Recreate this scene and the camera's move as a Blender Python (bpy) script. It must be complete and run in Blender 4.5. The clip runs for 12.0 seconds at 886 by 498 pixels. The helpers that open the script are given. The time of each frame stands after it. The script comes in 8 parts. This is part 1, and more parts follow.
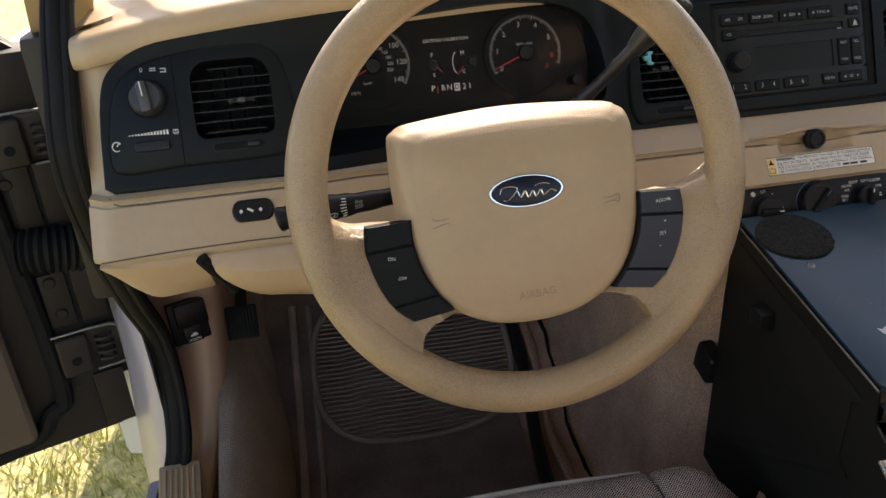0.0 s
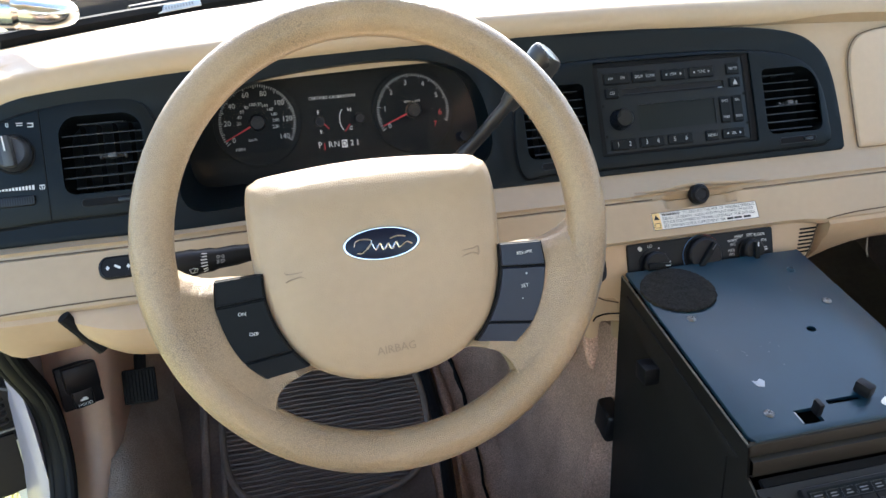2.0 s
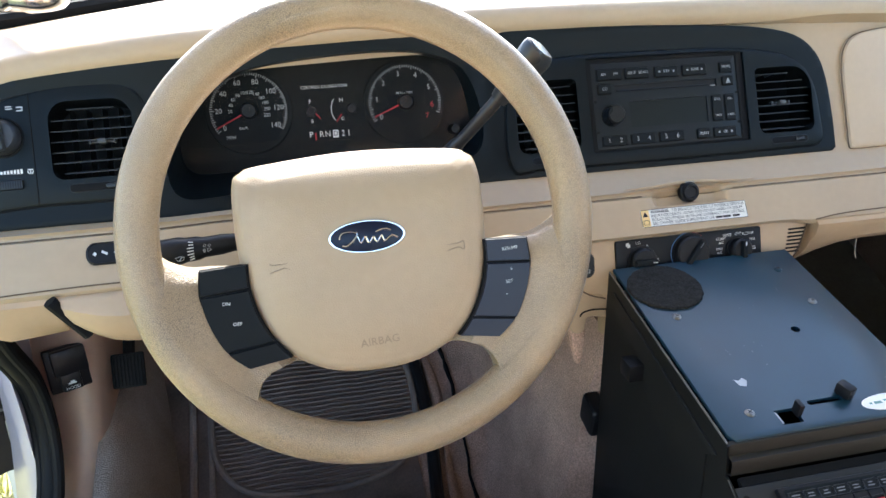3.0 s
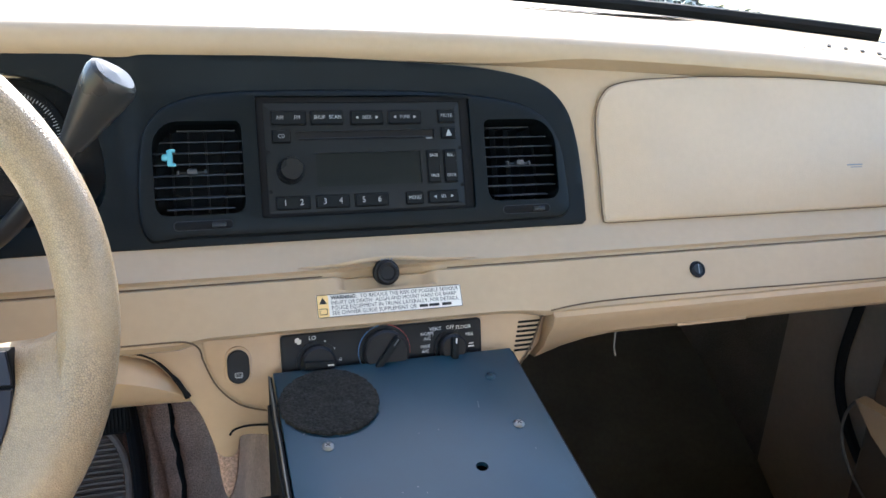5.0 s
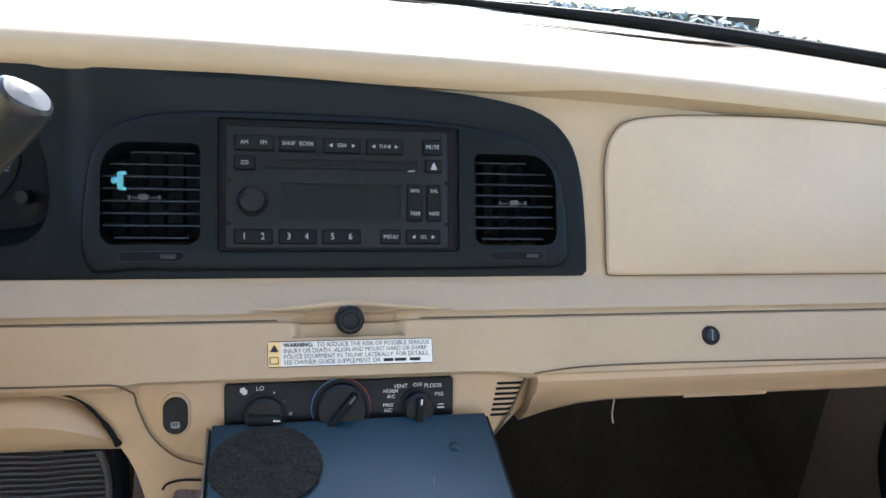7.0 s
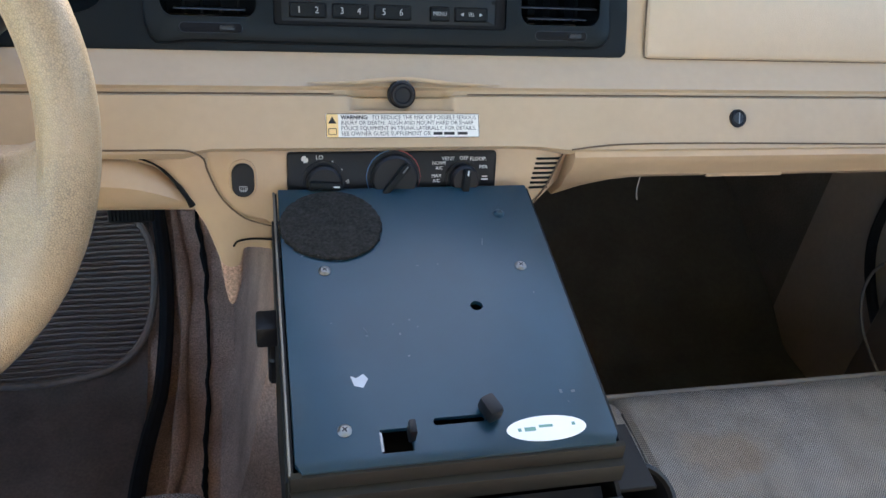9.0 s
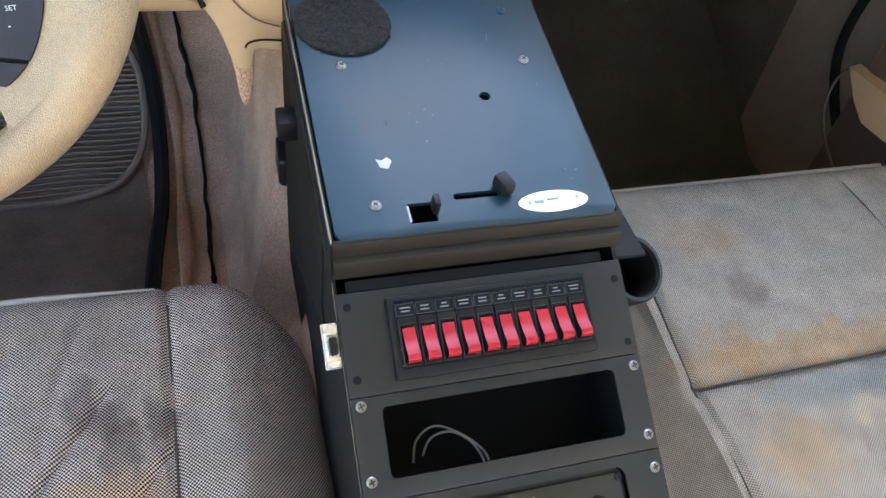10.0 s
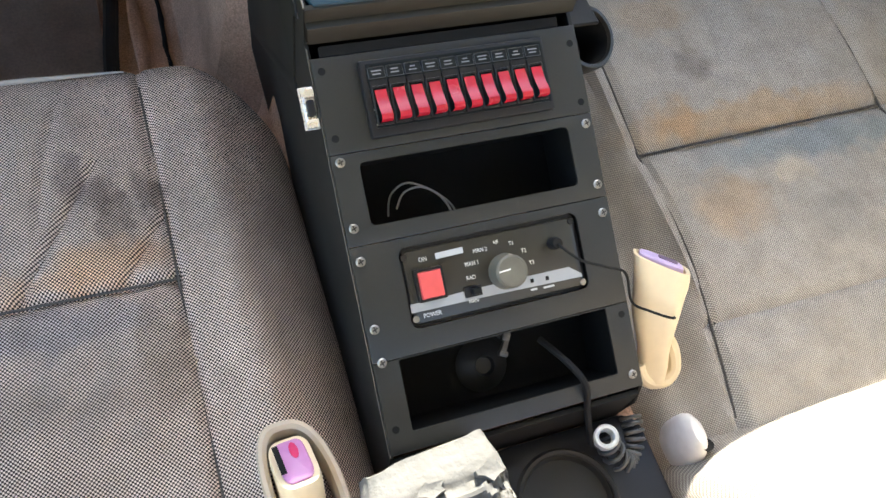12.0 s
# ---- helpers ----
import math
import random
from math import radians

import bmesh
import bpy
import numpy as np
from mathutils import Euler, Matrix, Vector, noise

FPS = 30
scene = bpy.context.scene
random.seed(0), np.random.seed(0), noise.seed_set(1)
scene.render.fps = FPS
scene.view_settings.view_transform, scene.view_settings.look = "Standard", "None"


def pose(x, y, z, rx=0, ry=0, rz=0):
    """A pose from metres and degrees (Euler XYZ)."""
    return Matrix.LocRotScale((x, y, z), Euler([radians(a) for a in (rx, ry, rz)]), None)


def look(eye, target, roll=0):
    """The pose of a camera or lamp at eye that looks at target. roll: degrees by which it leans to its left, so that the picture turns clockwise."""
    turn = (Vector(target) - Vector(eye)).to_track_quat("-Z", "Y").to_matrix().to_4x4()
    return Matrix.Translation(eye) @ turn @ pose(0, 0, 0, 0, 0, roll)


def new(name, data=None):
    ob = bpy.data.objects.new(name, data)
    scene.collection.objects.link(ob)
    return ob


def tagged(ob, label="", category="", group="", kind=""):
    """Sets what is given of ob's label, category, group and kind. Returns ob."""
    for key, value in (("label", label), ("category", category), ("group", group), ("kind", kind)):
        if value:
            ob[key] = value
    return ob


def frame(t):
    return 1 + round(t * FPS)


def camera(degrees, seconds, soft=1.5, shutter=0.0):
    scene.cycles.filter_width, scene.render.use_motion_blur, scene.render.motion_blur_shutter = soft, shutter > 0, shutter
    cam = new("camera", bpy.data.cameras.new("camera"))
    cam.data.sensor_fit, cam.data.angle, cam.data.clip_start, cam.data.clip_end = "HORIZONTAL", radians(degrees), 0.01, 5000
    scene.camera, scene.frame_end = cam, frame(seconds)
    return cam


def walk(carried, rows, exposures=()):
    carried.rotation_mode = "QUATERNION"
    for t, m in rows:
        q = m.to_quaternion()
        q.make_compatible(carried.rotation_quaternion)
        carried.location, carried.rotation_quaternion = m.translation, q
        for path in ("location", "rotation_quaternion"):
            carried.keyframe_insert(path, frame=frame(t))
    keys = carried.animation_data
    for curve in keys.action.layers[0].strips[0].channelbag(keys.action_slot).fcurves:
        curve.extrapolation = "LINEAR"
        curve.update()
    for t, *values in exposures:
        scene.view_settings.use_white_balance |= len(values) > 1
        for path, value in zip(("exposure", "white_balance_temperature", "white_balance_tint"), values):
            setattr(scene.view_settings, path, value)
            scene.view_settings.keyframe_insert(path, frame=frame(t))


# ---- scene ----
cam = camera(58.8, 12.0)

PATH = [
    (0, (-0.166, 0.0, 0.904), (0.112, 1.758, -0.009), -3.4),
    (0.5, (-0.118, 0.004, 0.888), (0.176, 1.794, 0.046), -3.0),
    (1, (-0.082, 0.002, 0.881), (0.251, 1.829, 0.14), -3.6),
    (1.5, (-0.078, -0.009, 0.883), (0.292, 1.809, 0.137), -3.7),
    (2, (-0.077, -0.012, 0.887), (0.304, 1.794, 0.118), -2.6),
    (2.5, (-0.077, -0.014, 0.891), (0.3, 1.785, 0.103), -1.3),
    (2.7, (-0.077, -0.014, 0.897), (0.3, 1.783, 0.104), -1.2),
    (4.3, (0.118, 0.043, 0.846), (0.647, 1.798, 0.046), 0.3),
    (4.5, (0.153, 0.069, 0.854), (0.709, 1.824, 0.071), 1.6),
    (5, (0.238, 0.13, 0.851), (0.826, 1.911, 0.156), 2.8),
    (5.5, (0.295, 0.173, 0.855), (0.872, 1.958, 0.163), 3.6),
    (6, (0.331, 0.195, 0.857), (0.832, 1.992, 0.136), 4.7),
    (6.5, (0.334, 0.199, 0.866), (0.78, 2.013, 0.153), 4.7),
    (6.7, (0.334, 0.196, 0.865), (0.771, 2.018, 0.166), 4.6),
    (8.3, (0.307, 0.191, 0.87), (0.752, 1.971, 0.074), 5.9),
    (8.5, (0.302, 0.181, 0.873), (0.729, 1.899, -0.059), 6.1),
    (9, (0.275, 0.158, 0.864), (0.726, 1.733, -0.284), 7.1),
    (9.5, (0.244, 0.138, 0.859), (0.73, 1.599, -0.418), 8.2),
    (10, (0.219, 0.104, 0.862), (0.739, 1.389, -0.579), 9.7),
    (10.5, (0.198, 0.076, 0.87), (0.738, 1.181, -0.708), 12.2),
    (11, (0.193, 0.058, 0.875), (0.752, 1.037, -0.777), 14.6),
    (11.5, (0.188, 0.043, 0.87), (0.757, 0.968, -0.809), 15.7),
    (12, (0.183, 0.044, 0.873), (0.756, 0.935, -0.823), 16.6),
]
walk(cam, [(t, look(eye, target, roll)) for t, eye, target, roll in PATH], exposures=[(0, 1.1, 7900, 15), (0.5, 1.78, 6800, 12), (1.0, 1.87, 6500, 10), (2.5, 2.03, 6300, 9), (5.0, 2.13, 6130, 8), (8.5, 2.09, 6180, 8), (9.5, 2.45, 6250, 6), (10.5, 3.03, 6850, 5), (12.0, 2.75, 6950, 6)])

# ---- world, sun, exposure ----
SUN_DIR = Vector((0.16, 1.0, 0.715)).normalized()
world = bpy.data.worlds.new("daylight")
scene.world = world
world.use_nodes = True
sky = world.node_tree.nodes.new("ShaderNodeTexSky")
sky.sky_type = "NISHITA"
sky.sun_disc = False
sky.sun_elevation = math.asin(SUN_DIR.z)
sky.sun_rotation = math.atan2(SUN_DIR.x, SUN_DIR.y)
sky.air_density, sky.dust_density, sky.ozone_density = 1.0, 1.2, 1.6
back = world.node_tree.nodes["Background"]
back.inputs["Strength"].default_value = 0.18
world.node_tree.links.new(sky.outputs["Color"], back.inputs["Color"])
sun = new("sun", bpy.data.lights.new("sun", "SUN"))
sun.data.energy, sun.data.angle, sun.data.color = 4.0, radians(0.5), (1.0, 0.94, 0.85)
sun.matrix_world = look(SUN_DIR * 20, (0, 0, 0))


# ---- mesh helpers ----
def part(name, bm, mat, parent=None, label="", smooth=32):
    """One mesh object from a bmesh, under a thing or a part, with its coordinates in the world."""
    bmesh.ops.recalc_face_normals(bm, faces=bm.faces[:])
    me = bpy.data.meshes.new(name)
    bm.to_mesh(me)
    bm.free()
    me.materials.append(mat)
    if smooth:
        me.polygons.foreach_set("use_smooth", [True] * len(me.polygons))
        me.set_sharp_from_angle(angle=radians(smooth))
    ob = new(name, me)
    if parent is not None:
        ob.parent = parent
        if parent.type == "EMPTY":
            ob.matrix_parent_inverse = Matrix.Translation(-parent.location)
    return tagged(ob, label)


def thing(name, at, label, category, group="", kind=""):
    ob = new(name)
    ob.location = at
    ob.empty_display_size = 0.02
    return tagged(ob, label, category, group, kind)


def solo(name, bm, mat, label, category, group="", kind="", smooth=32):
    return tagged(part(name, bm, mat, None, label, smooth), label, category, group, kind)


def merged(*bms):
    out = bmesh.new()
    for b in bms:
        me = bpy.data.meshes.new("tmp")
        b.to_mesh(me)
        b.free()
        out.from_mesh(me)
        bpy.data.meshes.remove(me)
    return out


def moved(bm, m):
    bmesh.ops.transform(bm, matrix=m, verts=bm.verts[:])
    return bm


def mapped(bm, f):
    for v in bm.verts:
        v.co = f(*v.co)
    return bm


def rbox(sx, sy, sz, bevel=0.0, seg=2, at=(0, 0, 0)):
    bm = bmesh.new()
    bmesh.ops.create_cube(bm, size=1)
    for v in bm.verts:
        v.co = Vector((v.co.x * sx, v.co.y * sy, v.co.z * sz))
    if bevel:
        bmesh.ops.bevel(bm, geom=bm.edges[:], offset=bevel, segments=seg, affect="EDGES", profile=0.6)
    for v in bm.verts:
        v.co += Vector(at)
    return bm


def span(x0, x1, y0, y1, z0, z1, bevel=0.0, seg=2):
    return rbox(x1 - x0, y1 - y0, z1 - z0, bevel, seg, ((x0 + x1) / 2, (y0 + y1) / 2, (z0 + z1) / 2))


def loft(sections, ring=False, caps=True, wrap=False):
    """Quads between sections that all have the same number of points. ring: sections are closed; wrap: last joins first."""
    bm = bmesh.new()
    rows = [[bm.verts.new(p) for p in s] for s in sections]
    n = len(rows[0])
    pairs = list(zip(rows, rows[1:])) + ([(rows[-1], rows[0])] if wrap else [])
    for a, b in pairs:
        for i in range(n if ring else n - 1):
            j = (i + 1) % n
            bm.faces.new((a[i], a[j], b[j], b[i]))
    if ring and caps and not wrap:
        bm.faces.new(rows[0])
        bm.faces.new(rows[-1][::-1])
    return bm


def tube(points, radius, n=10, closed=False, flat=1.0):
    pts = [Vector(p) for p in points]
    count = len(pts)
    rad = radius if isinstance(radius, (list, tuple)) else [radius] * count
    out, up = [], None
    for i, p in enumerate(pts):
        a = pts[(i - 1) % count] if closed or i else p
        b = pts[(i + 1) % count] if closed or i < count - 1 else p
        d = (b - a).normalized()
        if up is None:
            up = d.orthogonal().normalized()
        up = (up - d * up.dot(d)).normalized()
        side = d.cross(up)
        out.append([p + (up * math.cos(t) * flat + side * math.sin(t)) * rad[i] for t in (2 * math.pi * k / n for k in range(n))])
    return loft(out, ring=True, wrap=closed)


def lathe(profile, n=32, m=None):
    """Turned about z; profile of (radius, height)."""
    bm = loft([[(r * math.cos(t), r * math.sin(t), h) for r, h in profile] for t in (2 * math.pi * k / n for k in range(n))], wrap=True)
    bmesh.ops.remove_doubles(bm, verts=bm.verts[:], dist=1e-6)
    return moved(bm, m) if m else bm


def rrect(cx, cy, w, h, r, n=5):
    pts = []
    for sx, sy, a0 in ((1, 1, 0), (-1, 1, 90), (-1, -1, 180), (1, -1, 270)):
        for k in range(n + 1):
            a = radians(a0 + 90 * k / n)
            pts.append((cx + sx * (w / 2 - r) + r * math.cos(a), cy + sy * (h / 2 - r) + r * math.sin(a)))
    return pts


def smooth_loop(pts, per=6):
    """A closed smooth curve through points."""
    n, out = len(pts), []
    for i in range(n):
        p = [Vector(pts[(i + k) % n]) for k in (-1, 0, 1, 2)]
        for k in range(per):
            t = k / per
            out.append(tuple(0.5 * (2 * p[1] + (p[2] - p[0]) * t + (2 * p[0] - 5 * p[1] + 4 * p[2] - p[3]) * t * t + (3 * p[1] - p[0] - 3 * p[2] + p[3]) * t ** 3)))
    return out


def smooth_line(pts, per=6):
    out = []
    for i in range(len(pts) - 1):
        p = [Vector(pts[min(max(i + k, 0), len(pts) - 1)]) for k in (-1, 0, 1, 2)]
        for k in range(per):
            t = k / per
            out.append(0.5 * (2 * p[1] + (p[2] - p[0]) * t + (2 * p[0] - 5 * p[1] + 4 * p[2] - p[3]) * t * t + (3 * p[1] - p[0] - 3 * p[2] + p[3]) * t ** 3))
    return out + [Vector(pts[-1])]


def plate(outline, holes, f, top, bottom, edge=0.0, grid=0.0):
    """A flat piece with holes, between two depths, laid on a surface by f(a, b, depth). edge: rounding of the outer rim."""
    bm = bmesh.new()
    loops = []
    inner = outline
    if edge:
        c = sum((Vector((*p, 0)) for p in outline), Vector()) / len(outline)
        n = len(outline)
        inner = []
        area = sum(outline[i][0] * outline[(i + 1) % n][1] - outline[(i + 1) % n][0] * outline[i][1] for i in range(n))
        for i, p in enumerate(outline):
            t = Vector(outline[(i + 1) % n]) - Vector(outline[i - 1])
            if t.length < 1e-9:
                inner.append(p)
                continue
            t.normalize()
            s = 1 if area > 0 else -1
            inner.append((p[0] - s * t.y * edge, p[1] + s * t.x * edge))
    for loop in (inner, *holes):
        vs = [bm.verts.new((*p, top)) for p in loop]
        loops.append(vs)
        for i in range(len(vs)):
            bm.edges.new((vs[i - 1], vs[i]))
    bmesh.ops.triangle_fill(bm, use_beauty=True, use_dissolve=False, edges=bm.edges[:])
    for k, vs in enumerate(loops):
        prev = vs
        rings = [outline] if k == 0 else [holes[k - 1]]
        if k == 0 and edge:
            mid = [bm.verts.new((0.7 * o[0] + 0.3 * q[0], 0.7 * o[1] + 0.3 * q[1], top - 0.35 * edge)) for o, q in zip(outline, inner)]
            low = [bm.verts.new((*p, top - edge)) for p in outline]
            seq = [mid, low, [bm.verts.new((*p, bottom)) for p in outline]]
        else:
            seq = [[bm.verts.new((*p, bottom)) for p in rings[0]]]
        for nxt in seq:
            for i in range(len(vs)):
                bm.faces.new((prev[i - 1], prev[i], nxt[i], nxt[i - 1]))
            prev = nxt
    if grid:
        for axis in (0, 1):
            lo, hi = min(p[axis] for p in outline), max(p[axis] for p in outline)
            for k in range(1, int((hi - lo) / grid) + 1):
                at = Vector((0, 0, 0))
                at[axis] = lo + k * grid
                bmesh.ops.bisect_plane(bm, geom=bm.verts[:] + bm.edges[:] + bm.faces[:], dist=1e-6, plane_co=at, plane_no=(1 - axis, axis, 0))
    return mapped(bm, f)


def pillow(outline, layers, f):
    """A cushion-like solid: the outline shrunk towards its middle, layer by layer (scale, depth)."""
    n = len(outline)
    cx, cy = sum(p[0] for p in outline) / n, sum(p[1] for p in outline) / n
    bm = loft([[(cx + (p[0] - cx) * s, cy + (p[1] - cy) * s, d) for p in outline] for s, d in layers], ring=True)
    return mapped(bm, f)


def words(items, f, depth=0.0005):
    """Lettering laid on a surface: items of (text, a, b, height[, turn degrees])."""
    bms = []
    for text, a, b, size, *turn in items:
        cu = bpy.data.curves.new("t", "FONT")
        cu.body, cu.size, cu.align_x, cu.align_y, cu.resolution_u = text, size * 1.38, "CENTER", "CENTER", 2
        ob = new("t", cu)
        me = bpy.data.meshes.new_from_object(ob.evaluated_get(bpy.context.evaluated_depsgraph_get()))
        bm = bmesh.new()
        bm.from_mesh(me)
        bpy.data.objects.remove(ob)
        bpy.data.curves.remove(cu)
        bpy.data.meshes.remove(me)
        r = Matrix.Rotation(radians(turn[0] if turn else 0), 4, "Z")
        for v in bm.verts:
            p = r @ v.co
            v.co = f(a + p.x, b + p.y, depth)
        bms.append(bm)
    return merged(*bms)


def bars(items, f, depth=0.0005):
    """Small flat marks: (a, b, width, height[, turn])."""
    bms = []
    for a, b, w, h, *turn in items:
        r = Matrix.Rotation(radians(turn[0] if turn else 0), 4, "Z")
        bm = bmesh.new()
        vs = [bm.verts.new(f(*((Vector((a, b, depth)) + r @ Vector(q))))) for q in ((-w / 2, -h / 2, 0), (w / 2, -h / 2, 0), (w / 2, h / 2, 0), (-w / 2, h / 2, 0))]
        bm.faces.new(vs)
        bms.append(bm)
    return merged(*bms)


def axes(origin, normal, right=(1, 0, 0)):
    """A pose whose z is the normal and whose x leans to right."""
    n = Vector(normal).normalized()
    u = Vector(right)
    u = (u - n * u.dot(n)).normalized()
    v = n.cross(u)
    m = Matrix((u, v, n)).transposed().to_4x4()
    m.translation = Vector(origin)
    return m


# ---- materials ----
def material(name):
    m = bpy.data.materials.new(name)
    m.use_nodes = True
    return m, m.node_tree.nodes, m.node_tree.links, m.node_tree.nodes["Principled BSDF"]


def surface(name, color, rough, metal=0.0, crevice=0.0, vary=0.12, vscale=9.0, fine=0.06, fscale=120.0, bump=0.0, bscale=400.0, dist=0.001, cells=False, spec=0.5, wear=0.1, coat=0.0):
    """A painted, moulded or woven surface: base colour with stains at two scales, relief and worn gloss."""
    m, nodes, links, b = material(name)
    tc = nodes.new("ShaderNodeTexCoord")
    big, small = nodes.new("ShaderNodeTexNoise"), nodes.new("ShaderNodeTexNoise")
    for node, s, d in ((big, vscale, 5.0), (small, fscale, 3.0)):
        node.inputs["Scale"].default_value, node.inputs["Detail"].default_value = s, d
        links.new(tc.outputs["Object"], node.inputs["Vector"])
    ramp = nodes.new("ShaderNodeMix")
    ramp.data_type = "RGBA"
    ramp.inputs["A"].default_value = (*[c * (1 - vary) for c in color], 1)
    ramp.inputs["B"].default_value = (*[min(1, c * (1 + vary)) for c in color], 1)
    links.new(big.outputs["Fac"], ramp.inputs["Factor"])
    mul = nodes.new("ShaderNodeMix")
    mul.data_type, mul.blend_type = "RGBA", "MULTIPLY"
    mul.inputs["Factor"].default_value = 1.0
    grey = nodes.new("ShaderNodeMapRange")
    grey.inputs["To Min"].default_value, grey.inputs["To Max"].default_value = 1 - fine, 1 + fine
    links.new(small.outputs["Fac"], grey.inputs["Value"])
    links.new(ramp.outputs["Result"], mul.inputs["A"])
    links.new(grey.outputs["Result"], mul.inputs["B"])
    links.new(mul.outputs["Result"], b.inputs["Base Color"])
    rr = nodes.new("ShaderNodeMapRange")
    rr.inputs["To Min"].default_value, rr.inputs["To Max"].default_value = max(0.03, rough - wear), min(1, rough + wear)
    links.new(big.outputs["Fac"], rr.inputs["Value"])
    links.new(rr.outputs["Result"], b.inputs["Roughness"])
    b.inputs["Metallic"].default_value = metal
    b.inputs["Specular IOR Level"].default_value = spec
    b.inputs["Coat Weight"].default_value = coat
    b.inputs["Coat Roughness"].default_value = 0.30
    if bump:
        bp = nodes.new("ShaderNodeBump")
        bp.inputs["Strength"].default_value, bp.inputs["Distance"].default_value = bump, dist
        if cells:
            t = nodes.new("ShaderNodeTexVoronoi")
            t.inputs["Scale"].default_value = bscale
            if crevice:
                t.feature = "DISTANCE_TO_EDGE"
            links.new(tc.outputs["Object"], t.inputs["Vector"])
            links.new(t.outputs["Distance"], bp.inputs["Height"])
            if crevice:
                # Darkens the colour along the cell borders by the crevice amount.
                crease_tone = nodes.new("ShaderNodeMapRange")
                crease_tone.inputs["From Min"].default_value, crease_tone.inputs["From Max"].default_value = 0.02, 0.16
                crease_tone.inputs["To Min"].default_value, crease_tone.inputs["To Max"].default_value = 1 - crevice, 1.0
                links.new(t.outputs["Distance"], crease_tone.inputs["Value"])
                crease_mix = nodes.new("ShaderNodeMix")
                crease_mix.data_type, crease_mix.blend_type = "RGBA", "MULTIPLY"
                rubbed, keep = nodes.new("ShaderNodeTexNoise"), nodes.new("ShaderNodeMapRange")
                rubbed.inputs["Scale"].default_value = 11.0
                links.new(tc.outputs["Object"], rubbed.inputs["Vector"])
                keep.inputs["From Min"].default_value, keep.inputs["From Max"].default_value = 0.38, 0.62
                keep.inputs["To Min"].default_value = 0.35
                links.new(rubbed.outputs["Fac"], keep.inputs["Value"])
                links.new(keep.outputs["Result"], crease_mix.inputs["Factor"])
                links.new(mul.outputs["Result"], crease_mix.inputs["A"])
                links.new(crease_tone.outputs["Result"], crease_mix.inputs["B"])
                links.new(crease_mix.outputs["Result"], b.inputs["Base Color"])
        else:
            t = nodes.new("ShaderNodeTexNoise")
            t.inputs["Scale"].default_value, t.inputs["Detail"].default_value = bscale, 4.0
            links.new(tc.outputs["Object"], t.inputs["Vector"])
            links.new(t.outputs["Fac"], bp.inputs["Height"])
        links.new(bp.outputs["Normal"], b.inputs["Normal"])
    return m


def plain(name, color, rough=0.5, metal=0.0, spec=0.5):
    m, nodes, links, b = material(name)
    b.inputs["Base Color"].default_value = (*color, 1)
    b.inputs["Roughness"].default_value, b.inputs["Metallic"].default_value = rough, metal
    b.inputs["Specular IOR Level"].default_value = spec
    return m


def glass(name, low=0.03, high=0.45):
    """Thin clear glass: light goes straight through, and the pane mirrors more at a glancing view."""
    m, nodes, links, b = material(name)
    clear, shine, mix, edge, rise, add = (nodes.new(k) for k in ("ShaderNodeBsdfTransparent", "ShaderNodeBsdfGlossy", "ShaderNodeMixShader", "ShaderNodeLayerWeight", "ShaderNodeMath", "ShaderNodeMath"))
    rise.operation, rise.inputs[1].default_value = "POWER", 4.0
    add.operation, add.inputs[1].default_value, add.inputs[2].default_value = "MULTIPLY_ADD", high, low
    shine.inputs["Roughness"].default_value = 0.02
    links.new(edge.outputs["Facing"], rise.inputs[0])
    links.new(rise.outputs[0], add.inputs[0])
    links.new(add.outputs[0], mix.inputs["Fac"])
    links.new(clear.outputs["BSDF"], mix.inputs[1])
    links.new(shine.outputs["BSDF"], mix.inputs[2])
    links.new(mix.outputs["Shader"], nodes["Material Output"].inputs["Surface"])
    nodes.remove(b)
    return m


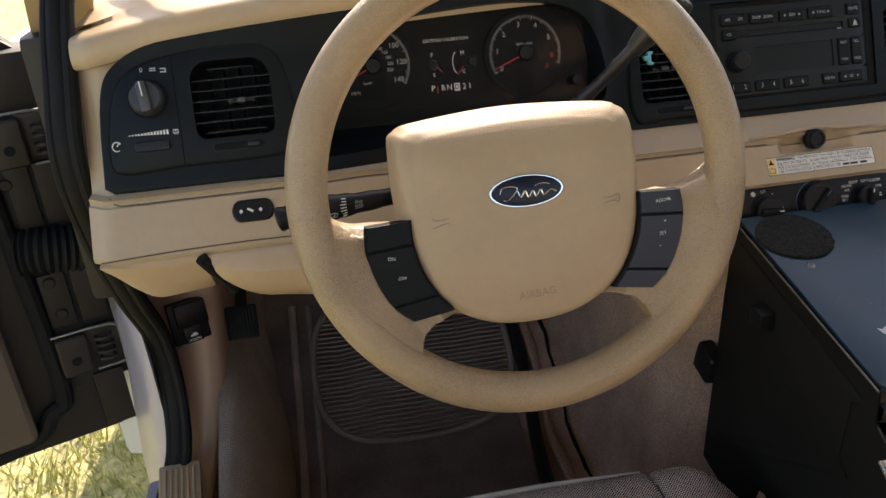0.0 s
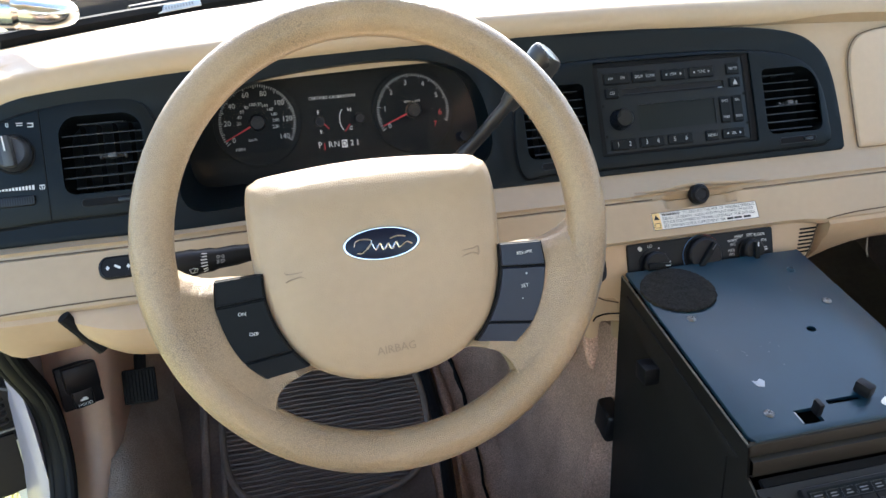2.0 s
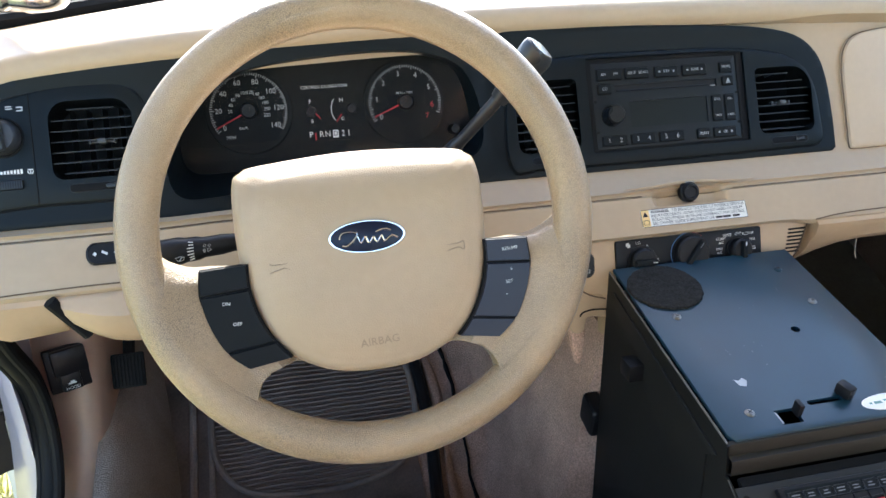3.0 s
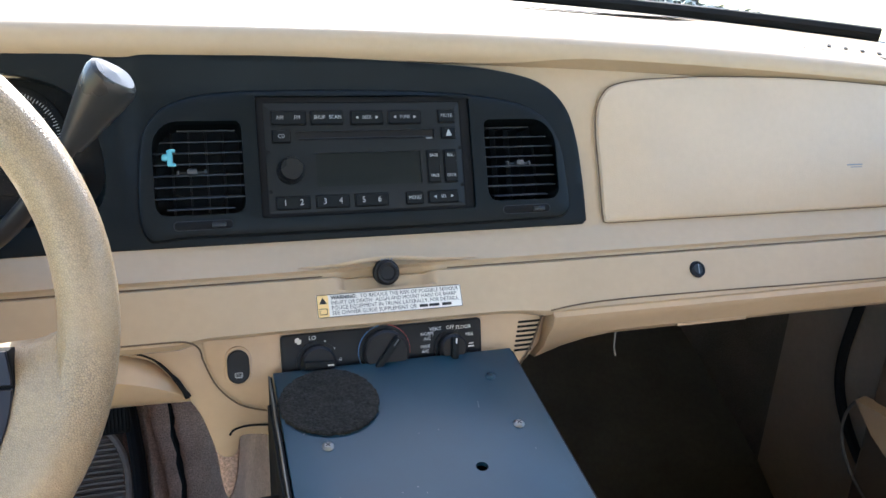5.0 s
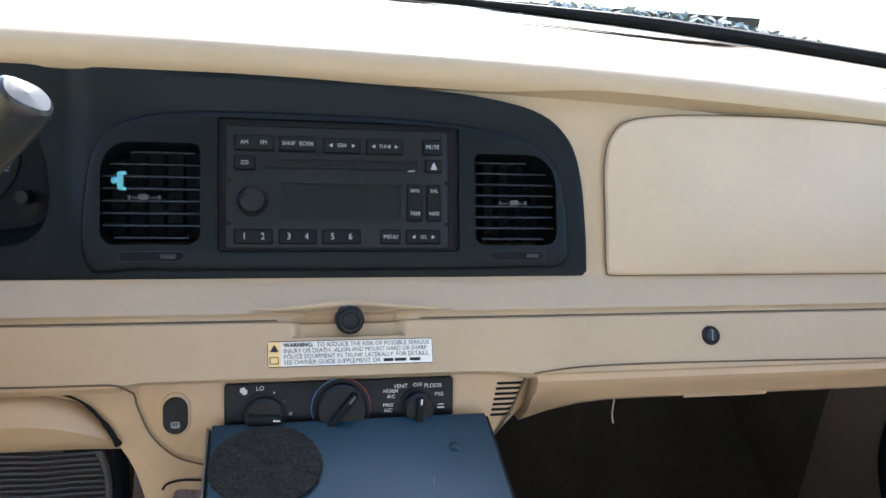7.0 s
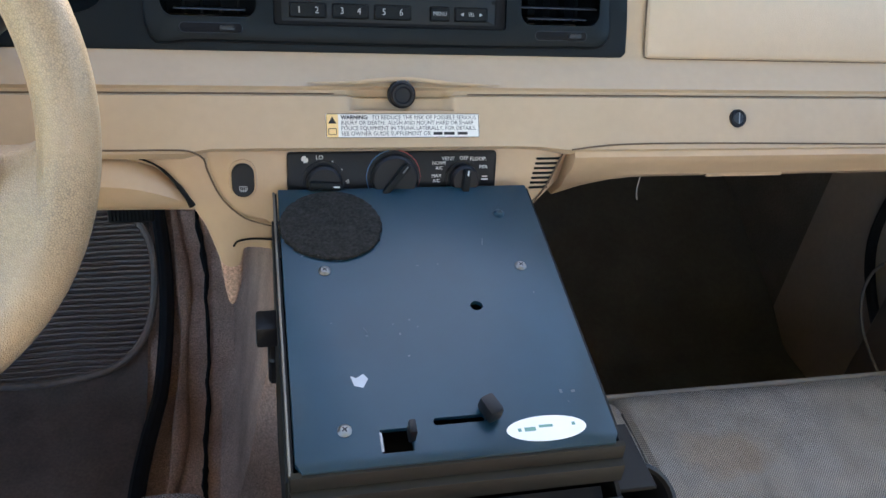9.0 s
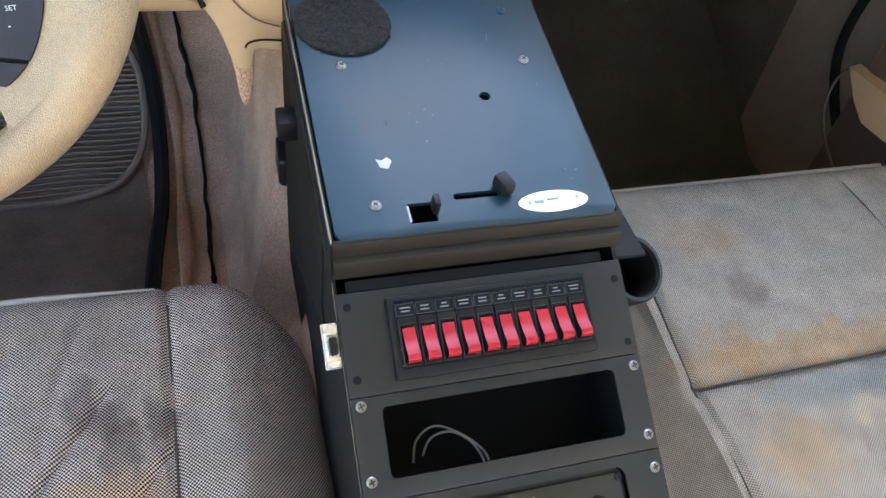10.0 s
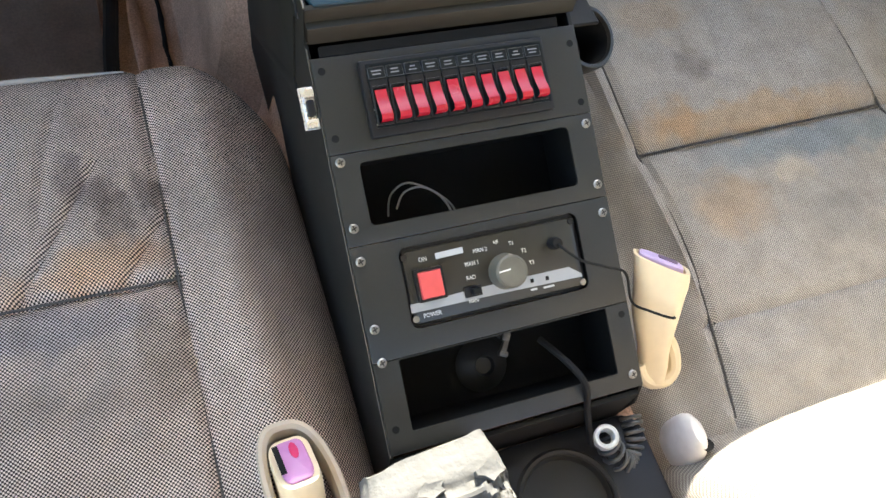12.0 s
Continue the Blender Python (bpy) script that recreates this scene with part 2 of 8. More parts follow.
def woven(name, dark, light, pitch, stain, spots=()):
    """Seat cloth: a fine diagonal two-tone weave with soft stains and tinted spots."""
    m, nodes, links, b = material(name)
    tc = nodes.new("ShaderNodeTexCoord")
    sep = nodes.new("ShaderNodeSeparateXYZ")
    laid = nodes.new("ShaderNodeAttribute")
    laid.attribute_name = "weave"
    links.new(laid.outputs["Vector"], sep.inputs["Vector"])

    def op(kind, a, c=None, value=None):
        n = nodes.new("ShaderNodeMath")
        n.operation = kind
        for k, v in enumerate((a, c)):
            if v is None:
                continue
            if isinstance(v, (int, float)):
                n.inputs[k].default_value = v
            else:
                links.new(v, n.inputs[k])
        return n.outputs[0]

    sway = nodes.new("ShaderNodeTexNoise")
    sway.inputs["Scale"].default_value, sway.inputs["Detail"].default_value = 26.0, 3.0
    links.new(tc.outputs["Object"], sway.inputs["Vector"])
    slip = op("MULTIPLY", sway.outputs["Fac"], 0.0008)
    p = op("ADD", sep.outputs["X"], slip)
    q = op("ADD", sep.outputs["Y"], slip)
    k = 2 * math.pi / pitch
    grid = op("MULTIPLY", op("SINE", op("MULTIPLY", p, k)), op("SINE", op("MULTIPLY", q, k)))
    fac = nodes.new("ShaderNodeMapRange")
    fac.inputs["From Min"].default_value, fac.inputs["From Max"].default_value = -0.12, 0.32
    links.new(grid, fac.inputs["Value"])
    two = nodes.new("ShaderNodeMix")
    two.data_type = "RGBA"
    two.inputs["A"].default_value, two.inputs["B"].default_value = (*dark, 1), (*light, 1)
    links.new(fac.outputs["Result"], two.inputs["Factor"])
    noise_a, noise_b = nodes.new("ShaderNodeTexNoise"), nodes.new("ShaderNodeTexNoise")
    for n, s in ((noise_a, 7.0), (noise_b, 38.0)):
        n.inputs["Scale"].default_value, n.inputs["Detail"].default_value = s, 4.0
        links.new(tc.outputs["Object"], n.inputs["Vector"])
    mask = nodes.new("ShaderNodeMapRange")
    mask.inputs["From Min"].default_value, mask.inputs["From Max"].default_value = 0.42, 0.68
    mask.inputs["To Max"].default_value = 0.34
    links.new(noise_a.outputs["Fac"], mask.inputs["Value"])
    dirty = nodes.new("ShaderNodeMix")
    dirty.data_type = "RGBA"
    dirty.inputs["B"].default_value = (*stain, 1)
    links.new(mask.outputs["Result"], dirty.inputs["Factor"])
    links.new(two.outputs["Result"], dirty.inputs["A"])
    shade = nodes.new("ShaderNodeMix")
    shade.data_type, shade.blend_type = "RGBA", "MULTIPLY"
    shade.inputs["Factor"].default_value = 1.0
    lum = nodes.new("ShaderNodeMapRange")
    lum.inputs["To Min"].default_value, lum.inputs["To Max"].default_value = 0.72, 1.28
    links.new(noise_b.outputs["Fac"], lum.inputs["Value"])
    links.new(dirty.outputs["Result"], shade.inputs["A"])
    links.new(lum.outputs["Result"], shade.inputs["B"])
    last = shade.outputs["Result"]
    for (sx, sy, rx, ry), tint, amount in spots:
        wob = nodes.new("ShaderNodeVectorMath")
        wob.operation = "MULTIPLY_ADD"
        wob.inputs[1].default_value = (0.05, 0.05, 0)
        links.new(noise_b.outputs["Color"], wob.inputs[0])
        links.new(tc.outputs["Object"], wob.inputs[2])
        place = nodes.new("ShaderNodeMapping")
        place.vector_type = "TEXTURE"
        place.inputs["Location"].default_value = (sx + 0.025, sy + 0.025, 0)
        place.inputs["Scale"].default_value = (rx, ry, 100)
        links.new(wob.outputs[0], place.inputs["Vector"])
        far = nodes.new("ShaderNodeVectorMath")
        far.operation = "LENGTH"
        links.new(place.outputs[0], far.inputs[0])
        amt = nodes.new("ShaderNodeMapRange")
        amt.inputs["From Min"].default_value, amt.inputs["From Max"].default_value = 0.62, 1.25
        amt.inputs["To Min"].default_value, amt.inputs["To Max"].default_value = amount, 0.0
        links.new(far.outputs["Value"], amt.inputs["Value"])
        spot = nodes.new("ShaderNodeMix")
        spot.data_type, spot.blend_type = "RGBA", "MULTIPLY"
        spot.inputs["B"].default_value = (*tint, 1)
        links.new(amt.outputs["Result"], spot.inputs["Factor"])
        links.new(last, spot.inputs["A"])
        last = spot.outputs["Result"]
    links.new(last, b.inputs["Base Color"])
    b.inputs["Roughness"].default_value = 0.95
    b.inputs["Specular IOR Level"].default_value = 0.1
    bp = nodes.new("ShaderNodeBump")
    bp.inputs["Strength"].default_value, bp.inputs["Distance"].default_value = 0.5, 0.0008
    links.new(grid, bp.inputs["Height"])
    links.new(bp.outputs["Normal"], b.inputs["Normal"])
    return m


TAN = surface("tan_vinyl", (0.455, 0.340, 0.218), 0.44, vary=0.07, fine=0.05, bump=0.25, bscale=1500, dist=0.0004, cells=True)
TAN_LID = surface("tan_grained_lid", (0.52, 0.405, 0.285), 0.42, vary=0.09, vscale=14, fine=0.05, bump=0.3, bscale=900, dist=0.0005, cells=True)
# Redder than the vinyl, with warm bounce light partly in the colour.
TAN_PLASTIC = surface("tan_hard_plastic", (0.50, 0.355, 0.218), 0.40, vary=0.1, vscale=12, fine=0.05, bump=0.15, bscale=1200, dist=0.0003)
WHEEL = surface("worn_wheel_vinyl", (0.415, 0.292, 0.168), 0.36, crevice=0.52, vary=0.22, vscale=16, fine=0.14, fscale=300, bump=1.0, bscale=680, dist=0.0008, cells=True, wear=0.12, coat=0.6)
HUB = surface("hub_vinyl", (0.44, 0.332, 0.217), 0.42, vary=0.07, vscale=14, fine=0.05, bump=0.35, bscale=900, dist=0.0005, cells=True)
BEZEL = surface("charcoal_bezel_plastic", (0.0042, 0.0076, 0.0098), 0.44, vary=0.15, fine=0.08, bump=0.18, bscale=1300, dist=0.0003, cells=True, spec=0.17)
PANEL = surface("dark_panel_plastic", (0.0044, 0.0078, 0.0098), 0.40, vary=0.15, fine=0.08, bump=0.12, bscale=1300, dist=0.0003, cells=True, spec=0.17)
BLACK = surface("black_plastic", (0.009, 0.009, 0.0105), 0.42, spec=0.25, vary=0.2, fine=0.1, bump=0.1, bscale=900, dist=0.0003)
DEEP = plain("dark_cavity", (0.007, 0.007, 0.0075), 0.8, spec=0.2)
SLAT = surface("vent_slat_plastic", (0.017, 0.020, 0.023), 0.36, spec=0.4, vary=0.2, fine=0.08)
# Black coat; the sky's blue reflection is put into the base colour.
CONSOLE = surface("powder_coat_sky_tint", (0.0065, 0.0310, 0.0500), 0.30, vary=0.50, vscale=11, fine=0.05, fscale=420, bump=0.0, wear=0.06, spec=0.5, coat=0.0)
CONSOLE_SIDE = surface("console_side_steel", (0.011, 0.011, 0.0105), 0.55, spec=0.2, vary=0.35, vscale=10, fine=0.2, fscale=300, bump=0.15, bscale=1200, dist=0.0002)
FACEPLATE = surface("faceplate_steel", (0.0150, 0.0160, 0.0155), 0.45, spec=0.38, vary=0.3, vscale=20, fine=0.15, fscale=500, bump=0.2, bscale=1500, dist=0.0002)
EDGE = surface("worn_bright_edge", (0.22, 0.195, 0.16), 0.45, metal=0.7, vary=0.35, vscale=60)
CHROME = surface("chrome", (0.75, 0.74, 0.72), 0.16, metal=1.0, vary=0.08, fine=0.05, wear=0.06)
STEEL = surface("zinc_screw_steel", (0.27, 0.265, 0.25), 0.38, metal=1.0, vary=0.2, vscale=200, fine=0.1)
RED = surface("red_translucent_plastic", (0.37, 0.010, 0.026), 0.24, spec=0.5, vary=0.08, vscale=60, fine=0.05)
WHITE_INK = plain("white_marking", (0.72, 0.72, 0.70), 0.6)
GREY_INK = plain("grey_marking", (0.22, 0.23, 0.245), 0.6)
SOFT_INK = plain("soft_white_marking", (0.42, 0.43, 0.43), 0.6)
DIM_INK = plain("dim_grey_marking", (0.10, 0.105, 0.115), 0.6)
RED_INK = plain("red_marking", (0.42, 0.018, 0.028), 0.6)
TAN_INK = surface("embossed_tan", (0.33, 0.25, 0.17), 0.5, vary=0.05)
BLACK_INK = plain("black_marking", (0.015, 0.015, 0.015), 0.6)
LABEL_WHITE = surface("label_paper", (0.84, 0.82, 0.77), 0.35, vary=0.06, vscale=40, fine=0.03)
LABEL_YELLOW = surface("label_yellow", (0.84, 0.60, 0.27), 0.4, vary=0.06, vscale=40, fine=0.03)
# The last and widest spot darkens the strongly lit rear of the cushion.
CLOTH = woven("seat_cloth", (0.024, 0.020, 0.020), (0.74, 0.61, 0.54), 0.0033, (0.13, 0.115, 0.105), [((0.086, 0.512, 0.014, 0.030), (0.34, 0.31, 0.35), 0.55), ((0.106, 0.496, 0.014, 0.020), (0.36, 0.33, 0.36), 0.5), ((0.112, 0.470, 0.016, 0.032), (0.34, 0.31, 0.32), 0.55), ((0.146, 0.487, 0.012, 0.030), (0.40, 0.37, 0.38), 0.65), ((0.105, 0.424, 0.045, 0.022), (1.1, 0.84, 0.58), 0.6), ((0.0, 0.412, 0.09, 0.012), (1.1, 0.85, 0.6), 0.4), ((0.03, 0.372, 0.12, 0.020), (0.66, 0.70, 0.80), 0.7), ((0.135, 0.335, 0.020, 0.05), (0.55, 0.50, 0.46), 0.6), ((0.05, 0.27, 0.13, 0.06), (0.74, 0.70, 0.66), 0.6)])
# Tinted spots; by the creases one is darker and one brighter.
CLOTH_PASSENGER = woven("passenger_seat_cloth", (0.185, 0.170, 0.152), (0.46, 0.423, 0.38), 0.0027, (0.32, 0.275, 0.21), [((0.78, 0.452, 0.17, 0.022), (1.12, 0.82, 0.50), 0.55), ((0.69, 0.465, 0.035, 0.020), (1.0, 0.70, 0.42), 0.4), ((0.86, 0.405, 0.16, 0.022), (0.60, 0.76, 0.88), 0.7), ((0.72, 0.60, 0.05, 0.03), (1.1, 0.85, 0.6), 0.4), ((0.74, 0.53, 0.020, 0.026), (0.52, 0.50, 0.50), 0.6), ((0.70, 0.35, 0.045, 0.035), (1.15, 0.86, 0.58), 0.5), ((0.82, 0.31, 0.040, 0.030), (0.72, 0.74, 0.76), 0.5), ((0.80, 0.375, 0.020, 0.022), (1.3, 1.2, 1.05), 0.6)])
PIPING = surface("lightened_seat_piping", (0.34, 0.31, 0.28), 0.85, vary=0.15, vscale=40)
CARPET = surface("brown_carpet", (0.50, 0.33, 0.25), 0.98, vary=0.62, vscale=10, fine=0.75, fscale=420, bump=1.0, bscale=520, dist=0.003, spec=0.15)
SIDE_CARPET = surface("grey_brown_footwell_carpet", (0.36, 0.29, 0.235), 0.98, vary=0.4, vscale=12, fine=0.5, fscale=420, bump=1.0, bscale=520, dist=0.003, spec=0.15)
MAT = surface("dirty_rubber_mat", (0.265, 0.20, 0.165), 0.80, vary=0.75, vscale=11, fine=0.3, fscale=260, bump=0.5, bscale=260, dist=0.001, spec=0.12)
RUBBER = surface("black_rubber", (0.009, 0.009, 0.009), 0.65, vary=0.25, vscale=30, fine=0.1, spec=0.18)
FELT = surface("black_hook_and_loop_felt", (0.034, 0.032, 0.030), 1.0, vary=0.6, vscale=150, fine=0.85, fscale=420, bump=1.0, bscale=500, dist=0.003, spec=0.1)
DISPLAY = plain("dark_display", (0.007, 0.0105, 0.0110), 0.35, spec=0.22)
RADIO = surface("radio_face_plastic", (0.0095, 0.0125, 0.0145), 0.42, spec=0.24, vary=0.12, fine=0.06, bump=0.06, bscale=1500, dist=0.0002)
BUTTON = surface("button_plastic", (0.0075, 0.0092, 0.0105), 0.46, spec=0.15, vary=0.1, fine=0.05)
PAINT = surface("white_car_paint", (0.74, 0.74, 0.73), 0.6, metal=0.0, vary=0.06, fine=0.06, fscale=900, spec=0.3)
# Pale car paint in shade; the sky's lavender is put into its colour.
PAINT_JAMB = surface("sky_tinted_jamb_paint", (0.40, 0.38, 0.47), 0.35, metal=0.0, vary=0.06, fine=0.05, coat=0.6)
# Shade on the open door and hinge pillar is put into this brown.
DOOR_METAL = surface("shade_dark_door_paint", (0.022, 0.016, 0.0125), 0.55, metal=0.1, vary=0.3, vscale=14, fine=0.15)
BELT_TAN = surface("belt_sleeve_plastic", (0.68, 0.56, 0.37), 0.45, vary=0.08, vscale=30, fine=0.05)
BUCKLE_PALE = surface("bleached_buckle_button", (0.52, 0.40, 0.62), 0.4, vary=0.15, vscale=50)
BUCKLE = surface("faded_buckle_button", (0.40, 0.17, 0.36), 0.4, vary=0.15, vscale=50)
FOAM = surface("peeling_white_armrest", (0.100, 0.100, 0.097), 0.75, vary=0.3, vscale=26, fine=0.2, fscale=140, bump=0.6, bscale=160, dist=0.002)
WINDOW_GLASS = glass("window_glass")
GRASS = surface("dry_grass", (0.50, 0.46, 0.24), 0.9, vary=0.75, vscale=14, fine=0.9, fscale=55, bump=0.6, bscale=90, dist=0.006, spec=0.2)
HEADLINER = surface("grey_headliner", (0.66, 0.63, 0.58), 0.95, vary=0.05)


# ---- surfaces of the dashboard, on which things are laid ----
def ramp01(t):
    t = min(max(t, 0.0), 1.0)
    return t * t * (3 - 2 * t)


def off(x):
    """The driver's end of the dashboard stands nearer than its middle."""
    return -0.045 * ramp01((0.12 - x) / 0.32)


def crown(x):
    return -0.30 * min(x + 0.05, 0) ** 2 - 0.052 * max(x - 0.25, 0) ** 2


def FACE(x, z, d):
    return Vector((x, 0.555 + 0.425 * z + off(x) - 0.92 * d, z + 0.391 * d))


def VISOR(x, z, d):
    """The bezel: its upper part leans out under the roll, and it dips beside the instrument hood."""
    p = FACE(x, z, d)
    p.y += -0.0095 * ramp01((z - 0.724) / 0.040) + 0.0060 * math.exp(-((x - 0.176) / 0.012) ** 2) * ramp01((z - 0.615) / 0.02)
    return p


def BAND(x, z, d):
    return Vector((x, 0.746 + 0.72 * (z - 0.54) + off(x) - 0.811 * d, z + 0.584 * d))


def STACK(x, z, d):
    return Vector((x, 0.755 + 0.3 * (z - 0.53) - 0.958 * d, z + 0.287 * d))


def GAUGE(x, z, d):
    return Vector((x, 0.886 + 0.3 * (z - 0.683) - 0.958 * d, z + 0.287 * d))


def TOP(x, y, d):
    return Vector((x, y - 0.187 * d, 0.491 + 0.19 * (y - 0.644) + 0.982 * d))


def SLOPE(x, y, d):
    return Vector((x, y - 0.498 * d, 0.419 + 0.575 * (y - 0.453) + 0.867 * d))


FACE_N, STACK_N, BAND_N, SLOPE_N, TOP_N = (0, -0.92, 0.391), (0, -0.958, 0.287), (0, -0.811, 0.584), (0, -0.498, 0.867), (0, -0.187, 0.982)

# ---- the ground outside ----
ground = bmesh.new()
bmesh.ops.create_grid(ground, x_segments=60, y_segments=60, size=300)
for v in ground.verts:
    v.co.z = -0.33 + 0.02 * noise.noise(v.co * 0.7)
solo("ground", ground, GRASS, "sunlit dry lawn with short yellow-green grass", "ground", kind="structure")

blades = bmesh.new()
rng = random.Random(4)
for i in range(26000):
    x, y = rng.uniform(-2.2, -0.52), rng.uniform(0.55, 2.6)
    if noise.noise(Vector((x * 9, y * 9, 2.0))) < rng.uniform(-0.7, 0.3):
        continue
    h, a, w = rng.uniform(0.02, 0.06), rng.uniform(0, 6.28), rng.uniform(0.0015, 0.0045)
    lean = Vector((rng.uniform(-0.03, 0.03), rng.uniform(-0.03, 0.03), h))
    p = Vector((x, y, -0.335))
    s = Vector((math.cos(a), math.sin(a), 0)) * w
    blades.faces.new([blades.verts.new(q) for q in (p - s, p + s, p + lean * 1.0)])
BLADE = surface("grass_blade", (0.50, 0.50, 0.20), 0.8, vary=0.7, vscale=16, fine=0.4, fscale=60, spec=0.2)
solo("grass", blades, BLADE, "short yellow-green grass blades on the lawn", "grass", kind="stuff", smooth=0)

# ---- the car's shell: floor, tunnel, firewall, pillars, roof ----
CAR_X0, CAR_X1 = -0.44, 1.22


def floor_height(x, y):
    toe = 0.70 * max(0.0, y - 1.0) if y < 1.5 else 0.35 + 2.0 * (y - 1.5)
    hump = (0.21 + 0.23 * ramp01((y - 0.46) / 0.30)) * ramp01((x - 0.215 - 0.055 * ramp01((y - 0.60) / 0.06) * ramp01((0.775 - y) / 0.035)) / 0.10) * ramp01((0.62 - x) / 0.10)
    fold = 0.006 * noise.noise(Vector((x * 14, y * 5, 0.3)))
    rear = 0.12 * ramp01((0.05 - y) / 0.2)
    side = 0.12 * ramp01((-0.36 - x) / 0.05)
    return max(toe, hump * (1 - 0.1 * y)) + 0.25 * min(toe, hump) + fold + rear + side


xs = [CAR_X0 + (CAR_X1 - CAR_X0) * i / 84 for i in range(85)]
ys = [-1.9 + 3.5 * j / 110 for j in range(111)]
solo("floor", loft([[(x, y, floor_height(x, y)) for x in xs] for y in ys]), CARPET, "worn brown carpet over the car floor and tunnel", "carpet", kind="structure")
solo("wall_firewall", span(CAR_X0, CAR_X1, 1.55, 1.60, 0.0, 0.80), BLACK, "dark firewall behind the dashboard", "firewall", kind="structure")
solo("ground_pan", span(CAR_X0, CAR_X1, -1.9, 1.6, -0.14, -0.09), BLACK, "dark underside of the car floor", "underbody", kind="structure")
# Roof, left wall and rear wall stay out of view and bound the light.
roof = merged(span(-0.40, 1.18, -0.98, 0.55, 1.215, 1.25, 0.01), span(-0.42, 1.20, 0.50, 0.60, 1.19, 1.24, 0.01))
solo("ceiling", roof, HEADLINER, "pale grey cloth headliner under the roof", "headliner", kind="structure")
# right side: door panel and sill, window opening above, pillars
def C_PILLAR(x0, x1):
    return loft([[(x, y, z) for y, z in ((-1.75, 0.70), (-1.25, 0.70), (-0.88, 1.22), (-1.02, 1.22))] for x in (x0, x1)], ring=True)


solo("wall_right", merged(span(1.20, 1.26, -1.9, 1.6, -0.1, 0.70), span(1.14, 1.24, -0.55, -0.42, 0.70, 1.22), C_PILLAR(1.14, 1.24)), TAN_PLASTIC, "tan inner side of the car body", "side wall", kind="structure")
solo("wall_left", merged(span(-0.50, -0.44, -1.9, -0.42, -0.1, 0.70), span(-0.48, -0.40, -0.55, -0.42, 0.70, 1.22), C_PILLAR(-0.48, -0.38)), TAN_PLASTIC, "tan inner side behind the open door", "side wall", kind="structure")
solo("wall_rear", span(-0.44, 1.22, -1.95, -1.90, -0.1, 0.78), TAN_PLASTIC, "tan panel closing the cabin at the rear", "rear wall", kind="structure")


def base_y(x):
    return 1.36 - 0.29 * ((x - 0.40) / 0.78) ** 2


def base_z(x):
    return 0.803 - 0.032 * ((x - 0.40) / 0.78) ** 2


def head_y(x):
    return 0.60 - 0.10 * ((x - 0.40) / 0.70) ** 2


# windshield, bowed in plan
ws = []
for i in range(25):
    x = -0.38 + 1.56 * i / 24
    xt = 0.40 + (x - 0.40) * 0.88
    ws.append([Vector((x + (xt - x) * k / 8, base_y(x) + (head_y(xt) - base_y(x)) * k / 8, base_z(x) + (1.205 - base_z(x)) * k / 8 + 0.018 * math.sin(math.pi * k / 8))) for k in range(9)])
pane = loft(ws)
bmesh.ops.solidify(pane, geom=pane.faces[:], thickness=0.005)
windshield = solo("window_windshield", pane, WINDOW_GLASS, "clear raked windshield glass above the dashboard", "windshield", kind="structure")
windshield.visible_shadow = False
gasket = tube([(x, base_y(x) - 0.004, base_z(x) + 0.004) for x in [-0.39 + 1.58 * i / 40 for i in range(41)]], [0.006 + 0.006 * ramp01((0.05 - (-0.39 + 1.58 * i / 40)) / 0.3) + 0.006 * ramp01((1.58 * i / 40 - 0.99) / 0.3) for i in range(41)], 8, flat=0.8)
part("windshield_gasket", gasket, RUBBER, windshield, "black rubber seal along the glass")
for sx, x0, xt in ((-1, -0.440, -0.255), (1, 1.255, 1.065)):
    pil = loft([[(x0 + (xt - x0) * k + sx * a, base_y(x0) + 0.02 + (0.50 - base_y(x0)) * k + b, 0.72 + 0.50 * k + c) for a, b, c in ((-0.035, -0.05, 0), (0.035, -0.05, 0), (0.045, 0.03, 0.01), (-0.02, 0.03, 0.01))] for k in [i / 6 for i in range(7)]], ring=True)
    solo("trim_a_pillar", pil, TAN_PLASTIC, "tan plastic trim on the windshield pillar", "pillar trim", kind="structure")
vin = thing("id_plate", (-0.195, 1.176, 0.786), "pale metal identification plate at the windshield base", "plate")
vin_m = axes((-0.195, 1.172, 0.7925), (0, -0.80, 0.60), (1, 0.20, 0.05))
part("plate", moved(rbox(0.082, 0.011, 0.002, 0.0006, 1), vin_m), surface("pale_plate_metal", (0.55, 0.60, 0.60), 0.4, metal=0.3, vary=0.2, vscale=60), vin)
part("stamping", bars([(-0.034 + 0.0040 * k, 0.0, 0.0024, 0.0045) for k in range(17)], lambda a, b, d: vin_m @ Vector((a, b, 0.0013))), plain("stamped_grey", (0.34, 0.37, 0.37), 0.5), vin)
# cowl, wipers and hood beyond the glass
cowl = loft([[(x, base_y(x) + 0.015 + 0.14 * k, base_z(x) - 0.015 - 0.02 * k + 0.003 * math.sin(60 * x) + (0.012 * ramp01((x - 0.6) / 0.2) * (0.5 + noise.noise(Vector((x * 40, k * 9, 0)))) + 0.012 * ramp01((x - 0.75) / 0.1) if 0.1 < k < 0.9 else 0.0)) for x in [-0.42 + 1.64 * i / 160 for i in range(161)]] for k in (0, 0.15, 0.3, 0.45, 0.6, 0.75, 1.0)])
solo("trim_cowl", cowl, surface("dusty_cowl_plastic", (0.24, 0.29, 0.31), 0.5, vary=0.8, vscale=30, fine=0.4, fscale=200), "dusty grey cowl grille below the windshield", "cowl", kind="structure")
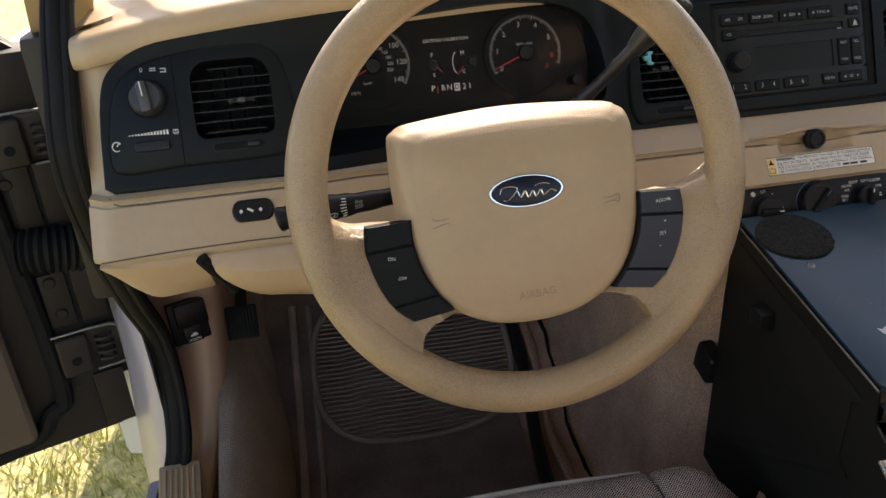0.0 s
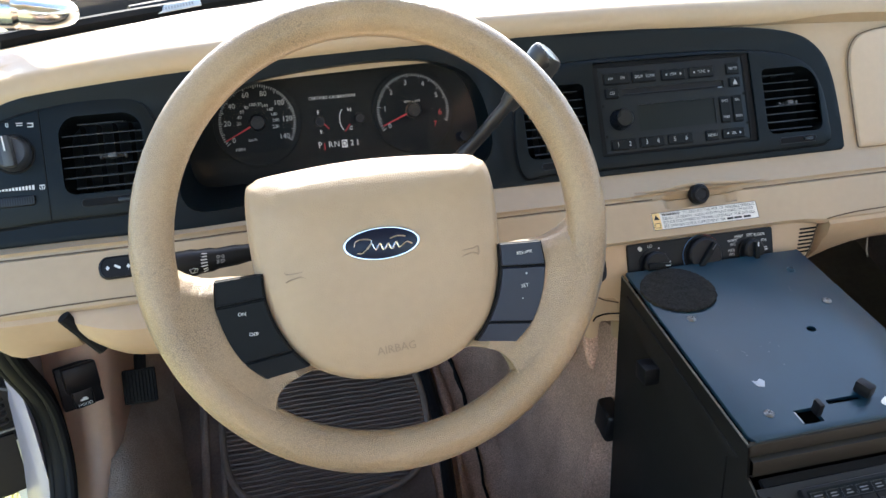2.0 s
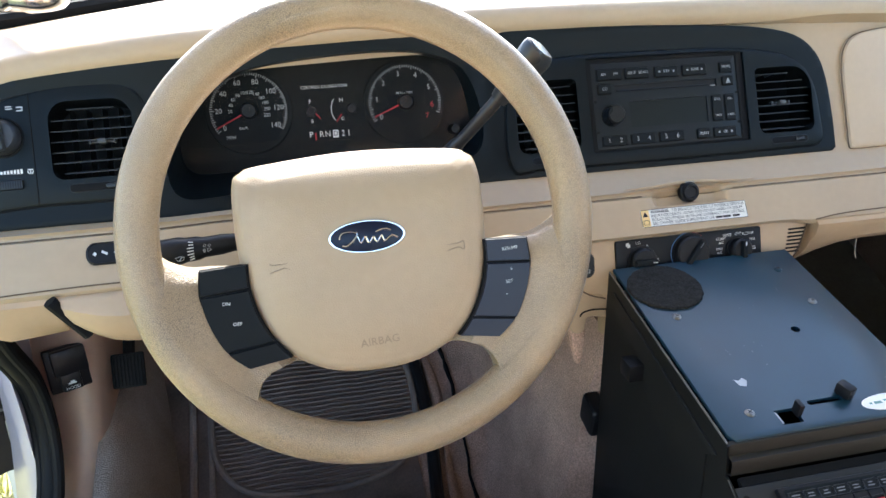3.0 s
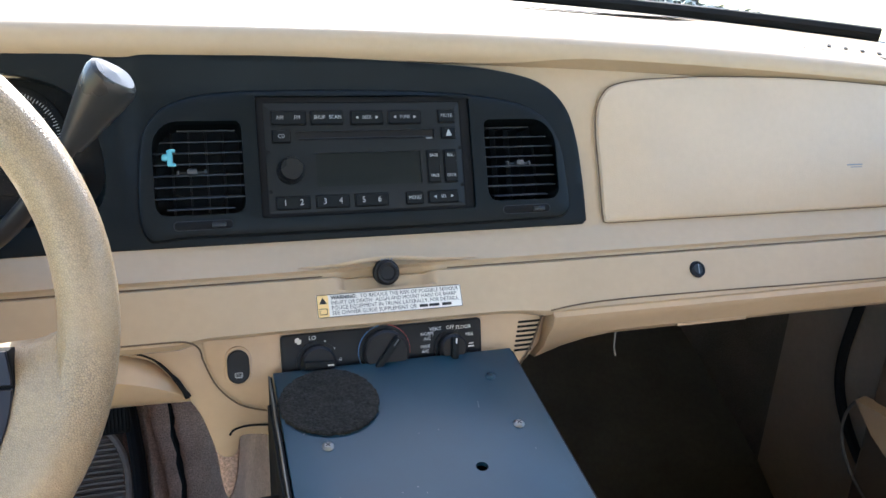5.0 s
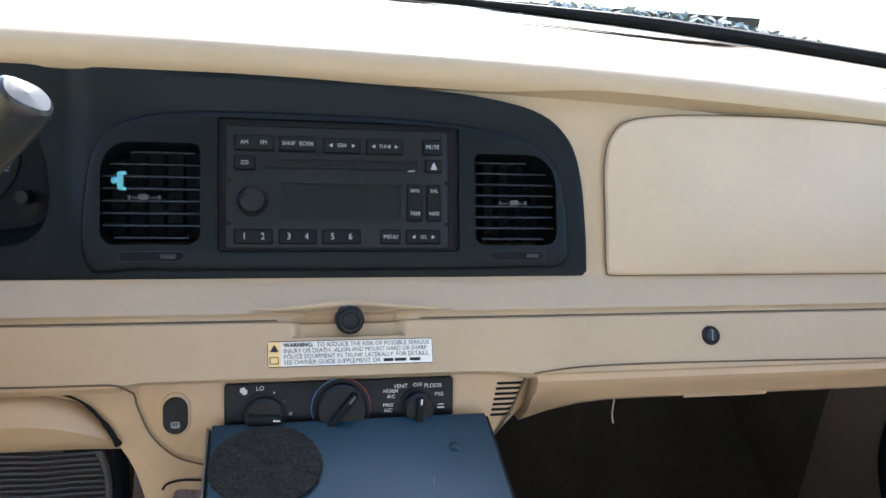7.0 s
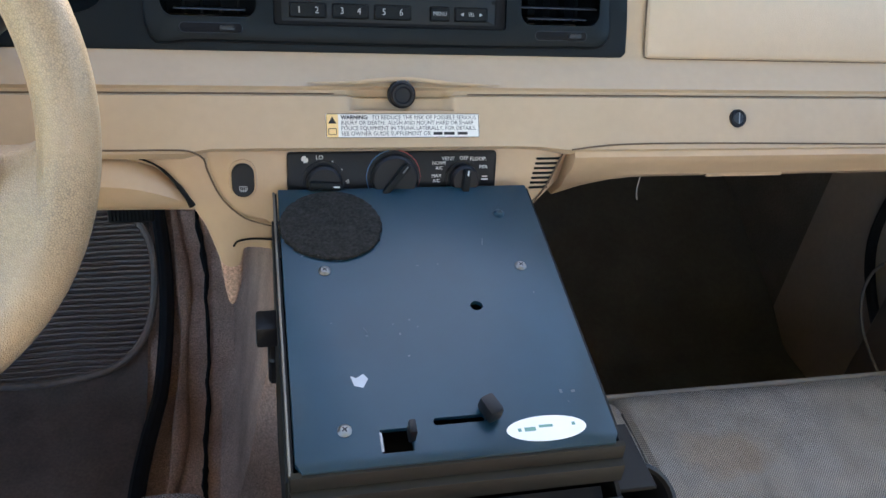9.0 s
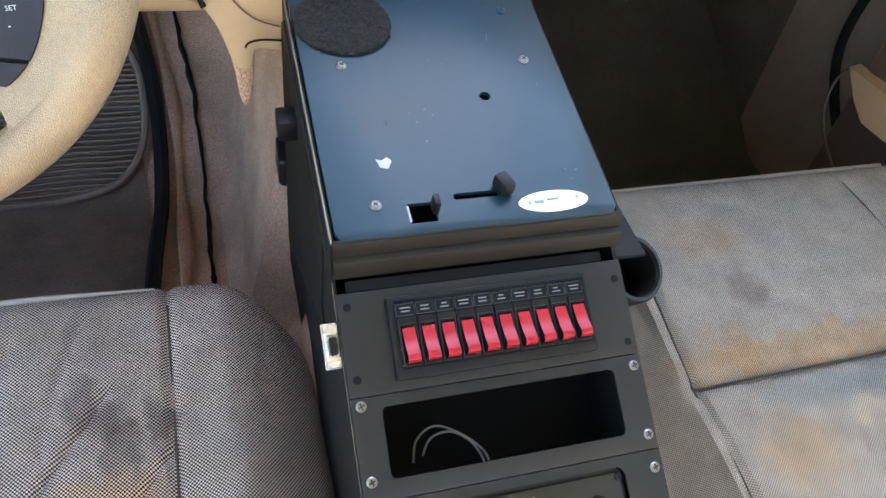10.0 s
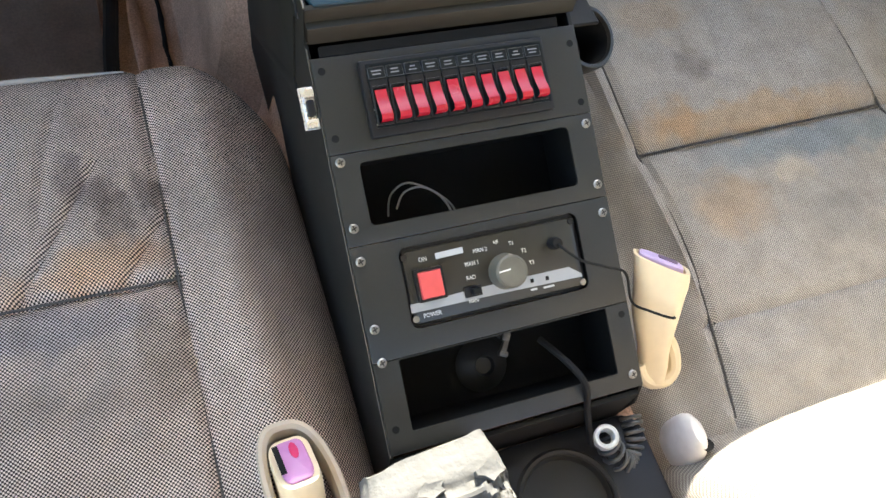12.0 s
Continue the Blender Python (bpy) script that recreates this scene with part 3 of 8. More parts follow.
hood = loft([[(x, base_y(x) + 0.14 + 1.05 * k, 0.790 - 0.07 * k * k + 0.03 * math.cos((x - 0.4) * 1.7) - 0.02 - 0.04 * abs(x - 0.4)) for x in [-0.46 + 1.72 * i / 24 for i in range(25)]] for k in [i / 10 for i in range(11)]])
bmesh.ops.solidify(hood, geom=hood.faces[:], thickness=0.004)
solo("engine_hood", hood, PAINT, "white engine hood beyond the windshield", "hood", kind="structure")
fender = merged(span(-0.60, -0.46, 1.24, 2.6, -0.1, 0.69, 0.03), span(1.26, 1.40, 1.24, 2.6, -0.1, 0.69, 0.03))
solo("car_fender", fender, PAINT, "white front fenders of the car", "fender", kind="structure")
for x0, x1, dz in ((-0.25, 0.32, 0.012), (0.45, 1.08, 0.002)):
    wiper = thing("wiper", (x0, base_y(x0), base_z(x0)), "black wiper arm lying on the windshield base", "wiper", "windshield wipers")
    line = [(x, base_y(x) + 0.02, base_z(x) + dz + 0.5 * dz * math.sin(3 * (x - x0))) for x in [x0 + (x1 - x0) * i / 14 for i in range(15)]]
    part("wiper_arm", tube(line, 0.006, 8), BLACK, wiper)
    part("wiper_blade", tube([(p[0], p[1] - 0.008, p[2] + 0.004) for p in line[3:]], 0.003, 6), RUBBER, wiper)

leaves = bmesh.new()
leaf_rng = random.Random(21)
for k in range(420):
    x = leaf_rng.uniform(0.70, 1.14)
    fill = math.sin(math.pi * (x - 0.70) / 0.44) ** 0.6
    p = Vector((x, base_y(x) + leaf_rng.uniform(0.03, 0.11), base_z(x) - 0.004 + leaf_rng.uniform(0.0, 0.026) * fill))
    a, tilt, size = leaf_rng.uniform(0, 6.28), leaf_rng.uniform(-0.9, 0.9), leaf_rng.uniform(0.006, 0.015)
    m = Matrix.Translation(p) @ Euler((tilt, leaf_rng.uniform(-0.7, 0.7), a)).to_matrix().to_4x4()
    leaves.faces.new([leaves.verts.new(m @ Vector(q)) for q in ((-size, 0, 0), (-0.3 * size, -0.45 * size, 0.001), (0.6 * size, -0.3 * size, 0), (size, 0, 0.002), (0.4 * size, 0.4 * size, 0), (-0.4 * size, 0.42 * size, 0.001))])
LEAF, leaf_nodes, leaf_links, leaf_b = material("dry_leaf_litter")
leaf_geo, leaf_mix = leaf_nodes.new("ShaderNodeNewGeometry"), leaf_nodes.new("ShaderNodeMix")
leaf_mix.data_type = "RGBA"
leaf_mix.inputs["A"].default_value, leaf_mix.inputs["B"].default_value = (0.05, 0.07, 0.07, 1), (0.46, 0.50, 0.46, 1)
leaf_links.new(leaf_geo.outputs["Random Per Island"], leaf_mix.inputs["Factor"])
leaf_links.new(leaf_mix.outputs["Result"], leaf_b.inputs["Base Color"])
leaf_b.inputs["Roughness"].default_value = 0.7
solo("leaf_litter", leaves, LEAF, "grey dry leaves gathered on the cowl grille", "leaves", kind="stuff", smooth=0)

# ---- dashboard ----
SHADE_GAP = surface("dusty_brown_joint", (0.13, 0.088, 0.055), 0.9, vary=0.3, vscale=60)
dash = thing("dashboard", (0.4, 0.95, 0.53), "tan vinyl car dashboard with charcoal instrument panel", "dashboard")


def band_rise(x):
    """The padded band is narrower before the driver."""
    return 0.023 * ramp01((0.10 - x) / 0.30)


def seam_rise(x):
    """The seam along the padded band climbs towards the driver's end."""
    return 0.0270 * ramp01((0.10 - x) / 0.24)


def dash_section(x, recess):
    c, o = crown(x), off(x)
    by, bz = base_y(x), base_z(x)
    s = band_rise(x)
    p = o + 0.72 * s
    g = seam_rise(x)
    deep = 0.125 if recess else 0.0
    k = 0.0055 * ramp01((x - 0.215) / 0.02) * ramp01((0.545 - x) / 0.03)
    n = 0.0095 * ramp01((x - 0.349) / 0.013) * ramp01((0.447 - x) / 0.013)
    u, w = 0.811 * n, -0.584 * n
    lower = 0.012 * ramp01((x - 0.53) / 0.05) + 0.014 * ramp01((-0.29 - x) / 0.06)
    end = 0.012 * ramp01((-0.375 - x) / 0.02) + 0.012 * ramp01((x - 1.15) / 0.03)
    pts = [(1.02, 0.50), (0.80 + p, 0.512 + s + k), (0.757 + p + 0.5 * k, 0.530 + s + k), (0.7485 + p + 0.4 * k, 0.5350 + s + 0.9 * k), (0.7465 + p + 0.3 * k, 0.5405 + s + 0.6 * k), (0.7515 + p, 0.5475 + s),
           (0.7668 + o + 0.72 * g, 0.5687 + g), (0.7680 + o + 0.72 * g + u, 0.5703 + g + w), (0.7740 + o + 0.72 * g + u, 0.5787 + g + w), (0.7790 + o + 0.72 * g + u, 0.5779 + g + w),
           (0.7806 + o + 0.72 * g + 0.6 * u, 0.5815 + g + 0.4 * w), (0.7795 + o + 0.72 * g, 0.5850 + g), (0.8060 + o + 0.1 * g, 0.6000 + 0.42 * g), (0.8110 + o, 0.6030 + 0.32 * g), (0.8150 + o, 0.6100 + 0.05 * g),
           (0.8180 + o, 0.6140), (0.8185 + o + deep, 0.6145), (0.8700 + o + deep - lower, 0.7400 + c * 0.8 - 2.35 * lower), (0.8700 + o - lower, 0.7405 + c * 0.8 - 2.35 * lower), (0.8775 + o, 0.7560 + c),
           *[(0.8825 + o - 0.0185 * math.sin(radians(a)), 0.7700 + c + 0.0182 * math.cos(radians(a))) for a in [q * (1 - 0.27 * ramp01((x - 0.50) / 0.14) * (q > 60)) for q in (128, 112, 98, 84, 68, 53, 41, 29, 17, 6)]], (0.925 + o, 0.7893 + c), (min(0.98 + 0.7 * o, by - 0.20), 0.7935 + c), (min(1.10 + 0.3 * o, by - 0.13), 0.797 + c)]
    pts += [(by - 0.10, 0.6 * bz + 0.4 * (0.797 + c)), (by - 0.004, bz - 0.004), (by + 0.05, bz - 0.03), (1.40, 0.60)]
    return [(x, y + end, z) for y, z in pts]


xs = [-0.395, -0.39, -0.383, -0.375, -0.366, -0.358] + sorted([-0.3575 + 0.954 * i / 40 for i in range(41)] + [0.349 + 0.0033 * i for i in range(6)] + [0.4305 + 0.0033 * i for i in range(6)]) + [0.597, 0.605, 0.62] + [0.63 + 0.52 * i / 14 for i in range(15)] + [1.165, 1.18]
body = loft([dash_section(x, -0.3578 < x < 0.591) for x in xs], ring=True)
part("dash_body", body, TAN, dash)


def top_z(x, y):
    """Height of the dashboard's upper side."""
    c, by, bz = crown(x), base_y(x), base_z(x)
    line = [(0.8825, 0.7882 + c), (0.925, 0.7893 + c), (min(0.98, by - 0.20), 0.7935 + c), (min(1.10, by - 0.13), 0.797 + c), (by - 0.10, 0.6 * bz + 0.4 * (0.797 + c)), (by, bz - 0.004)]
    for (y0, z0), (y1, z1) in zip(line, line[1:]):
        if y <= y1:
            return z0 + (z1 - z0) * (y - y0) / (y1 - y0)
    return bz


slot = [[(x, y + b * min(1.0, 0.25 + 0.9 * (x - 0.2)) * min(1.0, (0.974 - x) / 0.05), top_z(x, y) + h) for b, h in ((-0.010, 0.0015), (-0.010, 0.0025), (0.010, 0.0025), (0.010, 0.0015))] for x, y in [(0.22 + 0.753 * k / 40, 1.166 - 0.026 * ramp01((0.22 + 0.753 * k / 40 - 0.6) / 0.4)) for k in range(41)]]
part("defroster_slot", loft(slot, ring=True), DEEP, dash, "long dark defroster slot under the windshield")
for k in range(4):
    a, b = 1.058 + 0.0148 * k, 1.008 - 0.0140 * k
    part("demister_slot", loft([[(a + 0.010 * u + 0.0016 * v, b + 0.011 * u - 0.0016 * v, top_z(a + 0.010 * u, b + 0.011 * u) + h) for v, h in ((-1, 0.001), (-1, 0.002), (1, 0.002), (1, 0.001))] for u in (-1, 0, 1)], ring=True), DEEP, dash)

# charcoal bezel over the driver's and middle part
bez = smooth_line([(-0.379, 0.618), (-0.371, 0.700), (-0.350, 0.731), (-0.298, 0.751), (-0.21, 0.7640), (-0.05, 0.7680), (0.136, 0.7675), (0.305, 0.7620), (0.446, 0.7555), (0.522, 0.7495), (0.573, 0.7375), (0.600, 0.7160), (0.611, 0.6850), (0.6150, 0.640), (0.6155, 0.612)], 5)
bez = [tuple(p) for p in bez] + [(0.6155, 0.606), (0.611, 0.6025)] + [(0.60 - 0.97 * i / 40, 0.6022 + 0.010 * ramp01((0.12 - (0.60 - 0.97 * i / 40)) / 0.4)) for i in range(41)]
CLUSTER = smooth_loop([(-0.172, 0.632), (-0.165, 0.700), (-0.105, 0.738), (0.0, 0.748), (0.10, 0.743), (0.152, 0.715), (0.160, 0.640), (0.09, 0.624), (-0.10, 0.624)], 6)
CENTRE = smooth_loop([(0.193, 0.613), (0.1925, 0.680), (0.205, 0.7085), (0.235, 0.7235), (0.296, 0.729), (0.446, 0.728), (0.530, 0.7205), (0.572, 0.7060), (0.590, 0.6800), (0.5955, 0.641), (0.592, 0.613), (0.55, 0.6095), (0.40, 0.6085), (0.24, 0.6095)], 5)
LEFTP = smooth_loop([(-0.368, 0.642), (-0.362, 0.690), (-0.345, 0.718), (-0.306, 0.732), (-0.25, 0.7385), (-0.205, 0.733), (-0.188, 0.70), (-0.186, 0.652), (-0.20, 0.633), (-0.30, 0.631), (-0.355, 0.629)], 5)


def shrunk(loop, by):
    n = len(loop)
    cx, cy = sum(p[0] for p in loop) / n, sum(p[1] for p in loop) / n
    return [(p[0] - math.copysign(min(by, abs(p[0] - cx)), p[0] - cx) * 0.9, p[1] - math.copysign(min(by, abs(p[1] - cy)), p[1] - cy) * 0.9) for p in loop]


bezel = part("bezel", plate(bez, [CLUSTER, shrunk(CENTRE, 0.004), shrunk(LEFTP, 0.004)], VISOR, 0.0025, -0.012, 0.002, 0.008), BEZEL, dash, "charcoal plastic bezel with soft grain")

VENTS = {"left": (-0.283, -0.205, 0.653, 0.7235), "mid": (0.203, 0.279, 0.6275, 0.7035), "right": (0.509, 0.5845, 0.6275, 0.7015)}


def vent_loop(key):
    x0, x1, z0, z1 = VENTS[key]
    r = {"left": (0.018, 0.018), "mid": (0.006, 0.022), "right": (0.026, 0.006)}[key]
    loop = []
    for sx, sz, a0, rr in ((1, 1, 0, r[0]), (-1, 1, 90, r[1]), (-1, -1, 180, 0.010), (1, -1, 270, 0.010)):
        cx, cz = (x1 - rr if sx > 0 else x0 + rr), (z1 - rr if sz > 0 else z0 + rr)
        loop += [(cx + rr * math.cos(radians(a0 + 15 * k)), cz + rr * math.sin(radians(a0 + 15 * k))) for k in range(7)]
    return loop


RADIO_HOLE = rrect(0.394, 0.673, 0.203, 0.1015, 0.003)
centre_panel = part("centre_panel", plate(CENTRE, [vent_loop("mid"), vent_loop("right"), RADIO_HOLE], FACE, 0.0078, -0.008, 0.0045), PANEL, dash, "raised dark panel round the radio and vents")
left_panel = part("switch_panel", plate(LEFTP, [vent_loop("left")], FACE, 0.0055, -0.008, 0.0032), PANEL, dash, "dark panel with headlight switch and vent")
for loop, owner in ((CENTRE, centre_panel), (LEFTP, left_panel)):
    part("panel_groove", tube([FACE(a, b, 0.0026) for a, b in loop], 0.0011, 6, closed=True), DEEP, owner, "dark joint round the panel")
part("panel_seam", tube([FACE(-0.2985, z, 0.0056) for z in (0.632, 0.68, 0.733)], 0.0006, 6), DEEP, left_panel)


VENT_DARK = plain("vent_cavity", (0.0065, 0.0085, 0.0098), 0.6, spec=0.3)


def air_vent(key, rows, tab):
    x0, x1, z0, z1 = VENTS[key]
    loop = vent_loop(key)
    shell = loft([[FACE(a, b, d) for a, b in loop] for d in (0.0052, -0.045)], ring=True)
    shell.faces.ensure_lookup_table()
    front = [f for f in shell.faces if len(f.verts) > 4][:1]
    bmesh.ops.delete(shell, geom=front, context="FACES_ONLY")
    vent = part("air_vent", shell, VENT_DARK, dash, "black louvred air vent")
    for k in range(rows):
        z = z0 + (z1 - z0) * (k + 0.7) / (rows + 0.3)
        xa = max([a for a, b in loop if a < (x0 + x1) / 2 and abs(b - z) < 0.010] or [x0])
        xb = min([a for a, b in loop if a > (x0 + x1) / 2 and abs(b - z) < 0.010] or [x1])
        part("slat", moved(rbox(xb - xa + 0.002, 0.0014, 0.014, 0.0005, 1), axes(FACE((xa + xb) / 2, z, -0.007), (0, -0.97, 0.22))), SLAT, vent)
    for k in range(4):
        x = x0 + (x1 - x0) * (k + 1) / 5
        part("vane", loft([[FACE(x + e, z, d) for d in (-0.020, -0.040)] for e in (-0.0006, 0.0006) for z in (z0 + 0.004, z1 - 0.004)][:2] + [[FACE(x + 0.0006, z, d) for d in (-0.020, -0.040)] for z in (z1 - 0.004, z0 + 0.004)]), SLAT, vent)
    zt = z0 + (z1 - z0) * 0.47
    xt = (x0 + x1) / 2 + tab
    part("vent_tab", moved(merged(rbox(0.0085, 0.0052, 0.012, 0.0018), rbox(0.024, 0.0022, 0.006, 0.0008, 1, (0, 0, -0.004)), rbox(0.0030, 0.0046, 0.007, 0.001, 1, (-0.0115, 0, -0.002)), rbox(0.0030, 0.0046, 0.007, 0.001, 1, (0.0115, 0, -0.002))), axes(FACE(xt, zt, -0.002), FACE_N)), surface("vent_tab_grey", (0.05, 0.052, 0.055), 0.4), vent, "small grey directing tab")
    xw0, xw1 = x0 + 0.014, x1 - 0.012
    up = 0.0 if key == "left" else 0.0023
    slot = rrect((xw0 + xw1) / 2, z0 - 0.0085, xw1 - xw0, 0.0070, 0.0034)
    wheel = part("vent_wheel", pillow(slot, [(1, 0.0045 + up), (1, 0.0060 + up), (0.93, 0.0062 + up)], FACE), DEEP, vent, "black shut-off slider under the vent")
    part("slider_nub", moved(rbox(0.012, 0.004, 0.004, 0.001), axes(FACE(xw1 - 0.012, z0 - 0.0085, 0.007 + up), FACE_N)), SLAT, wheel)
    part("slider_lip", tube([FACE(a, b, 0.0058 + up) for a, b in slot], 0.0005, 5, closed=True), SLAT, wheel)
    return vent


air_vent("left", 7, 0.008)
mid = air_vent("mid", 8, -0.006)
air_vent("right", 8, 0.000)
part("blue_clip", moved(merged(rbox(0.0050, 0.0150, 0.006, 0.0022, 3, (0.0015, 0, 0)), rbox(0.0070, 0.0060, 0.006, 0.0025, 3, (-0.0020, 0.0004, 0)), rbox(0.0060, 0.0030, 0.005, 0.0012, 2, (0.0035, 0.0062, 0)), rbox(0.0060, 0.0030, 0.005, 0.0012, 2, (0.0035, -0.0062, 0))), axes(FACE(0.2155, 0.675, 0.001), FACE_N)), plain("pale_blue_plastic", (0.12, 0.42, 0.48), 0.4), mid, "pale blue plastic clip in the vent")

# headlight switch, dimmer and their signs
knob_at = FACE(-0.325, 0.6945, 0.0055)
part("switch_well", lathe([(0.0174, 0.0005), (0.0186, 0.0007), (0.0196, 0.0)], 40, axes(knob_at, FACE_N)), DEEP, dash)
light_switch = part("headlight_switch", lathe([(0, 0), (0.0172, 0), (0.0172, 0.004), (0.0156, 0.012), (0.0138, 0.014), (0, 0.0145)], 36, axes(knob_at, FACE_N)), surface("grey_knob_plastic", (0.03, 0.032, 0.036), 0.35), dash, "round charcoal headlight knob")
part("grip", moved(rbox(0.010, 0.030, 0.012, 0.003), axes(FACE(-0.325, 0.6945, 0.022), FACE_N, (1, 0, 0.12))), surface("knob_grip_grey", (0.05, 0.053, 0.057), 0.35), light_switch, "raised grip bar")
part("pointer", moved(rbox(0.0012, 0.014, 0.0008), axes(FACE(-0.326, 0.701, 0.0285), FACE_N, (1, 0, 0.12))), WHITE_INK, light_switch)
dimmer = part("dimmer_wheel", moved(rbox(0.034, 0.010, 0.010, 0.003), axes(FACE(-0.327, 0.652, 0.004), FACE_N)), BLACK, dash, "ribbed dimmer thumbwheel")
part("ribs", bars([(-0.342 + 0.0022 * k, 0.652, 0.0010, 0.0075) for k in range(15)], FACE, 0.0092), SLAT, dimmer)
part("dimmer_scale", bars([(-0.347 + 0.0030 * k, 0.6632 + 0.00002 * k, 0.0020, 0.0008 + 0.00028 * k) for k in range(13)], FACE, 0.006), WHITE_INK, dash, "stepped white brightness scale")
part("lamp_symbol", bars([(-0.303, 0.6645, 0.005, 0.0010), (-0.303, 0.6625, 0.0008, 0.004), (-0.3050, 0.6620, 0.0008, 0.003, 30), (-0.3010, 0.6620, 0.0008, 0.003, -30)], FACE, 0.006), WHITE_INK, dash)
part("headlight_symbol", bars([(-0.307, 0.7205, 0.005, 0.0010), (-0.307, 0.7175, 0.005, 0.0010), (-0.3045, 0.719, 0.001, 0.004), (-0.3165, 0.7215, 0.006, 0.0008), (-0.3165, 0.7195, 0.006, 0.0008)], FACE, 0.006), WHITE_INK, dash)
part("off_mark", words([("0", -0.3275, 0.7205, 0.0045)], FACE, 0.006), WHITE_INK, dash)
ring = [(-0.3605 + 0.0042 * math.cos(t), 0.6545 + 0.0042 * math.sin(t)) for t in (0.5 + 4.8 * k / 14 for k in range(15))]
part("dimmer_marking", merged(tube([FACE(a, b, 0.006) for a, b in ring], 0.0006, 5), tube([FACE(-0.3605, 0.6545, 0.006), FACE(-0.3585, 0.6570, 0.006)], 0.0006, 5)), WHITE_INK, dash)

# instrument cluster
cluster = part("instrument_binnacle", loft([[FACE(a, b, 0.003) for a, b in CLUSTER], [FACE(a, b, -0.012) for a, b in CLUSTER], [GAUGE(a * 0.97, 0.684 + (b - 0.686) * 0.99, -0.002) for a, b in CLUSTER]], ring=True, caps=False), BEZEL, dash, "deep-set black instrument binnacle")
part("gauge_backing", plate([(a * 0.975, 0.684 + (b - 0.686) * 0.995) for a, b in CLUSTER], [], GAUGE, -0.001, -0.004), plain("cluster_black", (0.0075, 0.0088, 0.0095), 0.75, spec=0.2), cluster)


def dial(name, cx, cz, r, numbers, ticks, needle_deg, inner=()):
    face = part(name, lathe([(0, 0.001), (r - 0.002, 0.001), (r, 0.0014), (r + 0.0016, 0.0010), (r + 0.0020, -0.002)], 48, axes(GAUGE(cx, cz, 0.0), (0, -0.958, 0.287))), plain(name + "_black", (0.0055, 0.0066, 0.0074), 0.7, spec=0.2), cluster, "round black gauge with white figures")

    def at(deg, rad):
        return cx - rad * math.sin(radians(deg)), cz + rad * math.cos(radians(deg)) * 0.958

    a0, a1, count = ticks
    tick = []
    for k in range(count + 1):
        d = a0 + (a1 - a0) * k / count
        long = k % 5 == 0
        tick.append((*at(d, r - 0.0058 - (0.0008 if long else 0)), 0.0007, 0.0048 if long else 0.0030, d))
    part("tick_marks", bars(tick, GAUGE, 0.0016), SOFT_INK, face)
    part("figures", words([(t, *at(d, r - 0.0140), 0.0058) for t, d in numbers], GAUGE, 0.0016), SOFT_INK, face)
    if inner:
        part("inner_figures", words([(t, *at(d, rr), s) for t, d, rr, s in inner], GAUGE, 0.0016), SOFT_INK, face)
    p0, p1 = at(needle_deg, -0.004), at(needle_deg, r - 0.0065)
    part("needle", loft([[GAUGE(p0[0], p0[1] + 0.0011, 0.006), GAUGE(p0[0], p0[1] - 0.0011, 0.006)], [GAUGE(p1[0], p1[1] + 0.0006, 0.006), GAUGE(p1[0], p1[1] - 0.0006, 0.006)]]), RED_INK, face, "thin red needle")
    part("needle_hub", lathe([(0, 0.009), (0.0075, 0.009), (0.009, 0.006), (0.009, 0.001)], 24, axes(GAUGE(cx, cz, 0.0), (0, -0.958, 0.287))), BLACK, face)
    return face


speed = [(str(20 * k), 122 - 244 * k / 7) for k in range(8)]
dial("speedometer", -0.094, 0.686, 0.047, speed, (122, -122, 70), 116,
     [(str(20 * k), 108 - 19.5 * k, 0.0205, 0.0036) for k in range(1, 12)] + [("MPH", 142, 0.036, 0.0038), ("km/h", 158, 0.0200, 0.0034)])
dial("tachometer", 0.084, 0.684, 0.047, [(str(k), 118 - 36 * k) for k in range(6)], (118, -110, 60), 112, [("RPM x1000", 0, 0.0105, 0.0030)])
part("redline_figures", words([("6", 0.084 + 0.032 * math.sin(radians(98)), 0.684 + 0.031 * math.cos(radians(98)), 0.0068), ("7", 0.084 + 0.030 * math.sin(radians(124)), 0.684 + 0.030 * math.cos(radians(124)), 0.006)], GAUGE, 0.0016), RED_INK, cluster)
part("cluster_lettering", merged(words([("CERTIFIED CALIBRATION", -0.008, 0.7065, 0.0034), ("P", -0.0275, 0.6555, 0.0064), ("R", -0.0155, 0.6552, 0.0064), ("N", -0.0085, 0.6552, 0.0064), ("2", 0.009, 0.6548, 0.0064), ("1", 0.0155, 0.6548, 0.0064), ("F", -0.0255, 0.691, 0.0048), ("E", -0.0245, 0.670, 0.0040), ("H", 0.010, 0.6910, 0.0048), ("C", 0.010, 0.671, 0.0040)], GAUGE, 0.001),
     bars([(0.0005, 0.6550, 0.0066, 0.0084)], GAUGE, 0.0008), tube([GAUGE(0.004 - 0.006 * math.cos(t), 0.681 + 0.012 * math.sin(t), 0.001) for t in (-1.2 + 2.4 * k / 10 for k in range(11))], 0.0005, 5)), WHITE_INK, cluster)
part("gear_box_letter", words([("D", 0.0005, 0.6550, 0.0056)], GAUGE, 0.0012), BLACK_INK, cluster)
part("small_needles", bars([(-0.019, 0.6770, 0.0012, 0.012, 40), (0.006, 0.6720, 0.0012, 0.010, -40), (-0.0225, 0.6535, 0.0014, 0.008)], GAUGE, 0.0016), RED_INK, cluster)
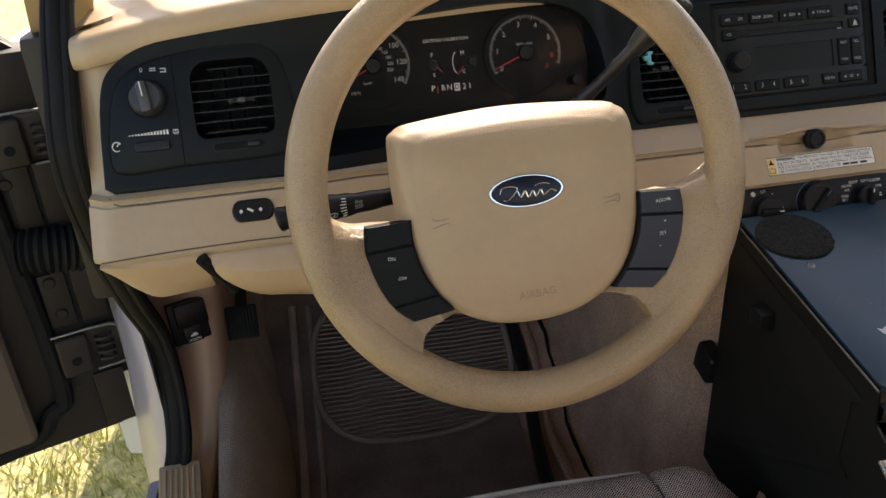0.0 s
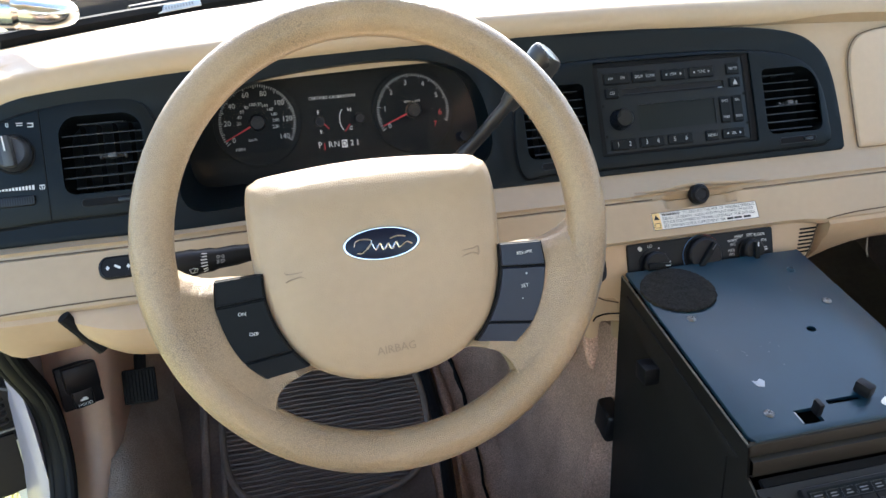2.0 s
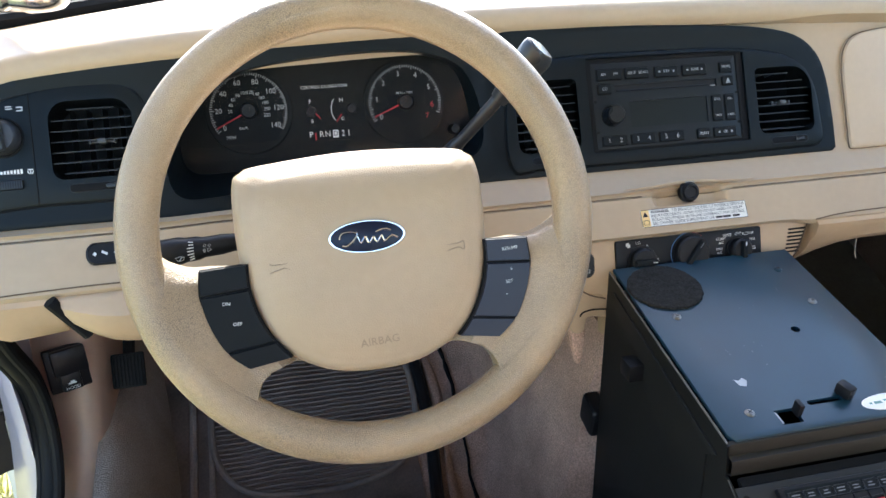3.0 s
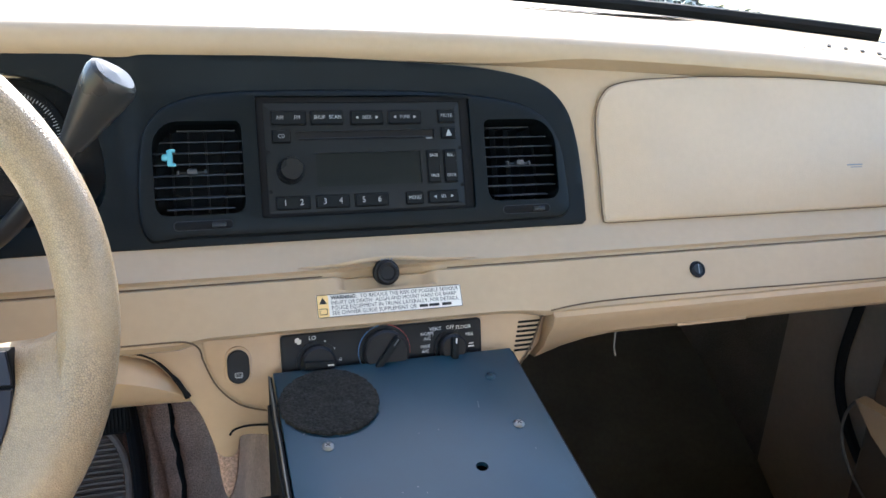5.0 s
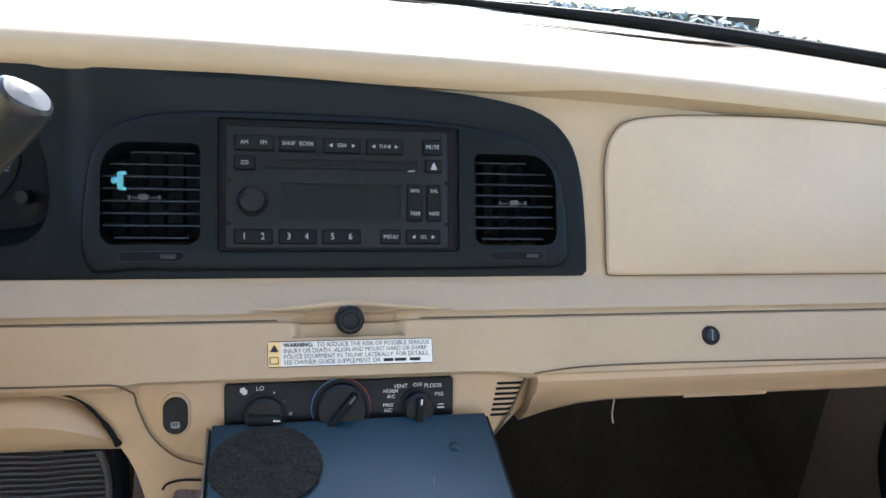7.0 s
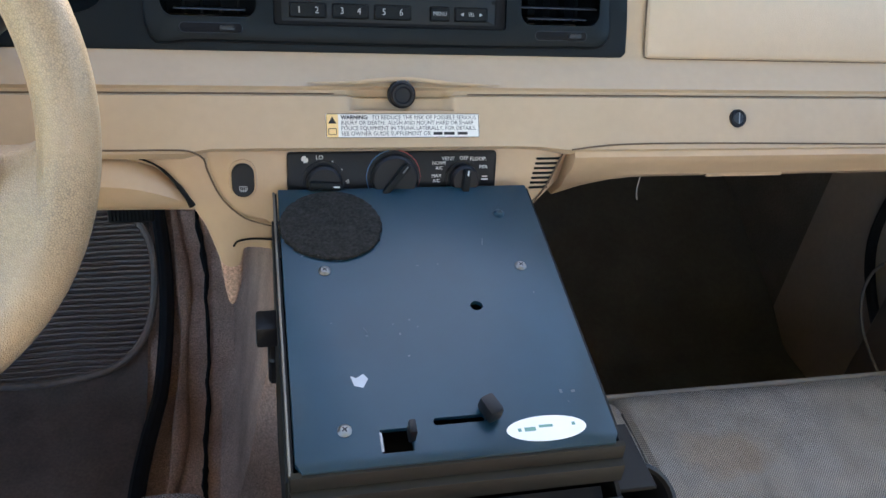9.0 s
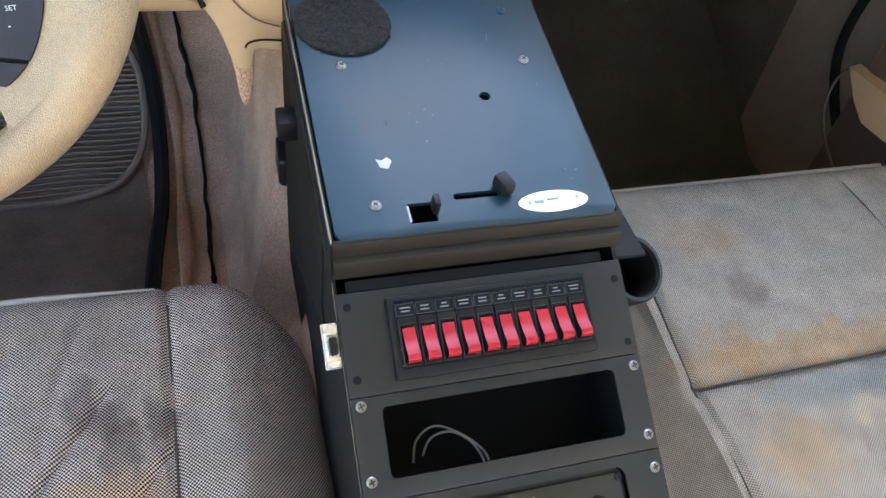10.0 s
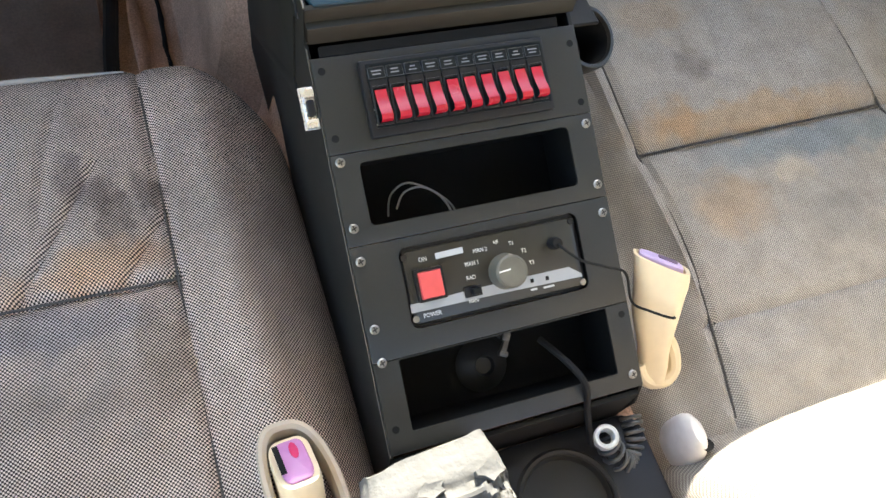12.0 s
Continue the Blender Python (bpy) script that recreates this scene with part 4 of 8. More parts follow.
for cx in (-0.019, 0.003):
    part("gauge_hub", lathe([(0, 0.004), (0.0048, 0.004), (0.0055, 0.001)], 20, axes(GAUGE(cx - 0.006 if cx < 0 else cx + 0.018, 0.681, 0), (0, -0.958, 0.287))), BLACK, cluster)


def cluster_span(b):
    """Left and right ends of the cluster opening at a height."""
    hits = []
    for (a0, b0), (a1, b1) in zip(CLUSTER, CLUSTER[1:] + CLUSTER[:1]):
        if (b0 - b) * (b1 - b) <= 0 and b0 != b1:
            hits.append(a0 + (a1 - a0) * (b - b0) / (b1 - b0))
    return min(hits) * 0.93, max(hits) * 0.93


lens = []
for j in range(13):
    k = j / 12
    z = 0.634 + 0.102 * k
    x0, x1 = cluster_span(z)
    lens.append([GAUGE(x0 + (x1 - x0) * i / 20, z, 0.010 + 0.040 * k ** 1.5) for i in range(21)])
lens = loft(lens)
bmesh.ops.solidify(lens, geom=lens.faces[:], thickness=0.0012)
lens_ob = part("clear_lens", lens, glass("cluster_lens", 0.012, 0.30), cluster, "clear curved plastic lens")
lens_ob.visible_shadow = False
part("trip_button", lathe([(0, 0.02), (0.005, 0.02), (0.006, 0.0)], 16, axes(GAUGE(0.138, 0.650, 0.0), (0, -0.958, 0.287))), BLACK, cluster)

# upper passenger panel, seams
lid = smooth_line([(0.6345, 0.612), (0.6345, 0.650), (0.6345, 0.695), (0.643, 0.722), (0.668, 0.736), (0.744, 0.7415), (0.86, 0.7415), (0.96, 0.737), (1.06, 0.728), (1.125, 0.712), (1.148, 0.68), (1.15, 0.64), (1.15, 0.610)], 5)
lid = [tuple(p) for p in lid] + [(1.15, 0.604), (1.145, 0.6025)] + [(1.14 - 0.5 * i / 20, 0.6022) for i in range(21)] + [(0.6355, 0.6035)]
part("airbag_lid", plate(lid, [], FACE, 0.0060, -0.004, 0.0050), TAN_LID, dash, "grained tan passenger airbag lid")
part("lid_gap", tube([FACE(a, b, 0.0006) for a, b in lid], 0.0010, 6, closed=True), SHADE_GAP, dash)
part("badge_mark", bars([(0.958, 0.648, 0.022, 0.0016), (0.960, 0.6455, 0.016, 0.0010)], FACE, 0.0064), GREY_INK, dash)

# lower centre stack with climate controls
stack_outline = smooth_line([(0.232, 0.5465), (0.40, 0.5465), (0.5525, 0.5420)], 4)[:-1] + smooth_line([(0.5525, 0.5420), (0.535, 0.505), (0.516, 0.479), (0.505, 0.455), (0.50, 0.43)], 5)[:-1] + [Vector((0.50, 0.43)), Vector((0.285, 0.43))] + smooth_line([(0.285, 0.43), (0.284, 0.474), (0.263, 0.4815), (0.245, 0.4985), (0.2350, 0.521)], 5)
stack_outline = [tuple(p) for p in stack_outline]
part("lower_centre_panel", plate(stack_outline, [], STACK, 0.0, -0.03, 0.003), TAN_PLASTIC, dash, "tan lower centre panel")
part("stack_seam", tube([STACK(a, b, 0.0006) for a, b in smooth_line([(0.2330, 0.5270), (0.2345, 0.5200), (0.2445, 0.4980), (0.2625, 0.4810), (0.2845, 0.4735)], 6)], 0.0008, 6), SHADE_GAP, dash)
part("stack_slot", tube([STACK(a, b, 0.0005) for a, b in smooth_line([(0.252, 0.4565), (0.256, 0.4608), (0.268, 0.4628), (0.285, 0.4615)], 5)], 0.0009, 6), DEEP, dash)
climate = part("climate_panel", plate(rrect(0.3915, 0.508, 0.185, 0.055, 0.003), [], STACK, 0.004, -0.004, 0.0012), BLACK, dash, "black climate control panel with three dials")
for x, z, r in ((0.330, 0.511, 0.0155), (0.3905, 0.5145, 0.0205), (0.4535, 0.5125, 0.0130)):
    m = axes(STACK(x, z, 0.004), STACK_N)
    dial_knob = part("climate_knob", lathe([(0, 0.002), (r + 0.003, 0.002), (r + 0.003, 0.0), (r, 0.001), (r, 0.009), (r - 0.002, 0.0115), (0, 0.0115)], 36, m), BLACK, climate, "ribbed black turning knob")
    turn = {0.330: -0.06, 0.3905: 0.9, 0.4535: 1.5}[x]
    part("grip", moved(rbox(2 * r * 0.86, 0.0065, 0.008, 0.0025), m @ pose(0, 0, 0.0125) @ Matrix.Rotation(turn, 4, "Z")), BUTTON, dial_knob)
    tip = Matrix.Rotation(turn, 4, "Z") @ Vector((r * 0.6, 0, 0.0168))
    part("pointer", moved(rbox(r * 0.35, 0.0012, 0.0006), m @ Matrix.Translation(tip) @ Matrix.Rotation(turn, 4, "Z")), DIM_INK if r > 0.02 else WHITE_INK, dial_knob)
arc = [(0.3905 + 0.0235 * math.cos(t), 0.5145 + 0.0225 * math.sin(t)) for t in (radians(210 - 240 * k / 24) for k in range(25))]
part("cold_arc", tube([STACK(a, b, 0.0043) for a, b in arc[:12]], 0.0007, 5), plain("blue_line", (0.10, 0.22, 0.42), 0.5), climate)
part("warm_arc", tube([STACK(a, b, 0.0043) for a, b in arc[13:]], 0.0007, 5), plain("red_line", (0.45, 0.06, 0.05), 0.5), climate)
for word in (("LO", 0.3265, 0.5315, 0.0036), ("HI", 0.3495, 0.511, 0.0034), ("VENT", 0.4393, 0.5292, 0.0034), ("OFF", 0.4535, 0.5296, 0.0034), ("FLOOR", 0.4665, 0.5288, 0.0034), ("MIX", 0.4720, 0.5218, 0.0032), ("NORM", 0.4310, 0.5255, 0.0030), ("A/C", 0.4315, 0.5212, 0.0030), ("MAX", 0.4290, 0.5145, 0.0030), ("A/C", 0.4290, 0.5102, 0.0030)):
    part("lettering", words([word], STACK, 0.0043), WHITE_INK, climate)
for symbol in ([(0.3375, 0.5280, 0.0014, 0.0014), (0.3452, 0.5210, 0.0014, 0.0014)], [(0.3140, 0.5300, 0.0022, 0.0056, 0), (0.3140, 0.5300, 0.0056, 0.0022, 0), (0.3140, 0.5300, 0.0018, 0.0062, 45)], [(0.4735, 0.5110, 0.0060, 0.0012), (0.4735, 0.5135, 0.0050, 0.0008)]):
    part("symbol", bars(symbol, STACK, 0.0043), WHITE_INK, climate)
defog_ring = rrect(0.2625, 0.5135, 0.0200, 0.0300, 0.0098, 7)
part("switch_surround", pillow(defog_ring, [(1.12, 0.0), (1.08, 0.0022), (1.0, 0.0026)], STACK), TAN_PLASTIC, dash)
defog = part("defogger_switch", pillow(defog_ring, [(0.93, 0.001), (0.93, 0.0042), (0.85, 0.0050), (0.0, 0.0042)], STACK), BLACK, dash, "black oval rear defogger switch")
part("symbol", merged(tube([STACK(a, b, 0.0056) for a, b in rrect(0.2625, 0.5070, 0.0062, 0.0036, 0.0008, 3)], 0.0003, 5, closed=True), bars([(0.2607, 0.5060, 0.0005, 0.0042), (0.2625, 0.5060, 0.0005, 0.0042), (0.2643, 0.5060, 0.0005, 0.0042)], STACK, 0.0056)), SOFT_INK, defog)
for k in range(7):
    z = 0.5275 - 0.0043 * k
    part("grille_slot", plate(rrect(0.5350 - 0.0014 * k, z, 0.0240 - 0.0010 * k, 0.0021, 0.0008, 2), [], STACK, 0.0006, -0.004), DEEP, dash)

for x0, x1 in ((-0.352, 0.340), (0.457, 1.165)):
    ends = [Vector((-0.3735, 0.8040 + off(-0.37), 0.6130)), Vector((-0.3705, 0.8005 + off(-0.37), 0.6085)), Vector((-0.3640, 0.7975 + off(-0.36), 0.6063))] if x0 < 0 else []
    part("band_seam", tube(ends + [Vector((x, 0.7787 + off(x) + 0.72 * seam_rise(x), 0.5789 + seam_rise(x))) for x in [x0 + (x1 - x0) * i / 40 for i in range(41)]], 0.0006, 6), SHADE_GAP, dash)
part("stack_gap", tube([STACK(a, b, 0.0006) for a, b in smooth_line([(0.5530, 0.5420), (0.5450, 0.5250), (0.5345, 0.5035), (0.5165, 0.4790)], 6)], 0.0010, 6), SHADE_GAP, dash)
# accessory socket, its niche, keyhole, warning sticker
part("niche_lip", tube([BAND(a, b, 0.001) for a, b in smooth_line([(0.318, 0.588), (0.352, 0.5885), (0.398, 0.5915), (0.444, 0.5885), (0.485, 0.587)], 8)], [0.0006 + 0.0022 * math.sin(math.pi * k / 32) for k in range(33)], 8), TAN, dash, "soft lip over the socket pocket")
socket = part("power_socket", lathe([(0, 0.0058), (0.0062, 0.0060), (0.0072, 0.0078), (0.0092, 0.0078), (0.0098, 0.006), (0.0102, 0.004), (0.0116, 0.003), (0.0120, -0.004)], 32, axes(BAND(0.398, 0.5805, -0.001), (0, -0.95, 0.31))), BLACK, dash, "black capped power socket")
part("symbol", bars([(0.394 + 0.003 * k, 0.5890, 0.0014, 0.0014) for k in range(4)], BAND, 0.0052), GREY_INK, socket)
keyhole = part("glovebox_lock", lathe([(0, 0.0012), (0.0060, 0.0012), (0.0072, 0.0022), (0.0084, 0.0016), (0.0090, -0.001)], 28, axes(BAND(0.722, 0.5635, 0.0), BAND_N)), BLACK, dash, "round black glovebox lock")
part("lock_face", lathe([(0, 0.0022), (0.0046, 0.0022), (0.0054, 0.0012)], 24, axes(BAND(0.722, 0.5635, 0.0), BAND_N)), SLAT, keyhole)
part("key_slot", bars([(0.7225, 0.5635, 0.0012, 0.0085, -6)], BAND, 0.0027), STEEL, keyhole, "bright key slot")
sticker = part("warning_label", plate(rrect(0.399, 0.5585, 0.134, 0.0168, 0.0012, 3), [], BAND, 0.0006, 0.0001), LABEL_WHITE, dash, "white warning sticker with yellow symbol field")
part("label_border", tube([BAND(a, b, 0.0007) for a, b in rrect(0.399, 0.5585, 0.133, 0.0163, 0.0012, 3)], 0.0003, 4, closed=True), BLACK_INK, sticker)
part("symbol_field", plate(rrect(0.3375, 0.5585, 0.0100, 0.0158, 0.0008, 2), [], BAND, 0.0008, 0.0005), LABEL_YELLOW, sticker)


def set_line(text, a0, a1, b):
    """A line of print stretched to run from a0 to a1."""
    bm = words([(text, 0, 0, 0.0029)], lambda a, c, d: Vector((a, c, d)))
    lo, hi = min(v.co.x for v in bm.verts), max(v.co.x for v in bm.verts)
    for v in bm.verts:
        v.co = BAND(a0 + (v.co.x - lo) / (hi - lo) * (a1 - a0), b + v.co.y, 0.0010)
    return bm


tri = bmesh.new()
tri.faces.new([tri.verts.new(BAND(a, b, 0.0010)) for a, b in ((0.3340, 0.5600), (0.3410, 0.5600), (0.3375, 0.5648))])
part("label_lettering", merged(tri, tube([BAND(a, b, 0.0010) for a, b in rrect(0.3375, 0.5545, 0.0065, 0.0042, 0.0006, 2)], 0.0003, 4, closed=True),
     *[set_line(*row) for row in (("TO REDUCE THE RISK OF POSSIBLE SERIOUS", 0.3710, 0.4630, 0.56405), ("WARNING:", 0.3446, 0.3676, 0.56405), ("WARNING:", 0.3449, 0.3679, 0.56405), ("WARNING:", 0.3448, 0.3678, 0.56422), ("INJURY OR DEATH:  ALIGN AND MOUNT HARD OR SHARP", 0.3450, 0.4606, 0.56035), ("POLICE EQUIPMENT IN TRUNK LATERALLY. FOR DETAILS,", 0.3450, 0.4625, 0.55665), ("SEE OWNER GUIDE SUPPLEMENT OR", 0.3450, 0.4222, 0.55295))],
     bars([(0.4285, 0.55295, 0.008, 0.0020), (0.4385, 0.55295, 0.0095, 0.0020), (0.4505, 0.55295, 0.0090, 0.0020)], BAND, 0.0010)), BLACK_INK, sticker)
mirror = part("mirror_switch", pillow(rrect(-0.2375, 0.5915, 0.0375, 0.0165, 0.008, 6), [(1.1, 0.0), (1.08, 0.002), (0.97, 0.003), (0.93, 0.0022), (0.0, 0.0022)], BAND), BLACK, dash, "black oval mirror switch")
part("symbol", bars([(-0.249, 0.5910, 0.0028, 0.0028, 45), (-0.240, 0.5915, 0.006, 0.0020, -25), (-0.230, 0.5910, 0.0028, 0.0028, 45)], BAND, 0.0036), WHITE_INK, mirror)

# knee bolster, lower side panel, glovebox lip
knee = []
for i in range(45):
    x = -0.291 + 0.517 * i / 44
    o, s = 0.7 * off(x), band_rise(x)
    zt = 0.5375 + s - 0.0465 * min(1.0, max(0.0, (x - 0.158) / 0.066)) ** 1.7 - 0.004 * ramp01((x + 0.05) / 0.1)
    zb = 0.4800 + 0.020 * ramp01((-0.10 - x) / 0.16) + 0.046 * max(0.0, (-0.235 - x) / 0.065) ** 1.6
    h = max(zt - zb, 0.002)
    y0, e = 0.756 + o, 0.40 * h
    knee.append([(x, y, z) for y, z in ((0.80 + o, zt), (y0, zt), (y0 - 0.35 * e, zt - 0.03 * h), (y0 - 0.72 * e, zt - 0.12 * h), (y0 - e, zt - 0.30 * h), (y0 - 0.95 * e, zt - 0.52 * h), (y0 - 0.68 * e, zt - 0.74 * h), (y0 - 0.2 * e, zt - 0.91 * h), (y0 + 0.6 * e, zt - h), (y0 + 0.10, zt - 0.96 * h), (y0 + 0.10, zt - 0.01 * h))])
part("knee_bolster", loft(knee, ring=True), TAN_PLASTIC, dash, "rounded tan panel under the steering column")
part("bolster_end_gap", tube([STACK(a, b, 0.0004) for a, b in smooth_line([(0.10, 0.5365), (0.155, 0.5355), (0.178, 0.5325), (0.196, 0.5245), (0.211, 0.5080), (0.2205, 0.4920)], 5)], [0.0007] * 8 + [0.0009] * 8 + [0.0014] * 4 + [0.0022] * 4 + [0.0030] * 2, 6), DEEP, dash)
part("panel_wing", plate([tuple(p) for p in smooth_line([(0.286, 0.452), (0.264, 0.4545), (0.2595, 0.4480), (0.2570, 0.4400), (0.2500, 0.4370), (0.2420, 0.4410), (0.2375, 0.453), (0.230, 0.474), (0.219, 0.492), (0.207, 0.509), (0.190, 0.525), (0.160, 0.530)], 4)] + [(0.05, 0.530), (0.05, 0.5475), (0.240, 0.5475), (0.286, 0.50)], [], STACK, -0.0015, -0.014, 0.002), TAN_PLASTIC, dash)
flap = [tuple(p) for p in smooth_line([(0.2605, 0.452), (0.2585, 0.432), (0.2555, 0.416), (0.2515, 0.405), (0.2480, 0.402), (0.2450, 0.408), (0.2428, 0.420), (0.2410, 0.436), (0.2375, 0.453)], 4)]
solo("trim_carpet_flap", plate(flap, [], STACK, -0.0040, -0.012, 0.0025), CARPET, "brown carpet tongue under the dashboard end", "carpet", kind="structure")
part("bolster_gap", tube([BAND(x, z, 0.0002) for x, z in smooth_line([(-0.385, 0.5635), (-0.30, 0.5665), (-0.2, 0.5665), (-0.1, 0.560), (0.0, 0.5505), (0.10, 0.5445), (0.16, 0.5430), (0.205, 0.5428), (0.220, 0.5422), (0.2275, 0.5400)], 6)] + [Vector((0.2300, 0.7490, 0.5360)), Vector((0.2318, 0.7540, 0.5310)), STACK(0.2330, 0.5270, 0.0012)], 0.0008, 6), SHADE_GAP, dash)
side = loft([[(x, y, 0.5595 - (0.5595 - z) * f) for y, z in ((0.79, 0.562), (0.722, 0.5595), (0.7175, 0.553), (0.723, 0.532), (0.733 + 0.006 * k, 0.5085 + 0.004 * k), (0.745 + 0.006 * k, 0.504 + 0.004 * k), (0.80, 0.508), (0.80, 0.54))] for x, k, f in ((-0.388, 0.0, 0.20), (-0.380, 0.0, 0.38), (-0.366, 0.0, 0.66), (-0.352, 0.1, 0.90), (-0.342, 0.3, 1.0), (-0.33, 0.4, 1.0), (-0.292, 1.0, 1.0), (-0.288, 1.2, 1.0))], ring=True)
part("lower_side_panel", side, TAN_PLASTIC, dash, "tan lower panel beside the door")
part("side_panel_gap", tube([(-0.2925 + 0.026 * t, 0.714 + 0.010 * t, 0.558 - 0.044 * t) for t in [k / 8 for k in range(9)]], 0.0066, 8), DEEP, dash)
glove = []
for i in range(25):
    x = 0.556 + 0.604 * i / 24
    e = ramp01((x - 0.53) / 0.10)
    h = max(0.0, 1 - (x - 0.556) / 0.085) ** 2.2
    glove.append([(x, y + 0.018 * h * max(0.0, (0.527 - z) / 0.03), z - 0.034 * h * max(0.0, (0.530 - z) / 0.03)) for y, z in ((0.78, 0.541), (0.749, 0.5395), (0.7435, 0.534), (0.7445, 0.526), (0.750, 0.521 - 0.003 * e), (0.752, 0.514 - 0.004 * e), (0.765, 0.504 - 0.004 * e), (0.80, 0.500 - 0.002 * e), (0.95, 0.505), (0.95, 0.541))])
glovebox = part("glovebox_door", loft(glove, ring=True), TAN_PLASTIC, dash, "tan glovebox door with a rolled lower lip")
part("glovebox_gap", tube([BAND(x, z, 0.0004) for x, z in smooth_line([(0.5525, 0.5405), (0.60, 0.5440), (0.70, 0.5445), (0.90, 0.5425), (1.15, 0.540)], 6)], 0.0008, 6), SHADE_GAP, glovebox)
part("glovebox_latch", rbox(0.085, 0.006, 0.004, 0.0015, 2, (0.745, 0.757, 0.5065)), TAN_PLASTIC, glovebox, "pale latch plate under the lip")
webs = loft([[STACK(a, b, -0.001) for a, b in ((0.553, 0.541), (0.516, 0.479), (0.500, 0.45))], [Vector((a, y, z)) for a, y, z in ((0.575, 0.752, 0.524), (0.560, 0.775, 0.496), (0.53, 0.79, 0.44))]])
part("stack_flank", webs, TAN_PLASTIC, dash)
slit = []
for i in range(41):
    x = -0.22 + 1.22 * i / 40
    by, bz, low = base_y(x), base_z(x), 0.797 + crown(x)
    w = 0.007 * min(1.0, i / 4, (40 - i) / 3) + 0.0005
    slit.append([(x, by - e, (0.6 * bz + 0.4 * low) + (0.10 - e) / 0.096 * (0.4 * bz - 0.4 * low - 0.004) + 0.0022) for e in (0.078 - w, 0.078 + w)])
part("defroster_slot", loft(slit), DEEP, dash, "long dark defroster slot")
for k in range(5):
    part("demist_slot", plate(rrect(0.985 + 0.028 * k, 0.98 - 0.006 * k, 0.004, 0.022, 0.0015, 2), [], lambda a, b, c: Vector((a, b, 0.7920 + crown(a) + c)), 0.0012, -0.002), DEEP, dash)

# ---- car radio ----
radio = thing("car_radio", FACE(0.394, 0.623, -0.02), "dark grey car radio with buttons and blank display", "radio")
part("surround", plate(rrect(0.394, 0.673, 0.2025, 0.1010, 0.003), [rrect(0.3925, 0.672, 0.1870, 0.0930, 0.0015)], FACE, 0.0052, -0.012, 0.0008), DEEP, radio)
part("face", plate(rrect(0.3925, 0.672, 0.1885, 0.0940, 0.002), [rrect(0.394, 0.6612, 0.100, 0.0285, 0.0012), rrect(0.393, 0.6900, 0.132, 0.0080, 0.001)], FACE, 0.0045, -0.004, 0.001), RADIO, radio)
part("display", plate(rrect(0.394, 0.6612, 0.101, 0.0295, 0.001), [], FACE, 0.0032, 0.001), DISPLAY, radio, "blank dark display")
slot = part("disc_slot", plate(rrect(0.393, 0.6900, 0.133, 0.0090, 0.001), [], FACE, 0.0022, -0.002), BLACK, radio, "black disc slot")
part("slot_lip", tube([FACE(a, 0.6878, 0.0045) for a in (0.330, 0.39, 0.456)], 0.0009, 6), RADIO, slot)
part("slot_mark", bars([(0.4535, 0.6868, 0.006, 0.0024)], FACE, 0.0049), GREY_INK, slot)


def arrows(*items):
    """Small triangles pointing along turn degrees."""
    bm = bmesh.new()
    for x, z, size, turn in items:
        bm.faces.new([bm.verts.new(FACE(x + size * math.cos(radians(turn + a)), z + size * math.sin(radians(turn + a)), 0.0071)) for a in (0, 125, 235)])
    return bm


def radio_button(x0, x1, z0, z1, signs, marks=(), arrow=()):
    b = part("button", pillow(rrect((x0 + x1) / 2, (z0 + z1) / 2, x1 - x0, z1 - z0, 0.0012, 2), [(1, 0.003), (1, 0.0062), (0.96, 0.0068), (0.0, 0.0068)], FACE), BUTTON, radio)
    if signs or marks:
        bits = ([words(signs, FACE, 0.0071)] if signs else []) + ([bars(marks, FACE, 0.0071)] if marks else []) + ([arrows(*arrow)] if arrow else [])
        part("lettering", merged(*bits), SOFT_INK, b)
    part("button_gap", tube([FACE(a, c, 0.0047) for a, c in rrect((x0 + x1) / 2, (z0 + z1) / 2, x1 - x0 + 0.001, z1 - z0 + 0.001, 0.0012, 2)], 0.0005, 4, closed=True), DEEP, b)
    return b


S = 0.0033
radio_button(0.306, 0.337, 0.700, 0.711, [("AM", 0.3137, 0.7055, S), ("FM", 0.3292, 0.7055, S)])
radio_button(0.342, 0.371, 0.700, 0.711, [("SHUF", 0.3495, 0.7055, S), ("SCAN", 0.3640, 0.7055, S)])
radio_button(0.379, 0.409, 0.6995, 0.7105, [("SEEK", 0.394, 0.705, S * 0.9)], (), [(0.3848, 0.705, 0.0018, 180), (0.4032, 0.705, 0.0018, 0)])
radio_button(0.415, 0.446, 0.6995, 0.7105, [("TUNE", 0.4305, 0.705, S * 0.9)], (), [(0.4210, 0.705, 0.0018, 180), (0.4400, 0.705, 0.0018, 0)])
radio_button(0.464, 0.480, 0.700, 0.711, [("MUTE", 0.472, 0.7055, S)])
radio_button(0.306, 0.322, 0.685, 0.695, [("CD", 0.314, 0.690, S)])
radio_button(0.466, 0.480, 0.686, 0.695, [], [(0.473, 0.6882, 0.0056, 0.0011)], [(0.473, 0.6908, 0.0030, 90)])
radio_button(0.4502, 0.4622, 0.647, 0.675, [("BASS", 0.4562, 0.6705, S * 0.85), ("TREB", 0.4562, 0.6525, S * 0.85)])
radio_button(0.4672, 0.4790, 0.647, 0.675, [("BAL", 0.4731, 0.6705, S * 0.85), ("FADE", 0.4731, 0.6525, S * 0.85)])
radio_button(0.306, 0.336, 0.629, 0.639, [("1", 0.3137, 0.634, 0.0052), ("2", 0.3285, 0.634, 0.0052)])
radio_button(0.342, 0.372, 0.629, 0.639, [("3", 0.3497, 0.634, 0.0052), ("4", 0.3642, 0.634, 0.0052)])
